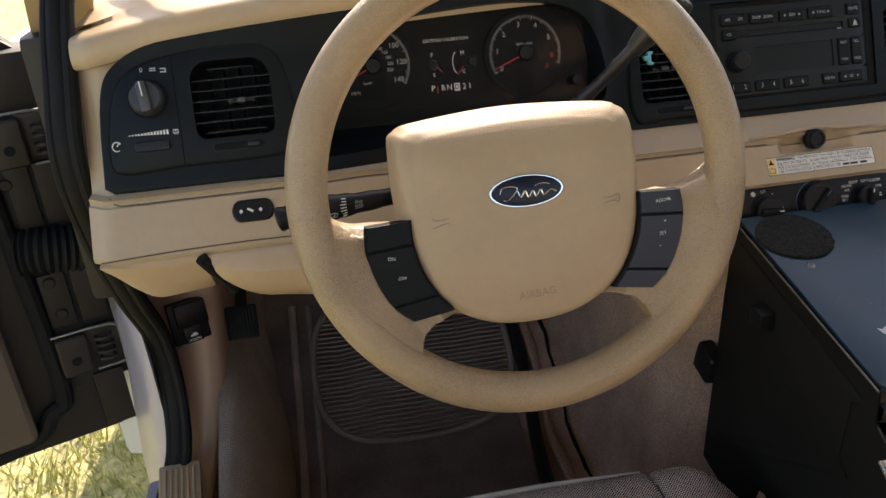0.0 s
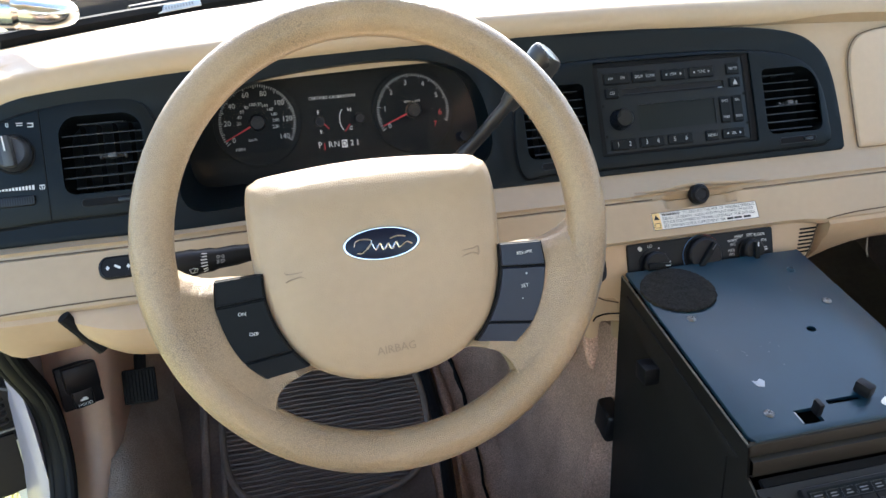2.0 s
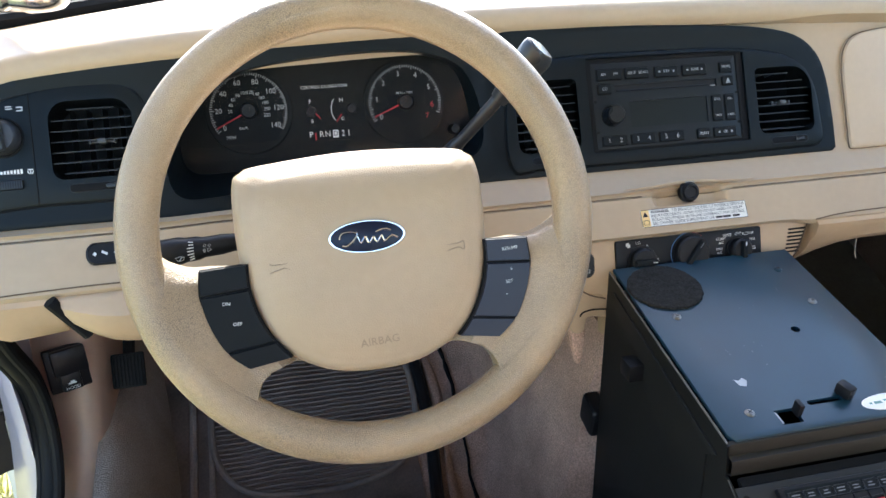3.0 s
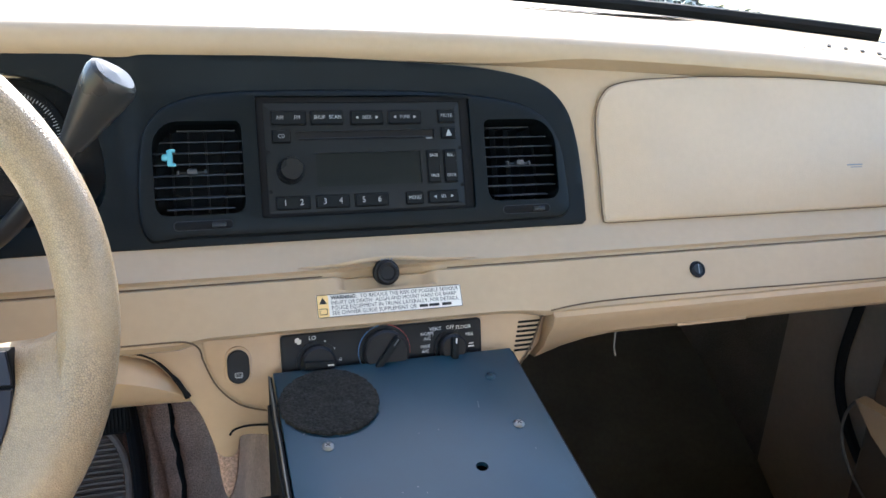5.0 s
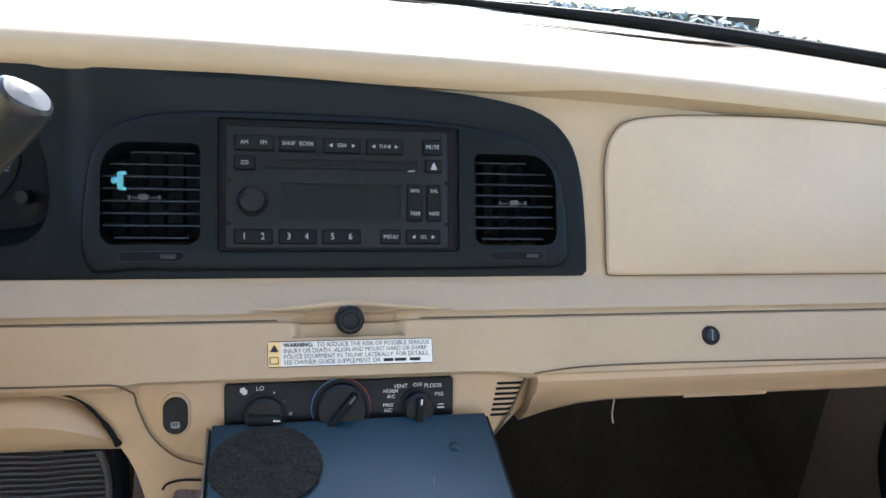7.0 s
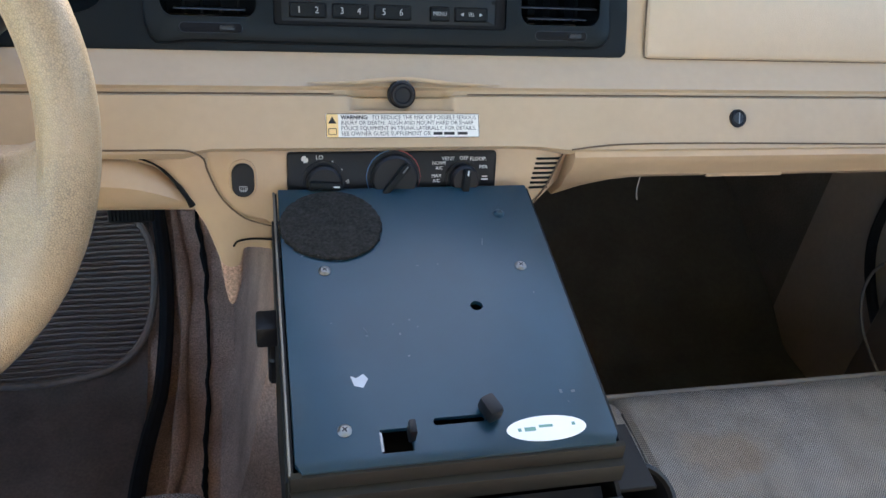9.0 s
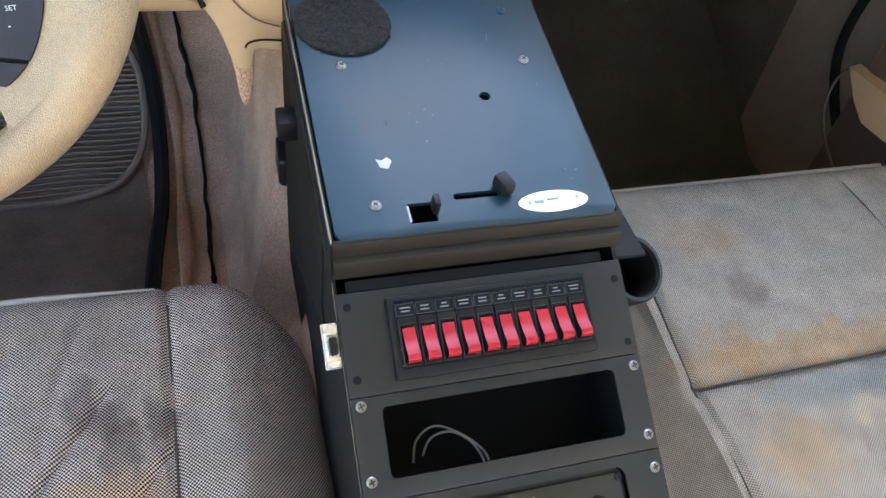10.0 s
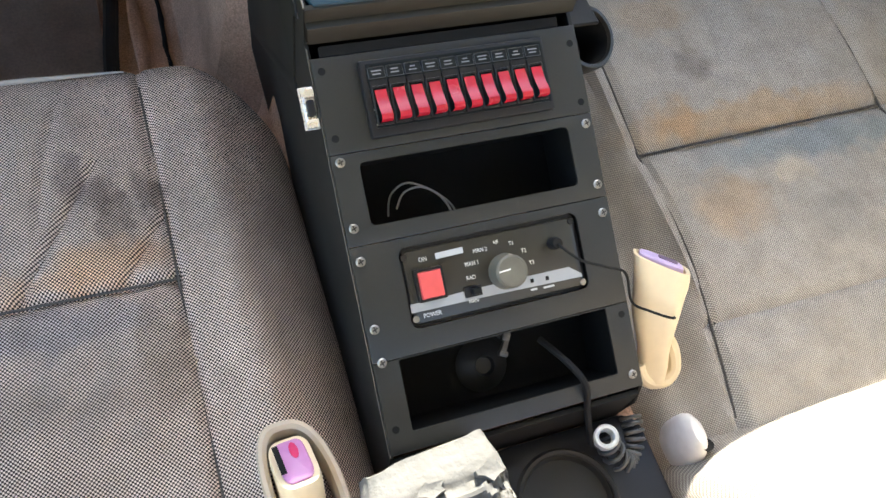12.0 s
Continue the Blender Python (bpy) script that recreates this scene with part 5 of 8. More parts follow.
radio_button(0.378, 0.409, 0.629, 0.639, [("5", 0.3857, 0.634, 0.0052), ("6", 0.4007, 0.634, 0.0052)])
radio_button(0.427, 0.443, 0.629, 0.639, [("MENU", 0.435, 0.634, S)])
radio_button(0.449, 0.478, 0.629, 0.639, [("SEL", 0.4635, 0.634, S * 0.9)], (), [(0.4553, 0.634, 0.0018, 180), (0.4717, 0.634, 0.0018, 0)])
part("volume_knob", lathe([(0, 0.0165), (0.0095, 0.0165), (0.0108, 0.0145), (0.0115, 0.003), (0.0125, 0.0)], 36, axes(FACE(0.320, 0.661, 0.0045), FACE_N)), surface("knob_grey", (0.011, 0.0125, 0.0145), 0.3, spec=0.35), radio, "round volume knob")
for x, z in ((0.3015, 0.677), (0.3015, 0.644), (0.484, 0.677), (0.484, 0.644)):
    part("release_hole", lathe([(0, 0.0003), (0.0018, 0.0003), (0.0018, -0.001)], 12, axes(FACE(x, z, 0.0047), FACE_N)), DEEP, radio)

# ---- steering wheel and column ----
HUB_C = Vector((-0.003, 0.5832, 0.652))
WU, WV, WN = Vector((1, 0, 0)), Vector((0, 0.325, 0.9457)), Vector((0, -0.9457, 0.325))


def RIM(a, b, d):
    return HUB_C + WU * a + WV * b + WN * d


wheel = thing("steering_wheel", HUB_C - WN * 0.05, "tan vinyl steering wheel with worn pebbled rim", "steering wheel")
R, r = 0.1775, 0.0168
ring = []
for i in range(96):
    t = 2 * math.pi * i / 96
    c = Vector((math.cos(t), math.sin(t)))
    lower = ramp01((-c.y - 0.1) / 0.5)
    sec = []
    for k in range(18):
        s = 2 * math.pi * k / 18
        wide = r * (1.0 + 0.03 * lower)
        sec.append(RIM(c.x * (R + wide * math.cos(s)), c.y * (R + wide * math.cos(s)), 0.002 + r * 0.98 * math.sin(s)))
    ring.append(sec)
part("rim", loft(ring, ring=True, wrap=True), WHEEL, wheel, "worn pebble-grained tan rim")


def roll(b):
    """The cover's upper edge rolls back towards the dashboard."""
    t = min(max((b - 0.019) / 0.0485, 0.0), 0.98)
    return 0.046 * (1 - math.sqrt(1 - t * t))


hub_loop = smooth_loop([(-0.1045, 0.044), (-0.098, 0.0545), (-0.080, 0.0600), (0.0, 0.0665), (0.080, 0.0620), (0.096, 0.0565), (0.102, 0.046), (0.1035, 0.0), (0.1000, -0.045), (0.083, -0.088), (0.045, -0.114), (0.0, -0.121), (-0.045, -0.114), (-0.083, -0.088), (-0.1005, -0.045), (-0.1055, 0.0)], 6)
cover = part("airbag_cover", pillow(hub_loop, [(0.99, -0.066), (1.0, -0.034), (0.998, -0.020), (0.987, -0.011), (0.965, -0.004), (0.94, -0.001), (0.91, 0.0008), (0.87, 0.002), (0.83, 0.003), (0.80, 0.0045), (0.55, 0.0070), (0.25, 0.0080), (0.0, 0.0082)], lambda a, b, d: RIM(a, b, d - roll(b))), HUB, wheel, "smooth tan airbag cover")
emblem = [(0.0315 * math.cos(t) - 0.001, -0.0055 + 0.0130 * math.sin(t)) for t in (2 * math.pi * k / 48 for k in range(48))]
part("emblem", pillow(emblem, [(1.0, 0.006), (1.0, 0.0098), (0.98, 0.0106), (0.935, 0.0106), (0.93, 0.0100)], RIM), CHROME, cover, "chrome-rimmed dark blue oval emblem")
part("emblem_field", pillow(emblem, [(0.94, 0.0098), (0.93, 0.0103), (0.5, 0.0110), (0.0, 0.0112)], RIM), plain("dark_blue_enamel", (0.004, 0.0065, 0.022), 0.25, spec=0.3), cover)
swirls = ([(-0.0235, -0.0005), (-0.0215, 0.0038), (-0.0150, 0.0048), (-0.0090, 0.0030), (-0.0125, -0.0020), (-0.0175, -0.0060), (-0.0215, -0.0055)],
          [(-0.0130, -0.0035), (-0.0090, 0.0005), (-0.0065, -0.0045), (-0.0025, 0.0000), (0.0000, -0.0050), (0.0040, -0.0005), (0.0065, -0.0050), (0.0105, 0.0000), (0.0130, -0.0045), (0.0190, -0.0010), (0.0235, -0.0030)],
          [(0.0060, 0.0030), (0.0120, 0.0048), (0.0185, 0.0035)])
part("emblem_flourish", merged(*[tube([RIM(x, z - 0.0055, 0.0116) for x, z in smooth_line(line, 5)], 0.0007, 6) for line in swirls]), CHROME, cover, "pale decorative flourish")
part("embossing", words([("AIRBAG", 0.002, -0.0925, 0.0068, 3)], RIM, 0.0058), TAN_INK, cover, "embossed lettering")
for cx, cz in ((-0.071, -0.0235), (0.071, -0.0215)):
    part("horn_sign", tube([RIM(cx + a, cz + b, 0.0058) for a, b in smooth_line([(-0.009, 0.004), (-0.007, 0.002), (0.004, 0.0025), (0.008, 0.004), (0.008, -0.003), (0.003, -0.001), (-0.006, -0.003), (-0.009, -0.004)], 3)], 0.0005, 5), TAN_INK, cover, "embossed horn sign")
for sx in (-1, 1):
    rows = []
    hub_side = [(0.088, -0.0245), (0.090, -0.037), (0.087, -0.058), (0.077, -0.081), (0.066, -0.097), (0.060, -0.1040)]
    rim_side = [(0.173 * math.cos(radians(g)), 0.173 * math.sin(radians(g))) for g in (-7.5, -16, -26, -37, -48, -57)]
    hs, rs = smooth_line(hub_side, 5), smooth_line(rim_side, 5)
    n = len(hs) - 1
    for k in [-4, -3, -2, -1] + list(range(n + 1)) + [n + 1, n + 2]:
        q = min(max(k, 0), n)
        t = q / n
        row = []
        for i in range(15):
            u = i / 14
            p = hs[q].lerp(rs[q], u)
            top_w, low_w = (1 - t) ** 4, t ** 5
            p = p + Vector((0, 1)) * top_w * 0.019 * max(0.0, (p.x - 0.138) / 0.035) ** 2 + Vector((0.62, 0.38)) * low_w * 0.030 * math.sin(math.pi * u) ** 0.7
            d = 0.0005 + 0.0178 * ramp01((u - 0.48) / 0.60) - 0.0130 * ramp01((0.22 - u) / 0.20)
            d -= 0.0120 * max(0.0, 1 - t / 0.24) ** 2 * ramp01((u - 0.30) / 0.25)
            if k < 0:
                drop, out = ((0.0012, 0.0052), (0.0040, 0.0068), (0.0120, 0.0078), (0.0280, 0.0078))[-k - 1]
                d -= drop
                p = p + Vector((0, out - 0.004))
            if k > n:
                d -= 0.006 if k == n + 1 else 0.020
                p = p + Vector((-0.0012, -0.0020))
            row.append(RIM(sx * p.x, p.y, d))
        rows.append(row)
    part("spoke", loft(rows), WHEEL, wheel, "wide tan lower spoke")
    edge_in = [(0.0968, -0.0185), (0.0965, -0.040), (0.0912, -0.0615), (0.0808, -0.082), (0.0690, -0.0970)]
    edge_out = [(0.1350, -0.0200), (0.1368, -0.043), (0.1315, -0.066), (0.1210, -0.087), (0.1050, -0.1020)]
    pin, pout = [tuple(p) for p in smooth_line(edge_in, 14)], [tuple(p) for p in smooth_line(edge_out, 14)]
    pod_loop = [(sx * a, b) for a, b in pin + pout[::-1]]
    pod = part("switch_pod", plate(pod_loop, [], RIM, 0.0026, -0.012, 0.001), DEEP, wheel, "black cruise control switch pod")
    for lo, hi, sign in ((0, 12, 0), (12, 42, 1), (42, 56, 2)):
        q = [(sx * (a + 0.0012), b - 0.0003) for a, b in pin[lo + (1 if lo else 0):hi + 1]] + [(sx * (a - 0.0012), b - 0.0003) for a, b in pout[lo + (1 if lo else 0):hi + 1][::-1]]
        # The right-hand buttons get a paler, bluer colour than the left.
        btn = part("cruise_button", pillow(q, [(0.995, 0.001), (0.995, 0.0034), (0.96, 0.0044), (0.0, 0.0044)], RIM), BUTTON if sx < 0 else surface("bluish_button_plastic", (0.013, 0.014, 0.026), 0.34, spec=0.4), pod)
        if sx < 0 and sign == 1:
            part("lettering", words([("ON", -0.1165, -0.0480, 0.0030, -4), ("OFF", -0.1095, -0.0650, 0.0030, -4)], RIM, 0.0047), WHITE_INK, btn)
        if sx > 0 and sign == 0:
            part("lettering", words([("RESUME", 0.1185, -0.0280, 0.0028, 3)], RIM, 0.0047), WHITE_INK, btn)
        if sx > 0 and sign == 1:
            part("lettering", words([("+", 0.1185, -0.0460, 0.0032), ("SET", 0.1160, -0.0560, 0.0030, 3), ("-", 0.1130, -0.0660, 0.0040)], RIM, 0.0047), WHITE_INK, btn)

column = thing("steering_column", (0, 0.80, 0.56), "tan steering column with stalks, under the dashboard", "steering column")
part("shroud", loft([[RIM(rad * math.cos(t), -0.012 + rad * 0.85 * math.sin(t), d) for t in (2 * math.pi * k / 24 for k in range(24))] for rad, d in ((0.052, -0.060), (0.060, -0.066), (0.064, -0.10), (0.066, -0.16), (0.062, -0.26))], ring=True), TAN_PLASTIC, column, "tan column shroud")
STALK_LINE = smooth_line([(-0.050, 0.676, 0.618), (-0.085, 0.669, 0.6195), (-0.115, 0.664, 0.6195), (-0.140, 0.662, 0.6185), (-0.155, 0.661, 0.6180), (-0.172, 0.660, 0.6172), (-0.188, 0.660, 0.6160), (-0.198, 0.660, 0.6145), (-0.206, 0.660, 0.6130), (-0.2105, 0.660, 0.6120)], 3)
stalk = part("turn_signal_stalk", tube(STALK_LINE, [0.0075] * 4 + [0.0080] * 3 + [0.0092] * 3 + [0.0108] * 3 + [0.0122] * 4 + [0.0126] * 3 + [0.0120, 0.0110, 0.0104, 0.0106, 0.0112, 0.0114, 0.0108, 0.0085], 18), BLACK, column, "black turn signal stalk with white marks")


def ROUND_STALK(x, angle, d=0.0):
    """A point on the stalk's skin, the angle turning down from its top towards the driver."""
    a, b = min(zip(STALK_LINE, STALK_LINE[1:]), key=lambda q: abs(0.5 * (q[0].x + q[1].x) - x))
    rad = (0.0094 if x > -0.135 else 0.0110 if x > -0.150 else 0.0124) + d
    p = a.lerp(b, 0.5)
    return Vector((x, p.y - rad * math.sin(radians(angle)), p.z + rad * math.cos(radians(angle))))


for k in range(7):
    g = 38 + 13 * k
    part("dial_mark", tube([ROUND_STALK(-0.1500 - 0.0032 * (1 if 1 < k < 5 else 0.6), g, 0.0004), ROUND_STALK(-0.1480, g, 0.0004)], 0.00055, 6), WHITE_INK, stalk)
for g, x in ((62, -0.1385), (62, -0.1345)):
    part("lamp_sign", tube([ROUND_STALK(x + 0.0014 * math.cos(t), g + 7 * math.sin(t), 0.0005) for t in (math.pi * q / 2 for q in range(4))], 0.0003, 5, closed=True), SOFT_INK, stalk)
part("lamp_sign", tube([ROUND_STALK(-0.1365 + a, 84 + b, 0.0005) for a, b in ((0.0002, -8), (0.0022, -6), (0.0034, 0), (0.0022, 6), (0.0002, 8))], 0.0003, 5, closed=True), SOFT_INK, stalk)
for k in range(3):
    part("lamp_sign", tube([ROUND_STALK(-0.1402, 78 + 6 * k, 0.0005), ROUND_STALK(-0.1380, 78 + 6 * k, 0.0005)], 0.0003, 5), SOFT_INK, stalk)
part("wiper_sign", tube([ROUND_STALK(-0.1600 + a, 104 + b, 0.0005) for a, b in ((-0.0022, 8), (-0.0036, -8), (0.0, -12), (0.0036, -8), (0.0022, 8))], 0.0004, 5, closed=True), SOFT_INK, stalk)
part("wiper_sign", tube([ROUND_STALK(-0.1612, 112, 0.0006), ROUND_STALK(-0.1580, 92, 0.0006)], 0.0004, 5), SOFT_INK, stalk)
lever = part("gear_lever", tube(smooth_line([(0.050, 0.815, 0.600), (0.090, 0.785, 0.632), (0.122, 0.765, 0.668), (0.140, 0.750, 0.694), (0.160, 0.735, 0.723), (0.172, 0.726, 0.743)], 5), [0.008] * 10 + [0.0068] * 16, 14), surface("lever_grey", (0.020, 0.021, 0.023), 0.34), column, "grey column gear lever")
grip = []
KNOB_A, KNOB_B = Vector((0.154, 0.739, 0.7135)), Vector((0.1905, 0.7150, 0.7675))
knob_m = axes(KNOB_A, KNOB_B - KNOB_A, (0.8, 0.35, -0.35))
for h, w, d in ((0.0, 0.0085, 0.0080), (0.012, 0.0108, 0.0098), (0.032, 0.0145, 0.0120), (0.052, 0.0178, 0.0138), (0.061, 0.0185, 0.0142), (0.0660, 0.0172, 0.0130), (0.0682, 0.0145, 0.0108), (0.0690, 0.0, 0.0)):
    grip.append([knob_m @ Vector((w * math.copysign(abs(math.cos(t)) ** 0.75, math.cos(t)), d * math.copysign(abs(math.sin(t)) ** 0.8, math.sin(t)), h - 0.16 * w * math.cos(t))) for t in (2 * math.pi * q / 24 for q in range(24))])
part("lever_knob", loft(grip, ring=True), surface("lever_knob_grey", (0.030, 0.032, 0.034), 0.28, bump=0.2, bscale=900, dist=0.0003), lever, "flared grey lever grip with a flat end")

# ---- equipment console ----
console = thing("equipment_console", (0.40, 0.45, 0.12), "black powder-coated steel equipment console between the seats", "console")
CX0, CX1 = 0.2865, 0.5130
profile = [(0.738, 0.506), (0.478, 0.4575), (0.4745, 0.428), (0.4705, 0.4265), (0.192, 0.2665), (0.186, 0.2420), (0.200, 0.10), (0.74, 0.16)]
for x0, x1 in ((CX0, CX0 + 0.003), (CX1 - 0.003, CX1)):
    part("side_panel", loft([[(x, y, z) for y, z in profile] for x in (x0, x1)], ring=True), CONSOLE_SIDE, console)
part("edge_strip", tube([(CX0 + 0.0005, y, z + 0.0012) for y, z in smooth_line([(0.737, 0.506), (0.60, 0.4804), (0.479, 0.4585)], 4)], 0.0010, 6), EDGE, console, "worn bright edge")
part("edge_strip", tube([(CX0 + 0.0004, y, z + 0.001) for y, z in ((0.4705, 0.4266), (0.33, 0.3458), (0.192, 0.2666))], 0.0007, 6), surface("rubbed_edge", (0.06, 0.052, 0.042), 0.5, vary=0.9, vscale=120), console)
holes = [rrect(0.3565, 0.4955, 0.021, 0.017, 0.001, 2), [(a, b) for a, b in rrect(0.401, 0.5065, 0.036, 0.0055, 0.002, 3)], [(0.434 + 0.005 * math.cos(t), 0.602 + 0.0045 * math.sin(t)) for t in (2 * math.pi * k / 14 for k in range(14))]]
part("top_plate", plate([(CX0 + 0.004, 0.736), (CX0 + 0.004, 0.486), (CX0 + 0.008, 0.4785), (CX1 - 0.008, 0.4785), (CX1 - 0.004, 0.486), (CX1 - 0.004, 0.736)], holes, TOP, 0.0030, -0.001, 0.001), CONSOLE, console, "satin black top plate with sky blue in its colour")
# Dark block inside stands in for the shaded hollow under the plate.
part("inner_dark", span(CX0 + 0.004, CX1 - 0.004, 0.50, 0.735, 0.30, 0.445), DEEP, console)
# The lip's olive reflection is put into its base colour.
part("lip", loft([[(x, y, z) for x in (CX0 + 0.001, CX1 - 0.001)] for y, z in ((0.480, 0.4615), (0.4765, 0.4600), (0.4755, 0.4560), (0.4755, 0.4490), (0.4700, 0.4475), (0.4690, 0.4440), (0.4690, 0.4330), (0.474, 0.4310), (0.478, 0.4270))]), surface("olive_reflection_steel", (0.014, 0.0128, 0.010), 0.45, vary=0.3, vscale=20, spec=0.3), console, "stepped rear lip of the top plate")
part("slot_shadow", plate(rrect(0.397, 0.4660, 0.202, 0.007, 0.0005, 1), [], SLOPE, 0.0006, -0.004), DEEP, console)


# Near-black lining puts the bays' shade into their colour.
BAY = plain("bay_shade_black", (0.0065, 0.0065, 0.0065), 0.9, spec=0.1)


def faceplate(y0, y1, holes):
    return part("faceplate", plate([(CX0 + 0.001, y0), (CX1 - 0.001, y0), (CX1 - 0.001, y1), (CX0 + 0.001, y1)], holes, SLOPE, 0.0022, 0.0, 0.0006), FACEPLATE, console)


faceplate(0.3975, 0.4620, [rrect(0.400, 0.4295, 0.150, 0.046, 0.001, 2)])
faceplate(0.3355, 0.3970, [rrect(0.3985, 0.3685, 0.1800, 0.0430, 0.004, 4)])
faceplate(0.2565, 0.3350, [rrect(0.4025, 0.3005, 0.1560, 0.0560, 0.006, 5)])
faceplate(0.1930, 0.2560, [rrect(0.3995, 0.2310, 0.1830, 0.0500, 0.002, 3)])
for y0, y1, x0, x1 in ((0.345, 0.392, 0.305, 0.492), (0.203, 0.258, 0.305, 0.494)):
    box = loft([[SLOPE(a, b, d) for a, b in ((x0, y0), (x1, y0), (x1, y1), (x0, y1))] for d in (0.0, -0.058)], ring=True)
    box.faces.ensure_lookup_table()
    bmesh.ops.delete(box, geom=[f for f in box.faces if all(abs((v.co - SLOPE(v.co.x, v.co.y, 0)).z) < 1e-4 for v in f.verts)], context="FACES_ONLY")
    part("equipment_bay", box, BAY, console, "empty equipment bay, its shade put in black")
part("end_panel", span(CX0 + 0.003, CX1 - 0.003, 0.188, 0.193, 0.09, 0.262, 0.001), CONSOLE_SIDE, console)
for x, y in ((0.2945, 0.3920), (0.5055, 0.3900), (0.5055, 0.3450), (0.2945, 0.3475), (0.2945, 0.3250), (0.5050, 0.3240), (0.2945, 0.2790), (0.2950, 0.2560), (0.5040, 0.2030)):
    screw = part("screw", lathe([(0, 0.0018), (0.0028, 0.0018), (0.0039, 0.0008), (0.0039, 0.0)], 14, axes(SLOPE(x, y, 0.0022), SLOPE_N)), STEEL, console)
    part("cross_slot", bars([(x, y, 0.0045, 0.0010, 20), (x, y, 0.0010, 0.0045, 20)], SLOPE, 0.0045), BLACK_INK, screw)
for x, y in ((0.2945, 0.4530), (0.5050, 0.4490), (0.2945, 0.4080), (0.5050, 0.4060), (0.2950, 0.2100), (0.5045, 0.2480)):
    part("screw_hole", lathe([(0, 0.0002), (0.0030, 0.0002), (0.0030, -0.001)], 14, axes(SLOPE(x, y, 0.0022), SLOPE_N)), DEEP, console)
for x, y in ((0.322, 0.6435), (0.4795, 0.6400), (0.3235, 0.5055), (0.476, 0.700)):
    screw = part("screw", lathe([(0, 0.0024), (0.0028, 0.0022), (0.0048, 0.0006), (0.0048, 0.0)], 14, axes(TOP(x, y, 0.003), TOP_N)), STEEL if y < 0.69 else CONSOLE, console)
    part("cross_slot", bars([(x, y, 0.0045, 0.0010, 35), (x, y, 0.0010, 0.0045, 35)], TOP, 0.0056), BLACK_INK, screw)
felt = [(0.334 + 0.044 * math.cos(t) * (1.0 if math.cos(t) < 0 else 0.86), 0.690 + 0.036 * math.sin(t) * (1 if math.sin(t) < 0 else 1.1)) for t in (2 * math.pi * k / 180 for k in range(180))]
felt = [(a + 0.0013 * noise.noise(Vector((a * 900, b * 900, 0))) + 0.0012 * noise.noise(Vector((a * 250, b * 250, 4))), b + 0.0013 * noise.noise(Vector((a * 900, b * 900, 7)))) for a, b in felt]
felt = [(max(a, 0.2885), min(b, 0.735)) for a, b in felt]
solo("felt_pad", pillow(felt, [(1, 0.0032), (1, 0.0058), (0.98, 0.0066), (0.6, 0.0070), (0, 0.0070)], TOP), FELT, "round black hook-and-loop pad stuck to the console", "felt pad")
part("slide_catch", moved(rbox(0.011, 0.016, 0.013, 0.003), axes(TOP(0.4220, 0.5090, 0.010), TOP_N, (1, 0.4, 0))), BLACK, console, "black sliding catch")
part("slide_catch", moved(rbox(0.005, 0.010, 0.014, 0.0015), axes(TOP(0.3665, 0.4985, 0.008), TOP_N)), BLACK, console)
part("bare_metal_chip", bars([(0.3465, 0.4950, 0.0016, 0.014), ], TOP, 0.0034), STEEL, console)
chip = [(-0.006, 0.004), (-0.002, 0.002), (0.003, 0.005), (0.006, 0.001), (0.002, -0.006), (-0.004, -0.004)]
part("scuff_mark", plate([(0.3375 + a, 0.543 + b) for a, b in chip], [], TOP, 0.0033, 0.0029), surface("bare_scuff", (0.45, 0.47, 0.5), 0.5), console, "pale scuffed chip in the coating")
speck_rng = random.Random(12)
specks = [(speck_rng.uniform(0.30, 0.50), speck_rng.uniform(0.50, 0.72), speck_rng.uniform(0.0006, 0.0016), speck_rng.uniform(0.0006, 0.0022), speck_rng.uniform(0, 180)) for _ in range(15)]
part("surface_specks", bars(specks + [(0.4535, 0.668, 0.0008, 0.0080, -12), (0.3465, 0.585, 0.0006, 0.0050, 30), (0.487, 0.521, 0.0030, 0.0022, 10), (0.478, 0.5215, 0.0022, 0.0030, 0)], TOP, 0.0033), surface("dust_specks", (0.10, 0.115, 0.13), 0.7), console, "dust specks and small scratches")
oval = [(0.4595 + 0.0285 * math.cos(t), 0.4940 + 0.0095 * math.sin(t)) for t in (2 * math.pi * k / 32 for k in range(32))]
sticker = solo("oval_sticker", plate(oval, [], TOP, 0.0036, 0.0031), LABEL_WHITE, "white oval sticker on the console top", "sticker")
part("sticker_print", bars([(0.4475, 0.4940, 0.008, 0.0030), (0.459, 0.4955, 0.010, 0.0020), (0.4400, 0.4940, 0.0024, 0.0024), (0.4790, 0.4955, 0.0024, 0.0024)], TOP, 0.0039), plain("faded_green_print", (0.15, 0.30, 0.25), 0.6), sticker)
part("side_bracket", rbox(0.018, 0.024, 0.020, 0.003, 2, (CX0 - 0.009, 0.645, 0.4370)), BLACK, console)
part("side_knob", lathe([(0, 0.017), (0.0070, 0.017), (0.0085, 0.015), (0.0085, 0.004), (0.0110, 0.002), (0.0110, 0.0)], 24, axes((CX0, 0.627, 0.4240), (-1, 0, 0))), BLACK, console, "black turning knob of the side door")
part("mount_block", moved(rbox(0.022, 0.040, 0.044, 0.007, 3), pose(CX0 + 0.002, 0.757, 0.300, 12, 0, 0)), BLACK, console)
part("side_door", plate([(0.49, 0.44), (0.505, 0.43), (0.505, 0.36), (0.49, 0.35), (0.73, 0.20), (0.735, 0.22), (0.735, 0.48), (0.72, 0.49)][::-1], [], lambda a, b, d: Vector((CX0 - d, a, b)), 0.0018, 0.0, 0.0006), CONSOLE_SIDE, console)
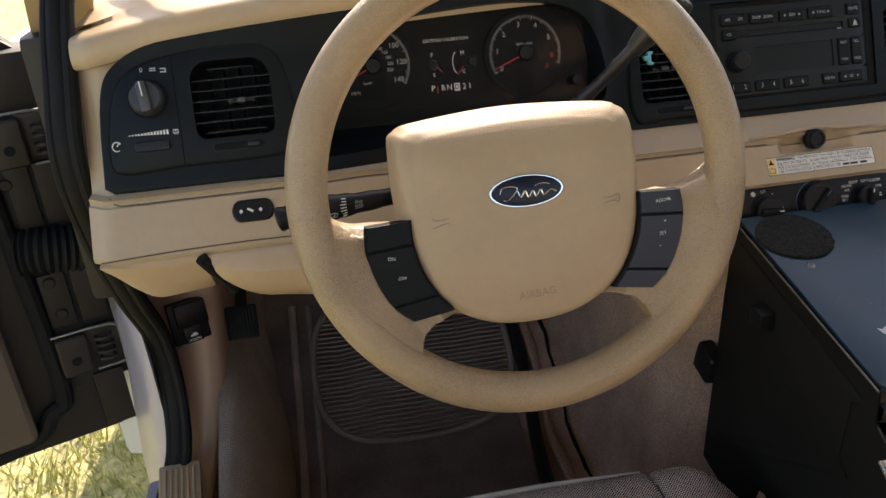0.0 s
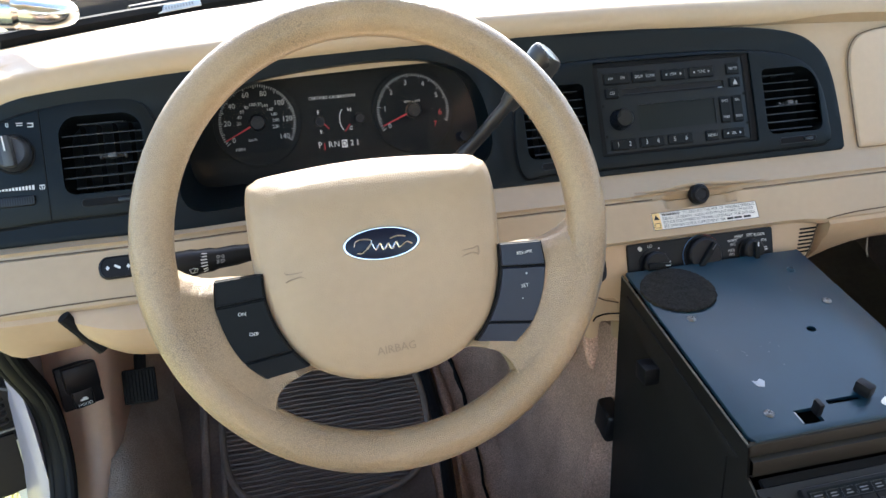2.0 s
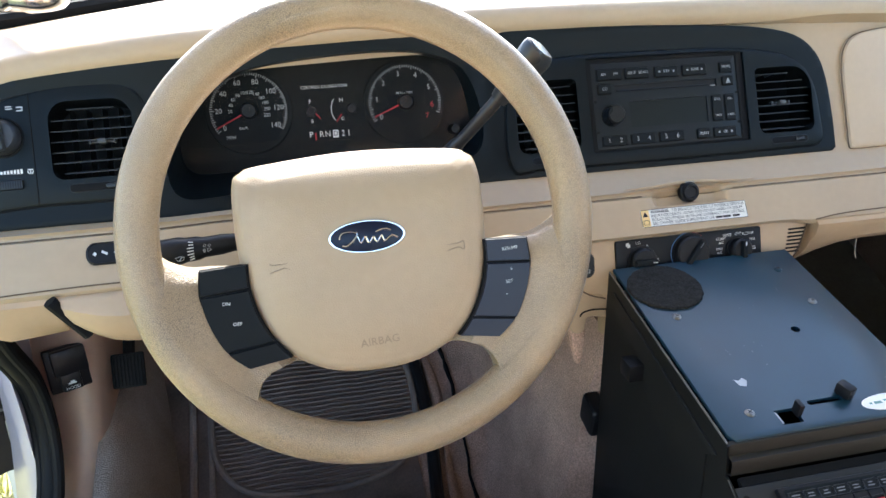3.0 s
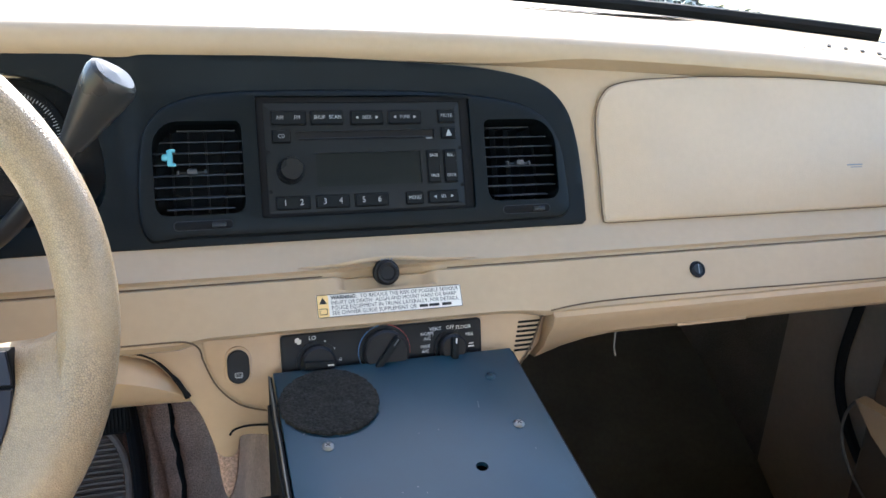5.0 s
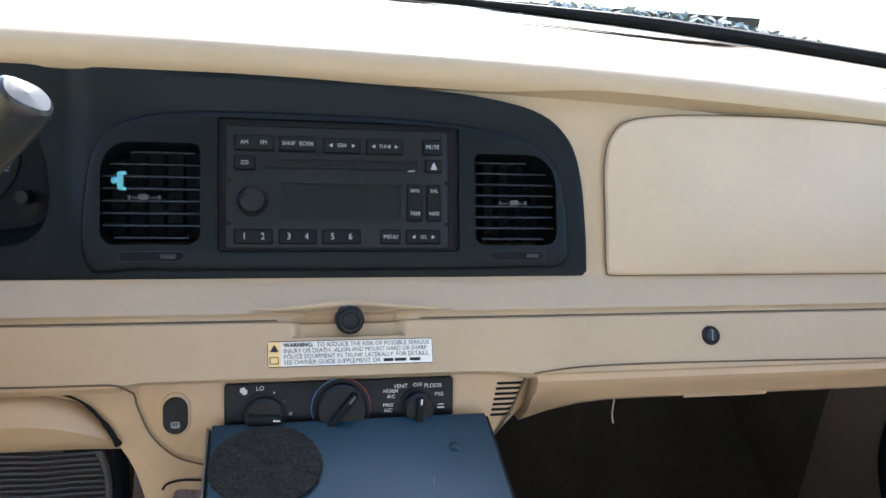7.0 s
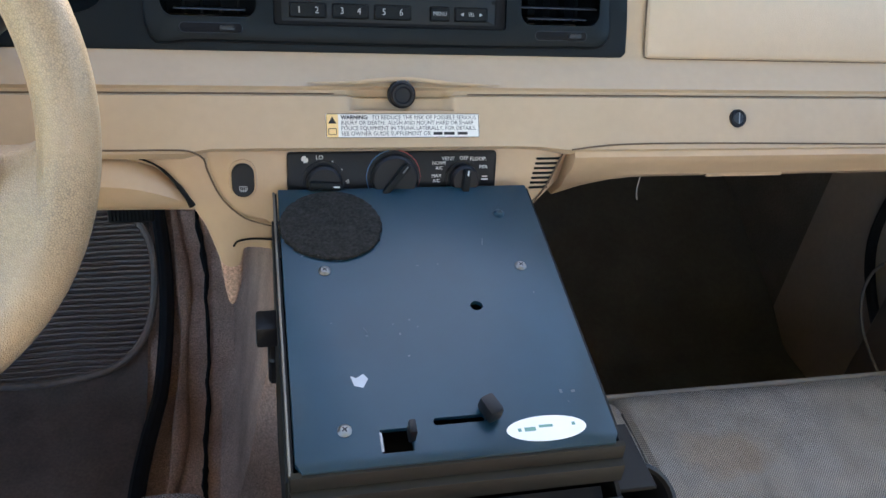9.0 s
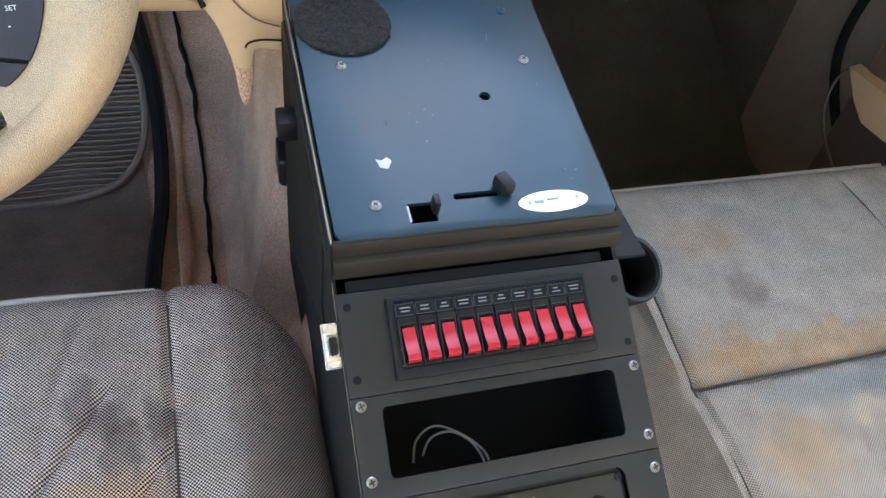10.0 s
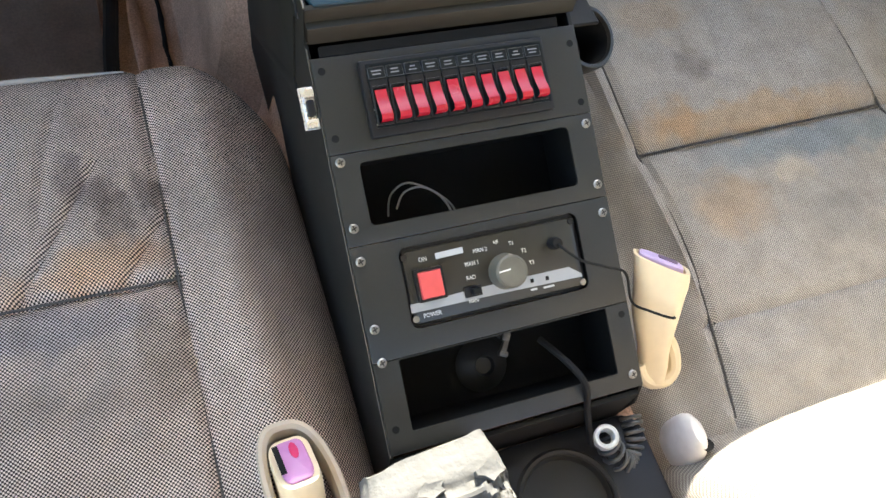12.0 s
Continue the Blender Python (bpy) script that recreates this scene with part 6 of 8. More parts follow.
LATCH_M = axes((CX0 - 0.0060, 0.434, 0.402), SLOPE_N)
latch = part("latch", moved(merged(rbox(0.0120, 0.0330, 0.0030, 0.0012, 2), rbox(0.0105, 0.0085, 0.0065, 0.0020, 2, (0, 0.0115, 0.0030)), rbox(0.0105, 0.0070, 0.0060, 0.0020, 2, (0, -0.0125, 0.0028)), tube([(-0.0040, 0.010, 0.0045), (-0.0045, 0.0, 0.0060), (-0.0040, -0.010, 0.0045)], 0.0011, 8)), LATCH_M), surface("zinc_latch", (0.80, 0.79, 0.78), 0.28, metal=0.85, vary=0.15, vscale=120), console, "chrome draw latch")
part("latch_lever", moved(rbox(0.0060, 0.0130, 0.0060, 0.0018, 2, (0.0012, -0.0005, 0.0036)), LATCH_M), BLACK, latch, "black latch lever")
# tubular holder on the passenger side
cup = thing("tube_holder", (0.545, 0.47, 0.36), "black round tube holder bolted to the console side", "holder")
mcup = axes((0.5470, 0.487, 0.3765), (0.22, -0.50, 0.84))
part("tube", lathe([(0.0265, -0.07), (0.0300, -0.07), (0.0300, 0.010), (0.0285, 0.0125), (0.0255, 0.0125), (0.0245, 0.010), (0.0245, -0.065), (0, -0.065)], 36, mcup), surface("grey_black_rubber", (0.022, 0.021, 0.018), 0.45, vary=0.3, vscale=60), cup)
part("bracket", merged(rbox(0.044, 0.062, 0.004, 0.001, 1, (0.532, 0.512, 0.402)), rbox(0.004, 0.05, 0.05, 0.001, 1, (0.5155, 0.50, 0.385))), CONSOLE_SIDE, cup)
# Dark insert added as the shade inside the tube's mouth.
part("tube_mouth_shade", lathe([(0.0246, 0.0085), (0.0240, 0.0075), (0.0238, -0.030), (0, -0.032)], 30, mcup), DEEP, cup, "dark insert painting the shade in the tube")

# ---- switch panel with ten red rockers ----
bank = thing("switch_panel", SLOPE(0.40, 0.43, 0), "black panel of ten red rocker switches in the console", "switch panel")
part("frame", plate(rrect(0.400, 0.4295, 0.156, 0.0520, 0.0015, 2), [], SLOPE, 0.0080, 0.0, 0.0015), BLACK, bank)
part("inset", plate(rrect(0.401, 0.4310, 0.1480, 0.0430, 0.001, 2), [], SLOPE, 0.0088, 0.006), PANEL, bank)
for k in range(10):
    x = 0.3345 + 0.01465 * k
    tile = part("legend_tile", plate(rrect(x, 0.4462, 0.0130, 0.0072, 0.0006, 2), [], SLOPE, 0.0092, 0.008), BUTTON, bank)
    part("tile_rim", tube([SLOPE(a, b, 0.0094) for a, b in rrect(x, 0.4462, 0.0132, 0.0074, 0.0006, 2)], 0.0004, 5, closed=True), SLAT, tile)
    part("legend", bars([(x, 0.4474, 0.0080 - 0.002 * (k % 3), 0.0008), (x, 0.4452, 0.0066, 0.0008)], SLOPE, 0.0096), GREY_INK, tile)
    part("rocker_frame", plate(rrect(x, 0.4262, 0.0135, 0.0300, 0.0008, 2), [rrect(x, 0.4245, 0.0108, 0.0235, 0.0006, 2)], SLOPE, 0.0106, 0.006), BLACK, bank)
    part("frame_rim", tube([SLOPE(a, b, 0.0106) for a, b in rrect(x, 0.4245, 0.0122, 0.0252, 0.0008, 2)], 0.00035, 5, closed=True), SLAT, bank)
    secs = [(0.4130, 0.0095), (0.4133, 0.0160), (0.4142, 0.0178), (0.4160, 0.0186), (0.4180, 0.0182), (0.4225, 0.0150), (0.4280, 0.0126), (0.4345, 0.0112), (0.4350, 0.0090)]
    part("rocker", loft([[SLOPE(x + w, y, d) for y, d in secs] for w in (-0.0046, -0.0041, 0.0041, 0.0046)]), RED, bank, "red rocker switch")
part("bank_screws", bars([(0.3275, 0.4220, 0.0012, 0.0012), (0.3275, 0.4120, 0.0012, 0.0012)], SLOPE, 0.0092), STEEL, bank)

# ---- siren control head ----
siren = thing("siren_control", SLOPE(0.40, 0.30, -0.01), "black siren control head with red power button", "siren control")
part("recess", plate(rrect(0.4025, 0.3005, 0.1555, 0.0555, 0.006, 5), [], SLOPE, -0.0030, -0.05, 0.0), BLACK, siren)
part("face", plate(rrect(0.4025, 0.3005, 0.1500, 0.0500, 0.004, 4), [], SLOPE, -0.0008, -0.003, 0.001), surface("siren_face", (0.016, 0.0155, 0.013), 0.35, vary=0.3, vscale=40, fine=0.15), siren)
band = [(0.3265, 0.2895), (0.3265, 0.2835), (0.40, 0.2830), (0.477, 0.2815), (0.4765, 0.2840), (0.466, 0.2905), (0.40, 0.2905)]
part("grey_stripe", plate(band, [], SLOPE, -0.0004, -0.001), surface("stripe_grey", (0.30, 0.315, 0.33), 0.4, vary=0.1, vscale=60), siren, "pale grey stripe")
power = part("power_button_frame", plate(rrect(0.3455, 0.3005, 0.0235, 0.0225, 0.001, 2), [rrect(0.3455, 0.3005, 0.0190, 0.0190, 0.001, 2)], SLOPE, 0.0035, -0.001), BLACK, siren)
part("power_button", pillow(rrect(0.3455, 0.3005, 0.0185, 0.0185, 0.001, 2), [(1, -0.001), (1, 0.0055), (0.93, 0.0068), (0, 0.0068)], SLOPE), surface("sun_faded_red", (0.58, 0.075, 0.075), 0.4, vary=0.15, vscale=80), siren, "square sun-faded red power button")
knob = part("selector_knob", lathe([(0, 0.0150), (0.0118, 0.0150), (0.0135, 0.0135), (0.0148, 0.001), (0.0150, -0.001)], 30, axes(SLOPE(0.4105, 0.2975, 0), SLOPE_N)), surface("dusty_knob", (0.10, 0.095, 0.075), 0.5, vary=0.4, vscale=80), siren, "dusty round selector knob")
part("pointer", bars([(0.4040, 0.2990, 0.0100, 0.0010, 4)], SLOPE, 0.0153), WHITE_INK, knob)
part("toggle_frame", plate(rrect(0.3795, 0.2890, 0.0145, 0.0075, 0.0006, 2), [], SLOPE, 0.0012, -0.001), BLACK, siren)
part("toggle", moved(rbox(0.007, 0.005, 0.006, 0.0008), axes(SLOPE(0.3812, 0.2890, 0.003), SLOPE_N)), BUTTON, siren)
for word in (("ON", 0.3435, 0.3180, 0.0032), ("POWER", 0.3430, 0.2798, 0.0032), ("MAN 1", 0.3830, 0.3080, 0.0030), ("MAN 2", 0.3920, 0.3160, 0.0030), ("HF", 0.4065, 0.3190, 0.0028), ("T1", 0.4195, 0.3160, 0.0030), ("T2", 0.4290, 0.3090, 0.0030), ("T3", 0.4340, 0.2995, 0.0030), ("RAD", 0.3800, 0.2985, 0.0030), ("MAN", 0.3785, 0.2822, 0.0028)):
    part("lettering", words([word], SLOPE, 0.0003), WHITE_INK, siren)
for bar in ((0.3660, 0.3185, 0.0235, 0.0042, 1), (0.4315, 0.2805, 0.006, 0.0014), (0.4450, 0.2800, 0.010, 0.0014)):
    part("printed_bar", bars([bar], SLOPE, 0.0003), SOFT_INK, siren)
part("indicator", bars([(0.4312, 0.2868, 0.0030, 0.0030), (0.4448, 0.2862, 0.0030, 0.0030)], SLOPE, 0.0004), DEEP, siren)
for x, y in ((0.3285, 0.3215), (0.3290, 0.2790), (0.4765, 0.2775), (0.4755, 0.3225)):
    part("screw", lathe([(0, 0.0008), (0.0026, 0.0008), (0.0030, 0)], 12, axes(SLOPE(x, y, -0.0006), SLOPE_N)), STEEL if y < 0.3 else BLACK, siren)
part("jack", lathe([(0, 0.010), (0.0042, 0.010), (0.0050, 0.008), (0.0052, -0.001)], 18, axes(SLOPE(0.4560, 0.3095, 0), SLOPE_N)), RUBBER, siren)

# ---- cables ----
cable = smooth_line([SLOPE(0.456, 0.3095, 0.008), SLOPE(0.459, 0.303, 0.017), SLOPE(0.470, 0.294, 0.020), SLOPE(0.490, 0.286, 0.020), SLOPE(0.508, 0.278, 0.016), (0.5200, 0.256, 0.301), (0.5330, 0.2440, 0.3000), (0.5470, 0.2350, 0.2990), (0.5560, 0.2350, 0.2930), (0.5600, 0.2400, 0.2840)], 6)
solo("jack_cable", tube(cable, 0.0012, 8), RUBBER, "thin black cable plugged into the siren control", "cable")
cord = smooth_line([SLOPE(0.440, 0.240, -0.03), SLOPE(0.450, 0.222, -0.002), SLOPE(0.456, 0.206, 0.010), (0.460, 0.186, 0.258), (0.461, 0.171, 0.243), (0.463, 0.163, 0.234)], 6)
solo("mic_cord", tube(cord, 0.0030, 8), RUBBER, "black cord hanging out of the lower console bay", "cable")
coil = []
axis = smooth_line([(0.474, 0.163, 0.241), (0.486, 0.146, 0.222), (0.498, 0.146, 0.215), (0.508, 0.160, 0.218), (0.512, 0.180, 0.222)], 6)
turns = 13
for i in range(turns * 12):
    s = i / (turns * 12) * (len(axis) - 1)
    j = min(int(s), len(axis) - 2)
    p = axis[j].lerp(axis[j + 1], s - j)
    d = (axis[j + 1] - axis[j]).normalized()
    u = d.cross(Vector((0, 0, 1))).normalized()
    w = d.cross(u)
    t = 2 * math.pi * i / 12
    coil.append(p + (u * math.cos(t) + w * math.sin(t)) * 0.0098)
solo("coiled_cord", tube(coil, 0.0021, 6), surface("grey_coil_rubber", (0.055, 0.056, 0.055), 0.45, vary=0.3, vscale=60), "grey coiled cord beside the console", "cable")
solo("cord_collar", lathe([(0.0058, -0.010), (0.0105, -0.010), (0.0108, 0.008), (0.0095, 0.0102), (0.0072, 0.0102), (0.0060, 0.008), (0.0058, -0.008)], 24, axes((0.4725, 0.1640, 0.2440), (-0.28, -0.10, 0.95))), surface("pale_collar_plastic", (0.50, 0.50, 0.48), 0.4, vary=0.2, vscale=90), "pale grey ring at the end of the coiled cord", "cord collar")
for k, pts in enumerate((((0.340, 0.356, -0.035), (0.347, 0.366, -0.030), (0.362, 0.368, -0.028), (0.376, 0.360, -0.028), (0.384, 0.348, -0.030), (0.386, 0.340, -0.036)), ((0.334, 0.352, -0.045), (0.338, 0.366, -0.040), (0.352, 0.373, -0.036), (0.370, 0.366, -0.034), (0.388, 0.352, -0.038), (0.394, 0.338, -0.045)))):
    solo("loose_wire", tube(smooth_line([SLOPE(*p) for p in pts], 6), 0.0009, 6), surface("grey_wire", (0.20, 0.20, 0.20), 0.5), "thin grey wire in the console bay", "wire", "loose wires")
# Near-black disc added where only a faint round patch shows.
part("bay_disc", lathe([(0, 0.006), (0.007, 0.006), (0.009, 0.010), (0.020, 0.004), (0.024, 0.0)], 24, axes(SLOPE(0.392, 0.228, -0.056), SLOPE_N)), surface("dark_bay_disc", (0.0022, 0.0018, 0.0015), 0.6, vary=0.5, vscale=80), console, "round dark disc deep in the bay")
plug = thing("loose_plug", SLOPE(0.405, 0.243, -0.03), "worn metal plug hanging in the lower bay", "plug")
plug_m = axes(SLOPE(0.404, 0.245, -0.022), SLOPE_N, (1, -0.6, 0))
part("plug_body", moved(merged(rbox(0.0075, 0.0080, 0.007, 0.002, 2, (0, 0.006, 0)), rbox(0.0050, 0.0100, 0.005, 0.0015, 2, (0.001, -0.002, 0.001)), rbox(0.0085, 0.0050, 0.006, 0.002, 2, (0.002, -0.0085, 0))), plug_m), surface("tarnished_plug", (0.055, 0.052, 0.048), 0.45, metal=0.6, vary=0.8, vscale=260), plug)
part("plug_wire", tube([SLOPE(0.398, 0.256, -0.02), SLOPE(0.401, 0.250, -0.02)], 0.002, 6), RUBBER, plug)


# ---- seats ----
def cushion(x0, x1, y0, y1, r, top, seams, edge=0.045, low=0.06, step=0.0045):
    """A stuffed seat cushion as a height field over a rounded plan, with sewn grooves."""
    cx, cy, hx, hy = (x0 + x1) / 2, (y0 + y1) / 2, (x1 - x0) / 2, (y1 - y0) / 2

    def sdf(x, y):
        qx, qy = abs(x - cx) - hx + r, abs(y - cy) - hy + r
        return -(math.hypot(max(qx, 0), max(qy, 0)) + min(max(qx, qy), 0) - r)

    bm = bmesh.new()
    weave = bm.verts.layers.float_vector.new("weave")
    nx, ny = int((x1 - x0) / step) + 3, int((y1 - y0) / step) + 3
    grid, form = {}, {}
    for i in range(nx):
        for j in range(ny):
            x, y = x0 - step + i * step, y0 - step + j * step
            d = sdf(x, y)
            if d < -step * 1.5:
                continue
            if d < 0:
                e = 1e-4
                g = Vector((sdf(x + e, y) - d, sdf(x, y + e) - d, 0))
                if g.length > 0:
                    g.normalize()
                    x, y, d = x - g.x * d, y - g.y * d, 0.0
            z = top(x, y)
            if d < edge:
                z -= edge * (1 - math.sqrt(max(0.0, 1 - (1 - d / edge) ** 2)))
            form[i, j] = Vector((x, y, z))
            for f, depth, width in seams:
                s = f(x, y)
                if s is not None:
                    z -= depth * math.exp(-(s / width) ** 2)
            z += 0.0022 * noise.noise(Vector((x * 9, y * 9, 3.1))) + 0.0012 * noise.noise(Vector((x * 28, y * 20, 1.7)))
            grid[i, j] = bm.verts.new((x, y, z))
    run = {}
    for a, b, along in ((1, 0, nx), (0, 1, ny)):
        for line in range(ny if a else nx):
            mid = along // 2
            for way in (range(mid, along), range(mid, -1, -1)):
                total, last = 0.0, None
                for k in way:
                    key = (k, line) if a else (line, k)
                    here = form.get(key)
                    if here is None:
                        continue
                    if last is not None:
                        total += (here - last).length
                    elif k != mid:
                        total = abs(k - mid) * step
                    last = here
                    run[key, a] = total if way.step > 0 else -total
    for key, v in grid.items():
        v[weave] = (run[key, 1], run[key, 0], 0.0)
    for i in range(nx - 1):
        for j in range(ny - 1):
            q = [grid.get(k) for k in ((i, j), (i + 1, j), (i + 1, j + 1), (i, j + 1))]
            if all(q):
                bm.faces.new(q)
    bmesh.ops.remove_doubles(bm, verts=bm.verts[:], dist=1e-4)
    rim = [e for e in bm.edges if e.is_boundary]
    made = bmesh.ops.extrude_edge_only(bm, edges=rim)["geom"]
    for v in made:
        if isinstance(v, bmesh.types.BMVert):
            v[weave] = v[weave] + Vector((v.co.z - low, v.co.z - low, 0.0))
            v.co.z = low
    return bm


def seat_back(x0, x1, y, z0, z1, lean, thick, mat, seat):
    rows = []
    for k in range(22):
        s = k / 21
        z = z0 + (z1 - z0) * s
        yc = y - lean * s
        half = (x1 - x0) / 2 * (1 - 0.12 * s ** 3)
        t = thick * (1 - 0.35 * s)
        row = []
        for i in range(40):
            a = 2 * math.pi * i / 40
            c, sn = math.cos(a), math.sin(a)
            ex = math.copysign(abs(c) ** 0.45, c)
            ey = math.copysign(abs(sn) ** 0.6, sn)
            row.append(((x0 + x1) / 2 + half * ex, yc - t / 2 + t / 2 * ey, z))
        rows.append(row)
    bm = loft(rows, ring=True)
    weave = bm.verts.layers.float_vector.new("weave")
    for v in bm.verts:
        v[weave] = (v.co.x, v.co.z + v.co.y, 0.0)
    return part("backrest", bm, mat, seat)


driver = thing("driver_seat", (0.0, 0.35, 0.0), "grey woven cloth driver seat, worn and stained", "car seat", "front seats")


def driver_top(x, y):
    z = 0.262 - 0.10 * (0.60 - y) * 0.6
    z += 0.012 * ramp01((x - 0.17) / 0.05) * ramp01((0.60 - y) / 0.3) - 0.045 * ramp01((x - 0.20) / 0.09)
    z += 0.010 * ramp01((-0.20 - x) / 0.04)
    z += 0.006 * math.sin(math.pi * min(max((x + 0.17) / 0.33, 0), 1))
    return z


drv_seams = [(lambda x, y: x - (0.156 + 0.01 * (0.62 - y)), 0.006, 0.0045), (lambda x, y: x + 0.17, 0.006, 0.0045), (lambda x, y: (y - 0.396 - 0.02 * x) if -0.17 < x < 0.16 else None, 0.008, 0.006), (lambda x, y: math.hypot(x + 0.015 - 0.08 * (0.62 - y), 0.4 * max(0, 0.47 - y)), 0.0022, 0.012), (lambda x, y: math.hypot(x - 0.0885 + 0.59 * (0.497 - y), 0.8 * max(0, 0.405 - y, y - 0.520)), 0.0062, 0.0048), (lambda x, y: math.hypot(x - 0.1500 + 0.68 * (0.454 - y), 0.8 * max(0, 0.408 - y, y - 0.460)), 0.0058, 0.0045), (lambda x, y: math.hypot(x - 0.070 + 0.25 * (0.56 - y) ** 1 - 0.9 * (0.56 - y) ** 2, 0.8 * max(0, 0.47 - y, y - 0.60)), 0.0030, 0.0040), (lambda x, y: math.hypot(x - 0.022 + 0.10 * (0.56 - y), 0.8 * max(0, 0.46 - y, y - 0.585)), 0.0026, 0.0050), (lambda x, y: math.hypot(x - 0.120 + 0.5 * (0.40 - y), 0.6 * max(0, 0.30 - y, y - 0.385)), 0.0030, 0.0100), (lambda x, y: math.hypot(x - 0.040, 0.6 * max(0, 0.33 - y, y - 0.385)), 0.0022, 0.0120)]
part("cushion", cushion(-0.30, 0.288, 0.02, 0.652, 0.10, driver_top, drv_seams), CLOTH, driver)
# Piping is made pale and wide to draw the sunlit cushion rim.
part("front_piping", tube([(x, 0.6330, driver_top(x, 0.6330) - 0.0062) for x in [-0.20 + 0.345 * i / 30 for i in range(31)]], [0.0030] * 22 + [0.0030 - 0.00025 * i for i in range(9)], 8), PIPING, driver, "pale piping on the front edge, lightened as if sunlit")
seat_back(-0.28, 0.25, -0.20, 0.16, 0.80, 0.28, 0.16, CLOTH, driver)
part("seat_base", span(-0.26, 0.26, -0.05, 0.58, 0.02, 0.16, 0.01), BLACK, driver)

passenger = thing("passenger_seat", (0.82, 0.40, 0.0), "beige-grey woven cloth passenger seat with stains", "car seat", "front seats")


def passenger_top(x, y):
    z = 0.272 - 0.055 * (0.70 - y)
    z -= 0.035 * ramp01((0.625 - x) / 0.05)
    z += 0.012 * math.sin(math.pi * min(max((y - 0.43) / 0.27, 0), 1)) * (0.62 < x < 1.2)
    z += 0.008 * math.sin(math.pi * min(max((y - 0.235) / 0.195, 0), 1)) * (0.62 < x < 1.2)
    return z


pas_seams = [(lambda x, y: x - (0.632 + 0.02 * (y - 0.43)) + 0.12 * max(0, 0.30 - y), 0.007, 0.0045), (lambda x, y: x - 0.962, 0.006, 0.0045), (lambda x, y: (y - 0.430 - 0.02 * (x - 0.62)) if x > 0.63 else None, 0.010, 0.006), (lambda x, y: (y - 0.237) if x > 0.61 else None, 0.004, 0.004), (lambda x, y: math.hypot(x - 0.775 - 0.25 * (y - 0.36), 0.8 * max(0, 0.335 - y, y - 0.385)), 0.0050, 0.0060), (lambda x, y: math.hypot(x - 0.745 + 0.9 * (y - 0.53), 0.8 * max(0, 0.510 - y, y - 0.555)), 0.0040, 0.0070), (lambda x, y: math.hypot(x - 0.690 - 0.2 * (y - 0.40), 0.7 * max(0, 0.385 - y, y - 0.420)), 0.0035, 0.0080)]
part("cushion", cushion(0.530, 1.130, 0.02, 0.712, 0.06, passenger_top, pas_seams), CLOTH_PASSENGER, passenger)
part("front_piping", tube([(x, 0.7070, 0.2520) for x in [0.60 + 0.46 * i / 30 for i in range(31)]], 0.0035, 8), PIPING, passenger, "pale piping along the front edge")
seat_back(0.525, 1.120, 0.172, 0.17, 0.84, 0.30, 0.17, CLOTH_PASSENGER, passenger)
part("seat_base", span(0.60, 1.08, 0.0, 0.64, 0.02, 0.16, 0.01), BLACK, passenger)

SEAM = plain("dark_seam_thread", (0.06, 0.054, 0.05), 0.9)


def seam(top, pts, seat):
    line = smooth_line(pts, 8)
    part("seam", tube([Vector((p.x, p.y, top(p.x, p.y) - 0.0060)) for p in line], 0.0013, 6), SEAM, seat)


seam(driver_top, [(0.1561, 0.612), (0.1572, 0.50), (0.1587, 0.35), (0.1612, 0.10)], driver)
seam(driver_top, [(-0.16, 0.393), (0.0, 0.397), (0.10, 0.3985), (0.158, 0.400)], driver)
seam(passenger_top, [(0.6368, 0.668), (0.632, 0.43), (0.6294, 0.30), (0.6084, 0.15)], passenger)
seam(passenger_top, [(0.634, 0.4302), (0.75, 0.4326), (0.90, 0.4356), (0.96, 0.437)], passenger)
seam(passenger_top, [(0.625, 0.237), (0.80, 0.237), (0.96, 0.237)], passenger)
seam(passenger_top, [(0.962, 0.668), (0.962, 0.40), (0.962, 0.15)], passenger)

# ---- folding armrest with peeling cover ----
armrest = thing("armrest", (0.31, 0.05, 0.25), "white peeling vinyl armrest pad, sunlit, behind the console", "armrest")


def flaky(a, y):
    """Curled scraps of torn cover between bare hollows, behind a smooth front edge."""
    worn = ramp01((0.152 - y + 0.008 * noise.noise(Vector((a * 60, 3.0, 0)))) / 0.006)
    n = noise.noise(Vector((a * 85, y * 70, 2.0))) + 0.5 * noise.noise(Vector((a * 190, y * 170, 5.0)))
    scrap = 0.0045 * ramp01((n + 0.05) / 0.12) - 0.0018 * ramp01((-n - 0.15) / 0.1)
    return worn * (scrap - 0.001 + 0.0012 * noise.noise(Vector((a * 400, y * 400, 1.0))))


rows = []
for k in range(110):
    s = k / 109
    y = 0.178 - 0.30 * s
    e = 1 - 0.10 * (1 - ramp01(s / 0.08))
    rows.append([(0.3065 + 0.0535 * e * math.copysign(abs(math.cos(t)) ** 0.35, math.cos(t)) + 0.0012 * noise.noise(Vector((y * 60, t * 3, 0))), y + 0.006 * math.sin(2 * t), 0.286 + 0.034 * e * math.copysign(abs(math.sin(t)) ** 0.4, math.sin(t)) + flaky(0.0535 * math.cos(t), y)) for t in (2 * math.pi * q / 140 for q in range(140))])
part("pad", loft(rows, ring=True), FOAM, armrest)
PEEL = surface("grey_peeled_backing", (0.085, 0.085, 0.083), 0.8, vary=0.5, vscale=90, fine=0.4, fscale=300, bump=0.8, bscale=300, dist=0.002)
flake_rng = random.Random(9)
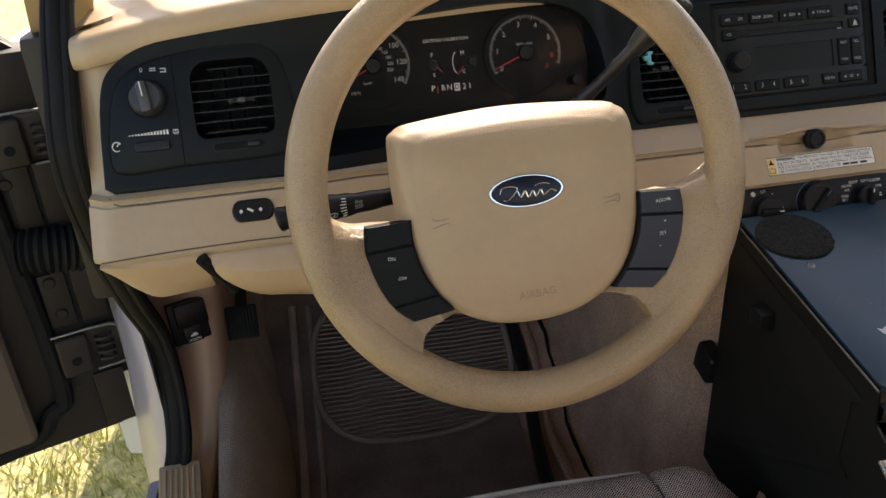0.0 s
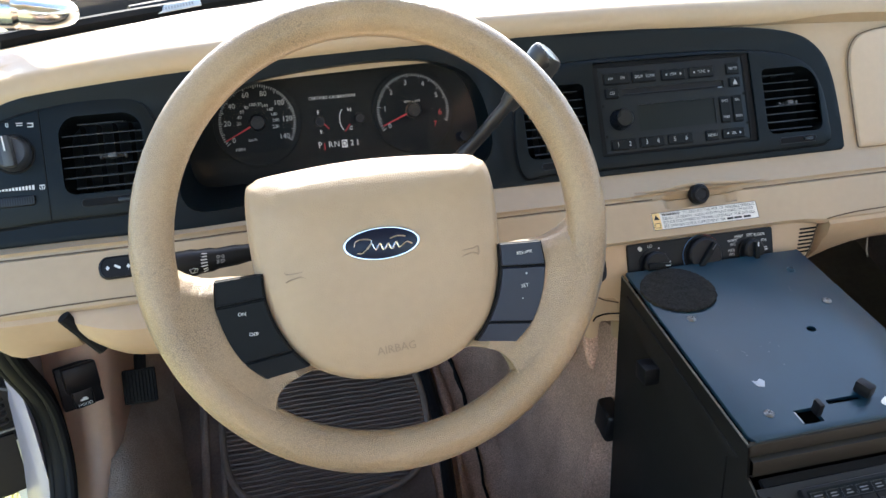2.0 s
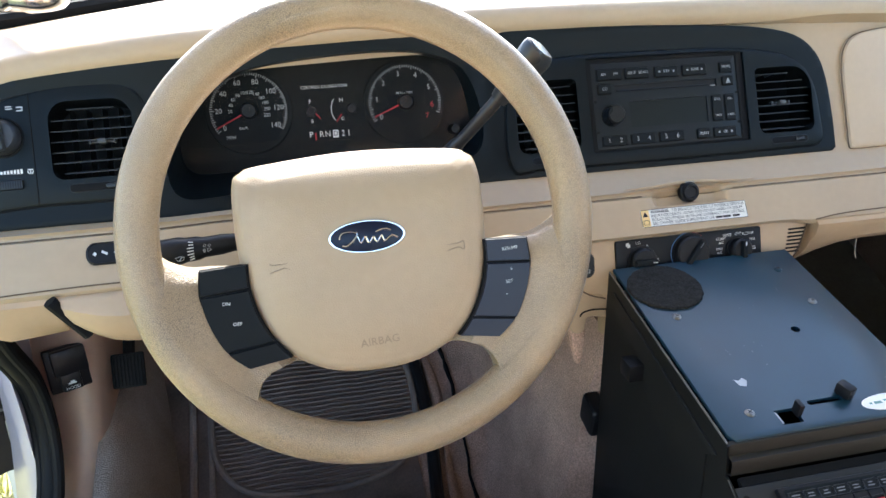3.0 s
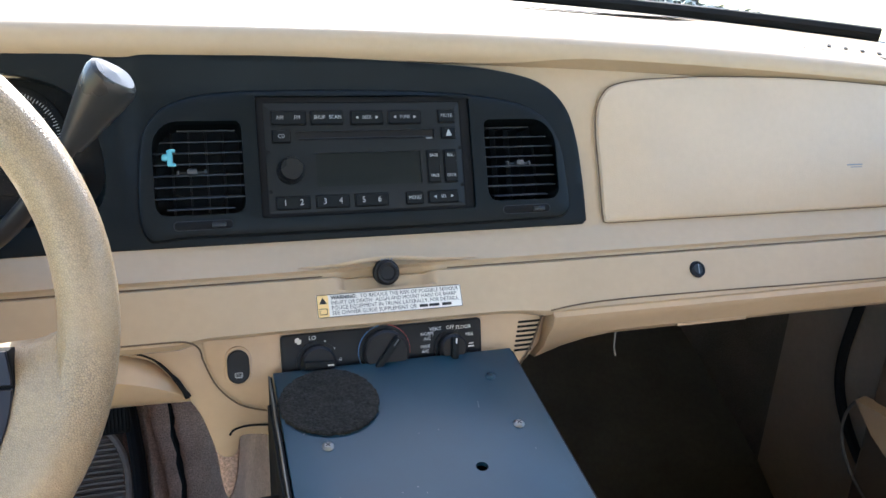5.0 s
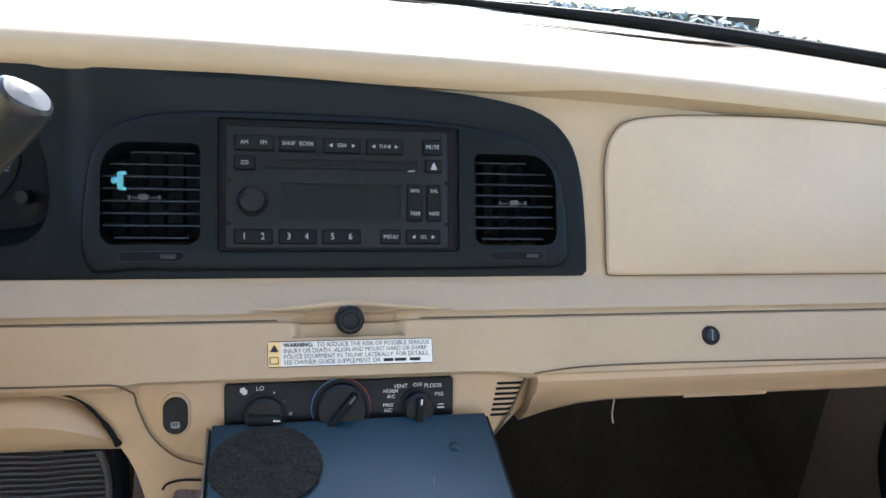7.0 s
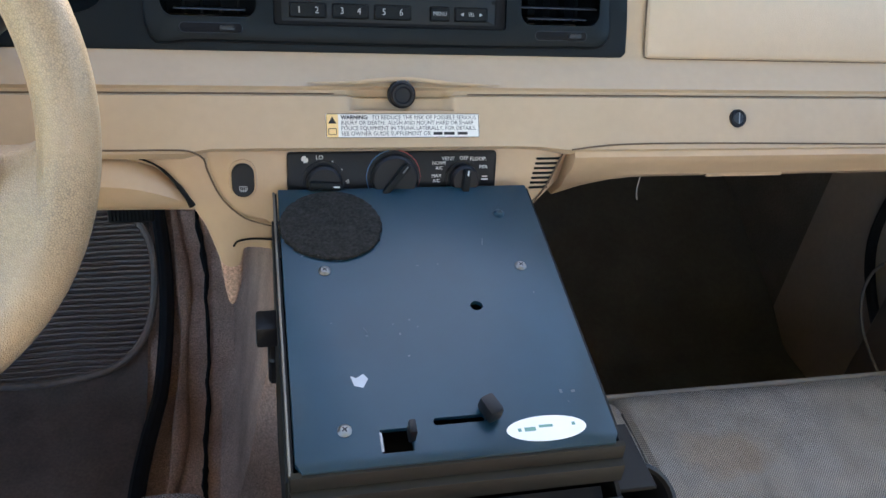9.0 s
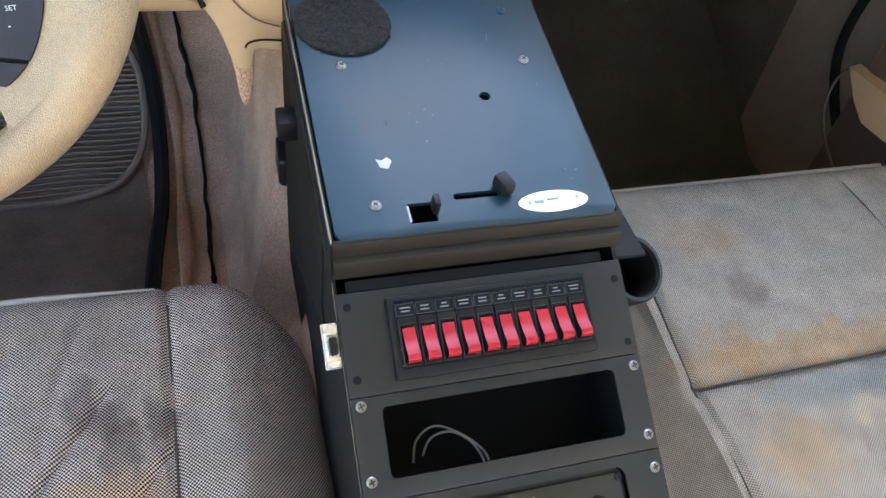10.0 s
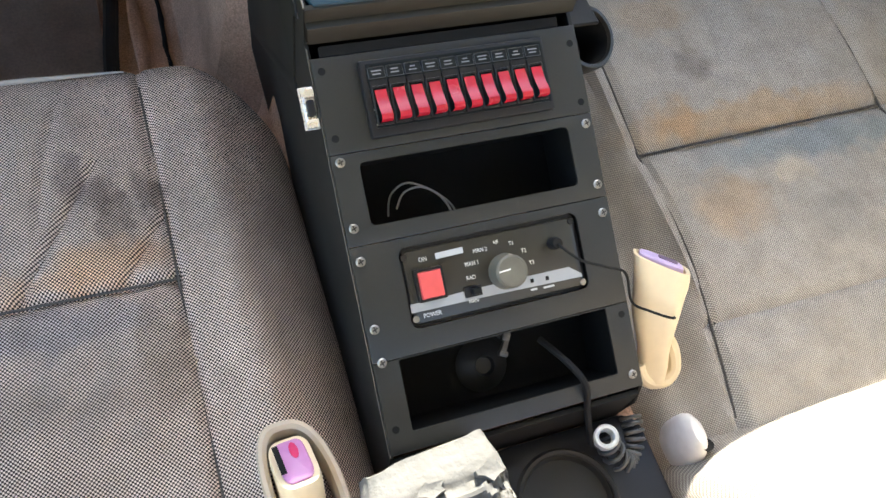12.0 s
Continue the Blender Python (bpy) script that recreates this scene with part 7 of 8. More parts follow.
for k in range(30):
    cx, cy = flake_rng.uniform(0.266, 0.347), flake_rng.uniform(0.05, 0.156)
    big = flake_rng.uniform(0.5, 1.25)
    loop = [(cx + big * flake_rng.uniform(0.004, 0.011) * math.cos(2 * math.pi * q / 11), cy + big * flake_rng.uniform(0.003, 0.008) * math.sin(2 * math.pi * q / 11)) for q in range(11)]
    lift = flake_rng.uniform(0.0005, 0.0045)
    part("peeling_patch", pillow(loop, [(1.0, 0.3185), (1.0, 0.3215 + lift), (0.97, 0.3222 + lift), (0.6, 0.3216 + lift), (0, 0.3210 + lift)], lambda a, b, d: Vector((a, b, d))), PEEL if k % 3 == 0 else FOAM, armrest)
part("arm_bracket", span(0.285, 0.330, -0.10, 0.12, 0.20, 0.262, 0.004), BLACK, armrest)

# ---- belt buckles ----
def buckle(name, base, tip, width, thick, face, label, bw=0.80, bt=0.66, flare=1.0, button_mat=BUCKLE, slant=0.0, pinch=0.0):
    ob = thing(name, base, label, "belt buckle", "seat belt buckles")
    base, tip = Vector(base), Vector(tip)
    d = (tip - base).normalized()
    m = axes(base, d, face)
    L = (tip - base).length
    secs = []
    for s, w, t in ((0.0, 0.80, 0.62), (0.25, 0.82, 0.75), (0.55, 1.0, 1.0), (0.93, 1.02, 1.05), (1.0, 0.97, 0.97)):
        secs.append([m @ Vector((a * w * width * (1 + (flare - 1) * s * s), b * t * thick, s * (L - slant * a * width))) for a, b in rrect(0, 0, 1, 1, 0.28, 4)])
    if pinch:
        secs = []
        for k in range(15):
            s = k / 14
            w = 1.02 - pinch * (1 - ramp01((s - 0.12) / 0.62)) + 0.025 * math.sin(15 * s)
            t = 1.05 - 0.9 * pinch * (1 - ramp01((s - 0.05) / 0.55))
            secs.append([m @ Vector((a * w * width * (1 + (flare - 1) * s * s) + 0.0012 * math.sin(9 * s), b * t * thick * (1 + 0.05 * math.sin(11 * s + 4 * a)), s * (L - slant * a * width))) for a, b in rrect(0, 0, 1, 1, 0.30, 5)])
        for e, drop in ((0.90, 0.0), (0.88, 0.004)):
            secs.append([m @ Vector((a * e * 1.02 * width * flare, b * e * thick, L - drop - slant * a * width)) for a, b in rrect(0, 0, 1, 1, 0.30, 5)])
    part("sleeve", loft(secs, ring=True), BELT_TAN, ob, "tan plastic buckle sleeve")
    button = part("release_button", pillow([(a * width * flare * bw, b * thick * bt) for a, b in rrect(0, 0, 1, 1, 0.25, 4)], [(1, L - 0.002), (1, L + 0.002), (0.9, L + 0.0032), (0, L + 0.0032)], lambda a, b, c: m @ Vector((a, b, c - slant * a / flare))), button_mat, ob, "sun-faded mauve release button")
    return ob, m, L


ob, m, L = buckle("belt_buckle", (0.545, 0.207, 0.226), (0.5560, 0.281, 0.314), 0.039, 0.024, (0.80, -0.60, 0.0), "tan belt buckle with sun-faded mauve button", 0.80, 0.68, 1.22, BUCKLE_PALE, 0.42, 0.34)
part("tongue_slot", plate(rrect(0.006, 0.0016, 0.017, 0.0075, 0.003, 3), [], lambda a, b, c: m @ Vector((a, b, L - 0.42 * a / 1.22 + c)), 0.0042, 0.001), plain("slot_mauve", (0.16, 0.11, 0.17), 0.6), ob, "shaded slot in the button")
part("belt_loop", tube(smooth_line([(0.562, 0.235, 0.258), (0.5685, 0.222, 0.247), (0.5685, 0.208, 0.234), (0.559, 0.2015, 0.2275), (0.545, 0.2025, 0.228), (0.535, 0.209, 0.234), (0.532, 0.218, 0.242)], 5), 0.0062, 10, flat=1.0), BELT_TAN, ob)
ob, m, L = buckle("belt_buckle", (0.2170, 0.163, 0.205), (0.2150, 0.206, 0.283), 0.032, 0.052, (1.0, 0.1, 0.0), "tan belt buckle with mauve and red button", 0.72, 0.80)
part("press_mark", pillow([(0.0025 + 0.0032 * math.cos(t), 0.008 + 0.0085 * math.sin(t)) for t in (2 * math.pi * q / 20 for q in range(20))], [(1, 0.002), (1, 0.0036), (0, 0.0040)], lambda a, b, c: m @ Vector((a, b, L + c))), plain("faded_red", (0.50, 0.015, 0.10), 0.4), ob, "oval red press mark")
part("tongue_slot", bars([(-0.0100, 0.002, 0.0045, 0.030)], lambda a, b, c: m @ Vector((a, b, L + 0.004 + c))), DEEP, ob)
part("buckle_shroud", loft([[Vector((0.220 + w * math.copysign(abs(math.cos(t)) ** 0.7, math.cos(t)) - 0.12 * h * math.sin(t), 0.178 + h * math.copysign(abs(math.sin(t)) ** 0.8, math.sin(t)), z)) for t in (math.pi * (-0.15 + 1.3 * q / 24) for q in range(25))] for w, h, z in ((0.028, 0.064, 0.235), (0.0300, 0.066, 0.268), (0.0285, 0.0645, 0.2725), (0.0255, 0.0610, 0.2735), (0.0225, 0.0575, 0.271), (0.0215, 0.056, 0.262), (0.0212, 0.055, 0.235))]), surface("shroud_tan", (0.40, 0.33, 0.25), 0.5, vary=0.1, vscale=40), ob, "tan moulded shroud round the buckle")
anchor = thing("belt_anchor", (0.555, 0.15, 0.22), "pale grey belt anchor cover beside the passenger seat", "belt anchor")
cap = []
for e, z, dx in ((1.0, 0.190, 0.0), (1.05, 0.205, 0.0), (1.02, 0.222, 0.0), (0.95, 0.234, -0.0006), (0.80, 0.2435, -0.0010), (0.55, 0.2495, -0.0012), (0.25, 0.2520, -0.0012), (0.0, 0.2525, -0.0012)):
    cap.append([(0.5555 + dx + 0.0130 * e * math.cos(t), 0.146 + 0.0225 * e * math.sin(t), z - 0.006 * math.cos(t) * e) for t in (2 * math.pi * q / 28 for q in range(28))])
part("cover", loft(cap, ring=True), surface("pale_grey_plastic", (0.55, 0.53, 0.51), 0.5, vary=0.15, vscale=60), anchor, "domed pale grey cover")
part("cover_slot", loft([[(0.5590 + 0.0085 * math.cos(t) * e, 0.1335 + 0.0055 * math.sin(t) * e, 0.2415 + h - 0.4 * 0.0085 * math.cos(t) * e) for t in (2 * math.pi * q / 16 for q in range(16))] for e, h in ((1.0, -0.004), (1.0, 0.0022), (0.0, 0.0020))], ring=True), DEEP, anchor)

# ---- driver's footwell ----
mat_ob = thing("floor_mat", (-0.08, 1.0, 0.0), "dirty brown-black ribbed rubber floor mat", "floor mat")


def ON_FLOOR(a, b, d):
    return Vector((a, b, max(floor_height(a, b), 0.0) + 0.008 + d))


xs = [-0.30 + 0.41 * i / 30 for i in range(31)]
ys = [0.62 + 0.68 * j / 44 for j in range(45)]
sheet = loft([[ON_FLOOR(x, y, 0.004 * noise.noise(Vector((x * 8, y * 6, 0)))) for x in xs] for y in ys])
bmesh.ops.solidify(sheet, geom=sheet.faces[:], thickness=0.004)
part("sheet", sheet, MAT, mat_ob)
part("mat_edge", tube([ON_FLOOR(x, y, 0.009) for x, y in smooth_line([(0.110, 0.64), (0.113, 0.815), (0.118, 0.90), (0.137, 1.09), (0.122, 1.235), (0.080, 1.38)], 8)], 0.011, 10), BLACK, mat_ob, "dark raised mat edge")
pad_c, pad_w, pad_h = (-0.052, 1.135), 0.172, 0.115
MAT_RIB = surface("worn_mat_ribs", (0.22, 0.168, 0.138), 0.8, vary=0.4, vscale=14, fine=0.2, spec=0.15)
rim_pts = []
for k in range(64):
    t = 2 * math.pi * k / 64
    rim_pts.append(ON_FLOOR(pad_c[0] + pad_w * math.copysign(abs(math.cos(t)) ** 0.62, math.cos(t)), pad_c[1] + pad_h * math.copysign(abs(math.sin(t)) ** 0.77, math.sin(t)), 0.008))
part("pad_rim", tube(rim_pts, 0.0055, 8, closed=True), MAT_RIB, mat_ob)
for x0, x1, r in ((-0.262, -0.250, 0.007), (-0.232, -0.222, 0.005)):
    part("mat_ridge", tube([ON_FLOOR(x0 + (x1 - x0) * j / 24, 0.64 + 0.60 * j / 24, 0.004) for j in range(25)], r, 8), MAT, mat_ob)
for k in range(34):
    y = pad_c[1] - pad_h + 2 * pad_h * (k + 0.5) / 34
    half = pad_w * max(0.0, 1 - abs((y - pad_c[1]) / pad_h) ** 2.6) ** (1 / 3.2) - 0.006
    if half > 0.02:
        part("rib", tube([ON_FLOOR(pad_c[0] + half * (2 * i / 8 - 1), y, 0.007) for i in range(9)], 0.0020, 6), MAT_RIB, mat_ob)
fold = [Vector((x + 0.004 * math.sin(23 * y), y, floor_height(x, y) + 0.006)) for x, y in smooth_line([(0.150, 0.66), (0.152, 0.85), (0.163, 1.05), (0.150, 1.20), (0.128, 1.36)], 6)]
solo("carpet_fold", tube(fold, [0.010 + 0.004 * math.sin(0.9 * i) for i in range(len(fold))], 10, flat=0.6), CARPET, "raised fold in the worn brown carpet", "carpet fold")
tear = [Vector((x + 0.004 * noise.noise(Vector((y * 30, 0, 0))), y, floor_height(x, y) + 0.003)) for x, y in smooth_line([(0.194, 0.66), (0.194, 0.82), (0.192, 0.92), (0.193, 1.12), (0.178, 1.25), (0.158, 1.38)], 10)]
solo("carpet_tear", tube(tear, [0.0025 + 0.0055 * abs(noise.noise(Vector((i * 0.37, 2.0, 0)))) for i in range(len(tear))], 6), DEEP, "dark open seam in the carpet", "carpet seam")

brake = thing("parking_brake_pedal", (-0.315, 1.05, 0.28), "ribbed black parking brake pedal under the dashboard", "pedal", "foot pedals")
part("pad", moved(rbox(0.046, 0.050, 0.010, 0.003), axes((-0.3125, 1.045, 0.283), (0, -0.90, 0.43))), RUBBER, brake)
mp = axes((-0.3125, 1.045, 0.283), (0, -0.90, 0.43))
for k in range(9):
    part("rib", moved(rbox(0.0022, 0.044, 0.003, 0.0006, 1), mp @ pose(-0.019 + 0.00475 * k, 0, 0.006)), RUBBER, brake)
part("pedal_arm", tube([(-0.312, 1.055, 0.29), (-0.312, 1.13, 0.36), (-0.312, 1.16, 0.48)], 0.009, 8), BLACK, brake)
gas = thing("accelerator_pedal", (0.10, 1.17, 0.21), "ribbed black accelerator pedal over the carpet", "pedal", "foot pedals")
gas_m = axes((0.098, 1.165, 0.255), (0, -0.95, 0.30))
part("pad", moved(rbox(0.062, 0.096, 0.012, 0.005, 3), gas_m), RUBBER, gas)
for k in range(11):
    part("rib", moved(rbox(0.0028, 0.088, 0.003, 0.0008, 1), gas_m @ pose(-0.0255 + 0.0051 * k, 0, 0.0068)), RUBBER, gas)
part("pedal_arm", tube([(0.098, 1.172, 0.27), (0.100, 1.25, 0.36), (0.102, 1.30, 0.48), (0.102, 1.56, 0.50)], 0.008, 8), BLACK, gas)
# ---- left kick panel, hood release, sill, open door ----
kick = loft([[(*p, z) for p in smooth_line([(-0.440, y + 0.022), (-0.410, y + 0.006), (x - 0.022, y - 0.009), (x - 0.004, y - 0.004), (x + 0.006, y + 0.014), (x + 0.011, y + 0.06), (x + 0.012, y + 0.25)], 4)] for x, y, z in smooth_line([(-0.318, 1.05, 0.56), (-0.330, 1.03, 0.453), (-0.340, 1.015, 0.373), (-0.346, 1.00, 0.308), (-0.351, 0.985, 0.24), (-0.358, 0.955, 0.190), (-0.368, 0.92, 0.155), (-0.378, 0.88, 0.128), (-0.384, 0.84, 0.112)], 4)])
bmesh.ops.solidify(kick, geom=kick.faces[:], thickness=-0.006)
# Tan is lightened past the dash plastic to stand in for bounce light.
solo("trim_kick_panel", kick, surface("bounce_lightened_kick_tan", (0.78, 0.56, 0.41), 0.5, vary=0.1, vscale=10, fine=0.06, bump=0.2, bscale=900, dist=0.0005), "tan footwell kick panel, lightened in place of bounce light", "kick panel", kind="structure")
release = thing("hood_release", (-0.375, 1.01, 0.30), "black hood release lever on the kick panel", "hood release")
mr = axes((-0.377, 0.992, 0.322), (0.40, -0.88, 0.20), (1, 0.45, 0)) @ Matrix.Diagonal((0.84, 0.88, 0.9, 1))
part("housing", moved(rbox(0.062, 0.070, 0.016, 0.004, 2, (0, 0.008, 0)), mr), BLACK, release)
part("handle", moved(merged(rbox(0.052, 0.040, 0.016, 0.004, 2, (0.004, 0.022, 0.013)), rbox(0.030, 0.03, 0.012, 0.003, 2, (0.0, -0.010, 0.011))), mr), surface("hood_lever_black", (0.007, 0.007, 0.008), 0.3, spec=0.25), release)
part("lettering", words([("HOOD", 0.0, -0.0200, 0.0050)], lambda u, v, d: mr @ Vector((u, v, 0.0175)), 0.0), WHITE_INK, release)
part("hood_symbol", bars([(0.0, -0.0125, 0.012, 0.0028), (0.001, -0.0102, 0.0065, 0.0024)], lambda u, v, d: mr @ Vector((u, v, 0.0175))), WHITE_INK, release)
jamb = loft([[(-0.426, 0.935 + b, z), (-0.440, 0.945 + b, z), (-0.452, 0.965 + b, z), (-0.480 - w, 1.03 + b, z), (-0.500 - w, 1.10, z), (-0.500 - w, 1.24, z), (-0.426, 1.24, z)] for z, w, b in ((-0.12, 0.010, -0.06), (0.10, 0.010, -0.03), (0.20, 0.006, 0.0), (0.30, 0.002, 0.0), (0.40, -0.02, -0.01), (0.50, -0.04, -0.04))], ring=True)
solo("trim_jamb", jamb, PAINT_JAMB, "pale door jamb with sky lavender in its paint", "door jamb", kind="structure")
solo("trim_sill", span(-0.470, -0.398, -0.42, 0.93, -0.10, 0.112, 0.012), PAINT_JAMB, "pale door sill with sky lavender in its paint", "door sill", kind="structure")
solo("trim_hinge_pillar", span(-0.480, -0.428, 0.95, 1.24, 0.40, 0.74, 0.012), DOOR_METAL, "hinge pillar behind the door seal, painted dark for shade", "hinge pillar", kind="structure")
SEAL_LINE = smooth_line([(-0.405, 1.02, 0.88), (-0.410, 0.905, 0.783), (-0.411, 0.842, 0.710), (-0.413, 0.805, 0.635), (-0.415, 0.84, 0.529), (-0.413, 0.895, 0.425), (-0.410, 0.950, 0.335), (-0.408, 0.950, 0.245), (-0.409, 0.908, 0.180), (-0.424, 0.865, 0.142), (-0.440, 0.78, 0.118), (-0.455, 0.3, 0.11), (-0.455, -0.3, 0.11)], 6)
seal_ob = solo("trim_weatherstrip", tube(SEAL_LINE, 0.0150, 12), RUBBER, "black rubber door seal round the opening", "weatherstrip", kind="structure")
part("seal_lip", tube([p + Vector((0.011, -0.012, 0.002)) for p in SEAL_LINE], 0.0072, 10), RUBBER, seal_ob)
part("seal_flange", tube([p + Vector((-0.012, -0.006, 0.0)) for p in SEAL_LINE], 0.0062, 10), RUBBER, seal_ob)
scuff = thing("sill_scuff_plate", (-0.40, 0.78, 0.15), "tan ribbed plastic scuff plate on the sill", "scuff plate")
ms = pose(-0.394, 0.760, 0.168, 0, 4, 7)
part("plate", moved(rbox(0.054, 0.25, 0.022, 0.004), ms @ pose(0, 0, -0.008)), TAN_PLASTIC, scuff)
for k in range(6):
    part("rib", moved(rbox(0.0035, 0.225, 0.003, 0.001, 1), ms @ pose(-0.018 + 0.0072 * k, 0, 0.004)), TAN_PLASTIC, scuff)
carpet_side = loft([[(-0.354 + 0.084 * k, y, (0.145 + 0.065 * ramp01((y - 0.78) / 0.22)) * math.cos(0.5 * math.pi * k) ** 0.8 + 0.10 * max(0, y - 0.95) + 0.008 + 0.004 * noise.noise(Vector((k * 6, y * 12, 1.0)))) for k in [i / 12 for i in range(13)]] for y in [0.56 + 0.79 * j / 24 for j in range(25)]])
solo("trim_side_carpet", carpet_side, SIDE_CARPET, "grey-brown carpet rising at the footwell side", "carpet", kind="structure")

# Hinge and door trim colours are darkened for the shade they stand in.
HINGE = surface("shade_dark_hinge_steel", (0.036, 0.029, 0.023), 0.45, metal=0.3, vary=0.35, vscale=40)
DOOR_TRIM = surface("shade_brown_door_vinyl", (0.115, 0.083, 0.058), 0.55, vary=0.15, vscale=12, bump=0.2, bscale=1200, dist=0.0003)
DOOR_M = pose(-0.520, 1.150, 0.0, 0, 0, -70)
door = thing("open_front_door", DOOR_M @ Vector((0, -0.5, -0.05)), "open front door with tan trim and shade-dark inner edge", "car door")


def in_door(bm):
    return moved(bm, DOOR_M)


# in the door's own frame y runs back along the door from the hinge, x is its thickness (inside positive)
part("door_shell", in_door(merged(span(-0.075, 0.045, -1.08, -0.015, 0.09, 0.66, 0.02), span(-0.02, 0.050, -0.10, -0.012, 0.62, 0.70, 0.01))), DOOR_METAL, door, "door shell with its shade put in dark brown paint")
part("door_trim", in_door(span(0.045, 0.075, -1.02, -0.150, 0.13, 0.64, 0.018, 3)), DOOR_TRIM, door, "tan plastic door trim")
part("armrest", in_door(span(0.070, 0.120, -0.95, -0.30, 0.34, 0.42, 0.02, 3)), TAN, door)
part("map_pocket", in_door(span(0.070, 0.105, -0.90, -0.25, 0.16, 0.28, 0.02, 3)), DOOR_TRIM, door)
seal = smooth_line([(0.050, -0.115, 0.66), (0.050, -0.105, 0.45), (0.050, -0.100, 0.20), (0.050, -0.125, 0.16), (0.050, -0.20, 0.115), (0.050, -0.6, 0.110), (0.050, -1.0, 0.11)], 6)
part("door_seal", in_door(tube(seal, 0.013, 10)), RUBBER, door, "black rubber door seal")
# Plates and the strip behind them carry the shade as dark paint.
PLATE = surface("shade_dark_body_paint", (0.026, 0.020, 0.0155), 0.5, vary=0.3, vscale=25, fine=0.15, spec=0.3)
part("hinge_channel", in_door(span(0.0455, 0.0475, -0.094, -0.004, 0.19, 0.63, 0.0005)), plain("channel_shade_paint", (0.012, 0.010, 0.009), 0.7), door, "dark strip painting the shade behind the hinges")
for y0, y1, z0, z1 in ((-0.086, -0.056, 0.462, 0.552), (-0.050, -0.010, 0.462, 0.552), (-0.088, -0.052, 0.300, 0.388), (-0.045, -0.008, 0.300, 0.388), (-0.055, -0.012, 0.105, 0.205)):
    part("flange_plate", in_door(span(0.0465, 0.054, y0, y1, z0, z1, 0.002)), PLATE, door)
for y, z in ((-0.074, 0.375), (-0.070, 0.322), (-0.088, 0.530)):
    part("plug", in_door(lathe([(0, 0.003), (0.007, 0.003), (0.009, 0.0)], 16, pose(0.054, y, z, 0, 90, 0))), PLATE, door)
for z, k in ((0.590, 1), (0.258, -1)):
    hinge = part("hinge", in_door(merged(span(0.050, 0.074, -0.092, -0.048, z - 0.036, z + 0.030, 0.008, 3), span(0.050, 0.060, -0.055, -0.004, z - 0.028, z + 0.032, 0.003))), HINGE, door, "steel door hinge, coloured dark for shade")
    part("hinge_hole", in_door(lathe([(0, 0.0006), (0.007, 0.0006), (0.007, 0.0)], 16, pose(0.0742, -0.070, z - 0.010, 0, 90, 0))), DEEP, hinge)
    part("hinge_edge", in_door(tube([(0.070, -0.095, z + 0.037), (0.072, -0.045, z + 0.038), (0.072, -0.014, z + 0.036), (0.072, -0.004, z + 0.030)], 0.0022, 8)), STEEL, hinge, "bright worn hinge edge")
    part("hinge_edge", in_door(tube([(0.072, -0.045, z - 0.034), (0.072, -0.006, z - 0.034), (0.072, 0.000, z - 0.028), (0.072, 0.000, z + 0.026 * (k < 0) - 0.01)], 0.0022, 8)), STEEL, hinge)
    for q in range(4):
        ring = [(0.064 + 0.008 * math.cos(t), -0.026 + 0.011 * math.sin(t), z - 0.022 + 0.012 * q) for t in (2 * math.pi * i / 18 for i in range(18))]
        part("spring_coil", in_door(tube(ring, 0.0026, 6, closed=True)), HINGE, hinge)
boot = smooth_line([(0.052, -0.098, 0.432), (0.062, -0.060, 0.428), (0.062, -0.020, 0.420), (0.054, 0.020, 0.412)], 9)
part("wire_boot", in_door(tube(boot, [0.031 + 0.004 * (k % 2) for k in range(len(boot))], 16)), RUBBER, door, "ribbed black wiring boot")
part("window_frame", in_door(tube(smooth_line([(0.0, -0.03, 0.68), (0.0, -0.22, 0.86), (0.0, -0.50, 1.08), (0.0, -0.62, 1.15), (0.0, -1.02, 1.16), (0.0, -1.05, 0.68)], 5), 0.017, 8)), BLACK, door, "black window frame")
mirror_sail = in_door(loft([[(x, y, z) for y, z in ((-0.02, 0.66), (-0.24, 0.66), (-0.20, 0.84), (-0.03, 0.70))] for x in (0.0, 0.03)], ring=True))
part("mirror_sail", mirror_sail, BLACK, door, "black triangular mirror cover")

# ---- spotlight handle at the windshield pillar ----
spot = thing("spotlight_handle", (-0.335, 0.86, 0.82), "chrome spotlight handle with black grip by the pillar", "spotlight handle")
part("grip", tube(smooth_line([(-0.44, 0.79, 0.835), (-0.38, 0.80, 0.832), (-0.335, 0.805, 0.830)], 5), [0.014] * 8 + [0.016] * 3, 14), BLACK, spot, "black ribbed grip")
part("elbow", tube(smooth_line([(-0.338, 0.805, 0.830), (-0.315, 0.805, 0.829), (-0.290, 0.805, 0.827), (-0.268, 0.808, 0.823), (-0.256, 0.825, 0.822), (-0.270, 0.850, 0.818), (-0.30, 0.90, 0.812)], 5), [0.012] * 6 + [0.0155] * 4 + [0.012] * 21, 14), CHROME, spot, "polished chrome elbow")
part("shaft", tube([(-0.29, 0.888, 0.813), (-0.36, 1.02, 0.800)], 0.010, 12), CHROME, spot)

# ---- passenger footwell ----
xs = [0.605 + 0.535 * i / 24 for i in range(25)]
ys = [0.60 + 0.985 * j / 46 for j in range(47)]
pmat = loft([[Vector((x, y, floor_height(x, y) + 0.012)) for x in xs] for y in ys])
bmesh.ops.solidify(pmat, geom=pmat.faces[:], thickness=0.004)
solo("floor_mat", pmat, surface("black_floor_mat", (0.135, 0.125, 0.10), 0.85, vary=0.4, vscale=12, fine=0.2), "black rubber floor mat in the passenger footwell", "floor mat")

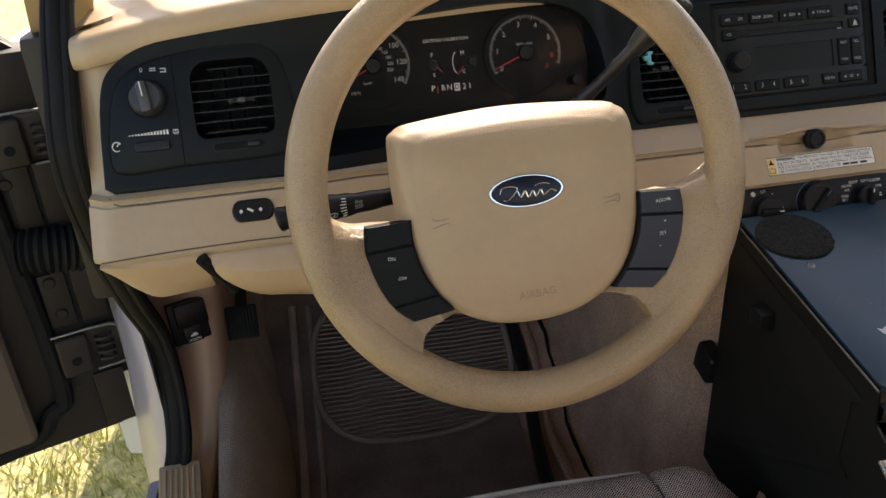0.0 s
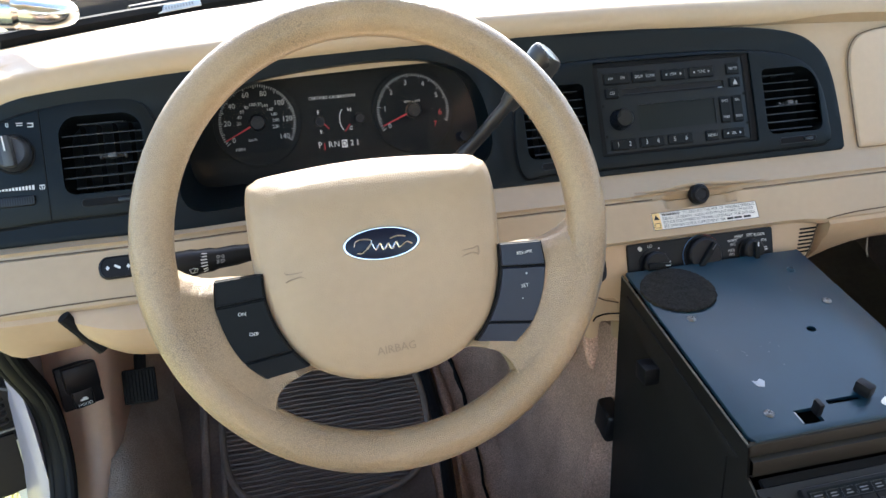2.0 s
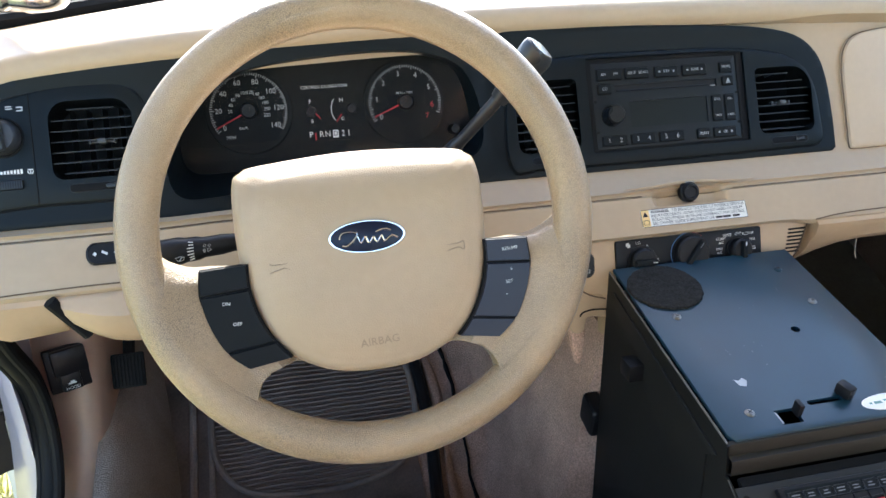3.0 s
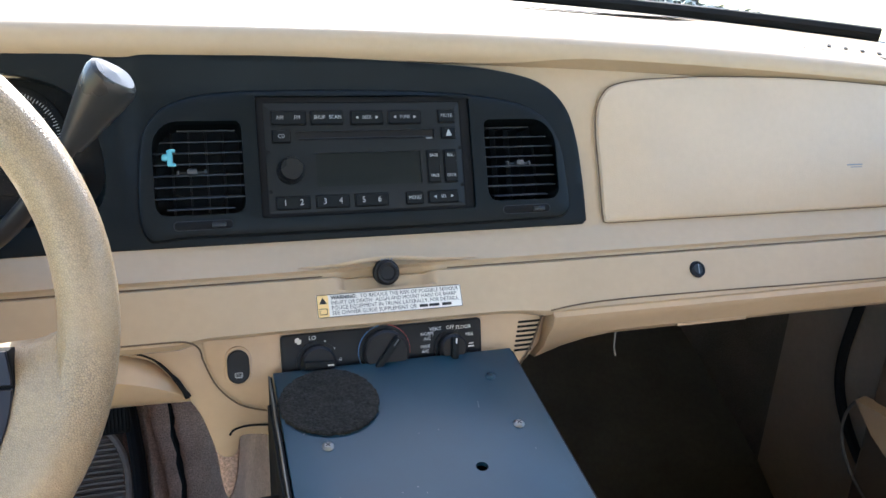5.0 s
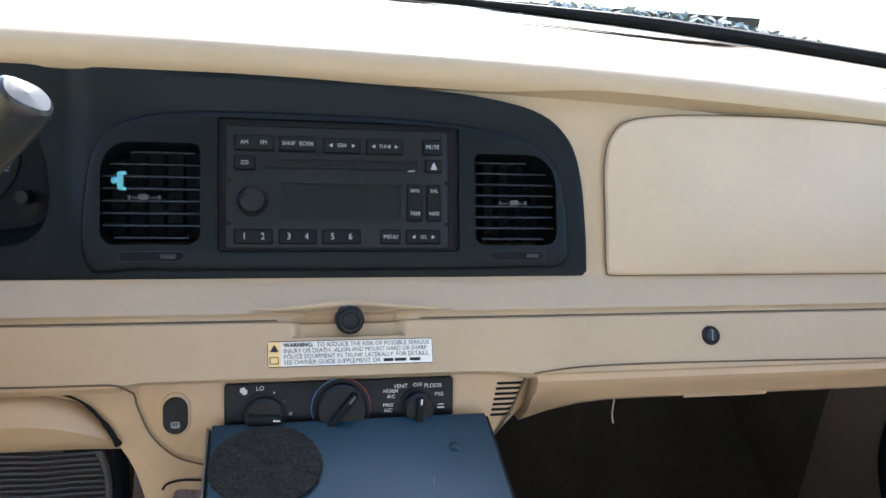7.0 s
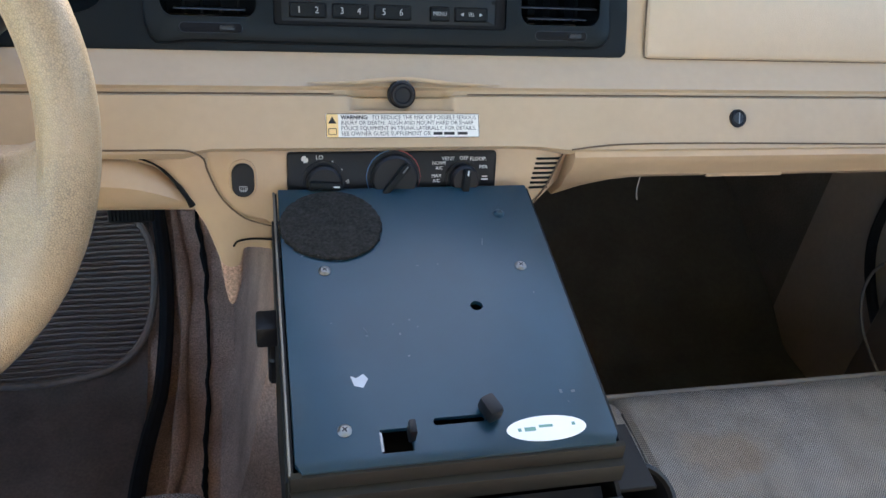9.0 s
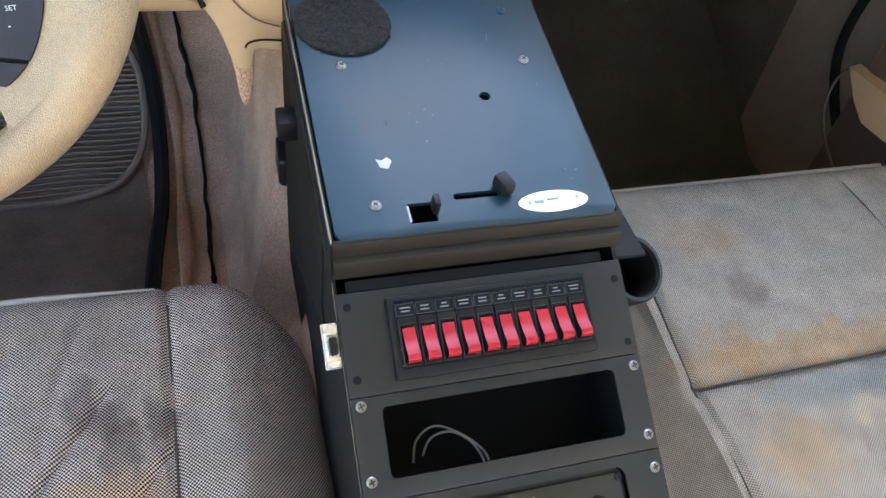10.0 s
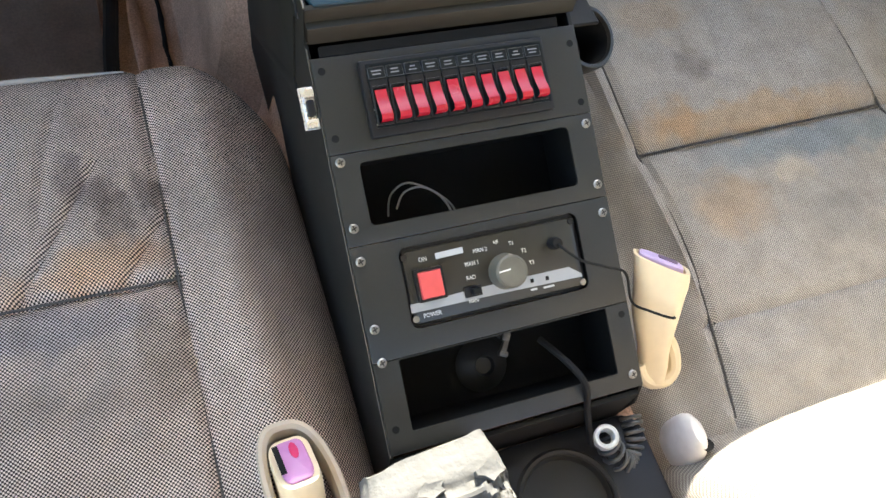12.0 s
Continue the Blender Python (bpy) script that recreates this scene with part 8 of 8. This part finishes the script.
SIDE_LINE = [tuple(p) for p in smooth_line([(0.98, 1.52), (1.02, 1.47), (1.075, 1.37), (1.110, 1.25), (1.128, 1.14), (1.140, 1.06), (1.148, 0.97), (1.150, 0.90), (1.155, 0.55)], 5)]
# The front part is coloured dark in place of the panel's soft shading.
for name, bit, mat, text, kind_word in (("trim_side_carpet", SIDE_LINE[:26], surface("side_shade_carpet", (0.22, 0.195, 0.158), 0.98, vary=0.5, vscale=9, fine=0.4, fscale=380, bump=0.8, bscale=420, dist=0.002, spec=0.1), "side of the passenger footwell, its shade put in dark carpet", "carpet"), ("trim_kick_panel", SIDE_LINE[25:], surface("tan_kick_plastic", (0.47, 0.385, 0.295), 0.6, vary=0.2, vscale=8, fine=0.1, bump=0.2, bscale=900, dist=0.0005, spec=0.3), "tan plastic kick panel of the passenger footwell", "kick panel")):
    side_r = loft([[(x, y, z) for x, y in bit] for z in (0.0, 0.1, 0.2, 0.4, 0.62)])
    bmesh.ops.solidify(side_r, geom=side_r.faces[:], thickness=0.01)
    solo(name, side_r, mat, text, kind_word, kind="structure")
solo("trim_weatherstrip", tube(smooth_line([(1.13, 0.90, 0.52), (1.135, 0.93, 0.40), (1.14, 0.935, 0.28), (1.14, 0.87, 0.19), (1.14, 0.77, 0.13), (1.14, 0.6, 0.09)], 6), 0.0075, 10), RUBBER, "black rubber seal of the passenger door", "weatherstrip", kind="structure")
pdoor = thing("closed_front_door", (1.15, 0.5, 0.05), "closed passenger door with tan lower trim", "car door")
part("door_trim", span(1.115, 1.150, -0.30, 0.86, 0.04, 0.66, 0.02, 3), DOOR_TRIM, pdoor)
part("map_pocket", loft([[(x, y, z) for y, z in ((0.70, 0.08), (0.70, 0.22), (0.66, 0.26), (0.20, 0.30), (0.20, 0.08))] for x in (1.085, 1.118)], ring=True), DOOR_TRIM, pdoor, "tan moulded door pocket")
part("pull_handle", loft([[(x, y, z) for y, z in q] for x, q in ((1.118, ((0.868, 0.300), (0.70, 0.322), (0.66, 0.318), (0.66, 0.26), (0.80, 0.245), (0.83, 0.262))), (1.094, ((0.862, 0.300), (0.70, 0.316), (0.66, 0.312), (0.66, 0.266), (0.795, 0.252), (0.825, 0.268))))], ring=True), TAN_PLASTIC, pdoor, "tan angular armrest end")
part("pocket_piping", tube(smooth_line([(1.112, 0.868, 0.298), (1.112, 0.884, 0.270), (1.112, 0.886, 0.232), (1.112, 0.868, 0.196), (1.112, 0.83, 0.165), (1.112, 0.76, 0.135)], 6), 0.0022, 8), surface("grey_piping", (0.16, 0.15, 0.14), 0.5), pdoor, "thin grey piping round the door pocket")
solo("hanging_wire", tube(smooth_line([(0.652, 0.80, 0.508), (0.653, 0.79, 0.490), (0.651, 0.785, 0.472), (0.653, 0.783, 0.462)], 4), 0.0009, 6), surface("beige_wire", (0.34, 0.30, 0.25), 0.5), "short beige wire hanging under the glovebox", "wire")
solo("red_wire", tube(smooth_line([(0.520, 0.76, 0.478), (0.523, 0.765, 0.455), (0.521, 0.77, 0.43)], 4), 0.003, 6), plain("red_wire_plastic", (0.5, 0.02, 0.02), 0.4), "red wire between the console and the dashboard", "wire")

# ---- cup tray behind the console ----
tray = thing("cup_tray", (0.44, 0.10, 0.20), "black plastic cup tray on the tunnel behind the console", "cup holder")
part("tray", plate(rrect(0.445, 0.085, 0.150, 0.200, 0.02, 5), [[(0.428 + 0.041 * math.cos(t), 0.126 + 0.043 * math.sin(t)) for t in (2 * math.pi * k / 32 for k in range(32))]], lambda a, b, d: Vector((a, b, d)), 0.224, 0.19, 0.004), BLACK, tray)
part("cup_well", lathe([(0.041, 0.0), (0.0435, 0.002), (0.046, 0.0), (0.043, -0.002), (0.040, -0.002), (0.038, -0.0085), (0.031, -0.0095), (0, -0.0095)], 40, pose(0.428, 0.126, 0.2245)), surface("cup_well_brown", (0.009, 0.008, 0.006), 0.7, vary=0.4, vscale=60), tray)
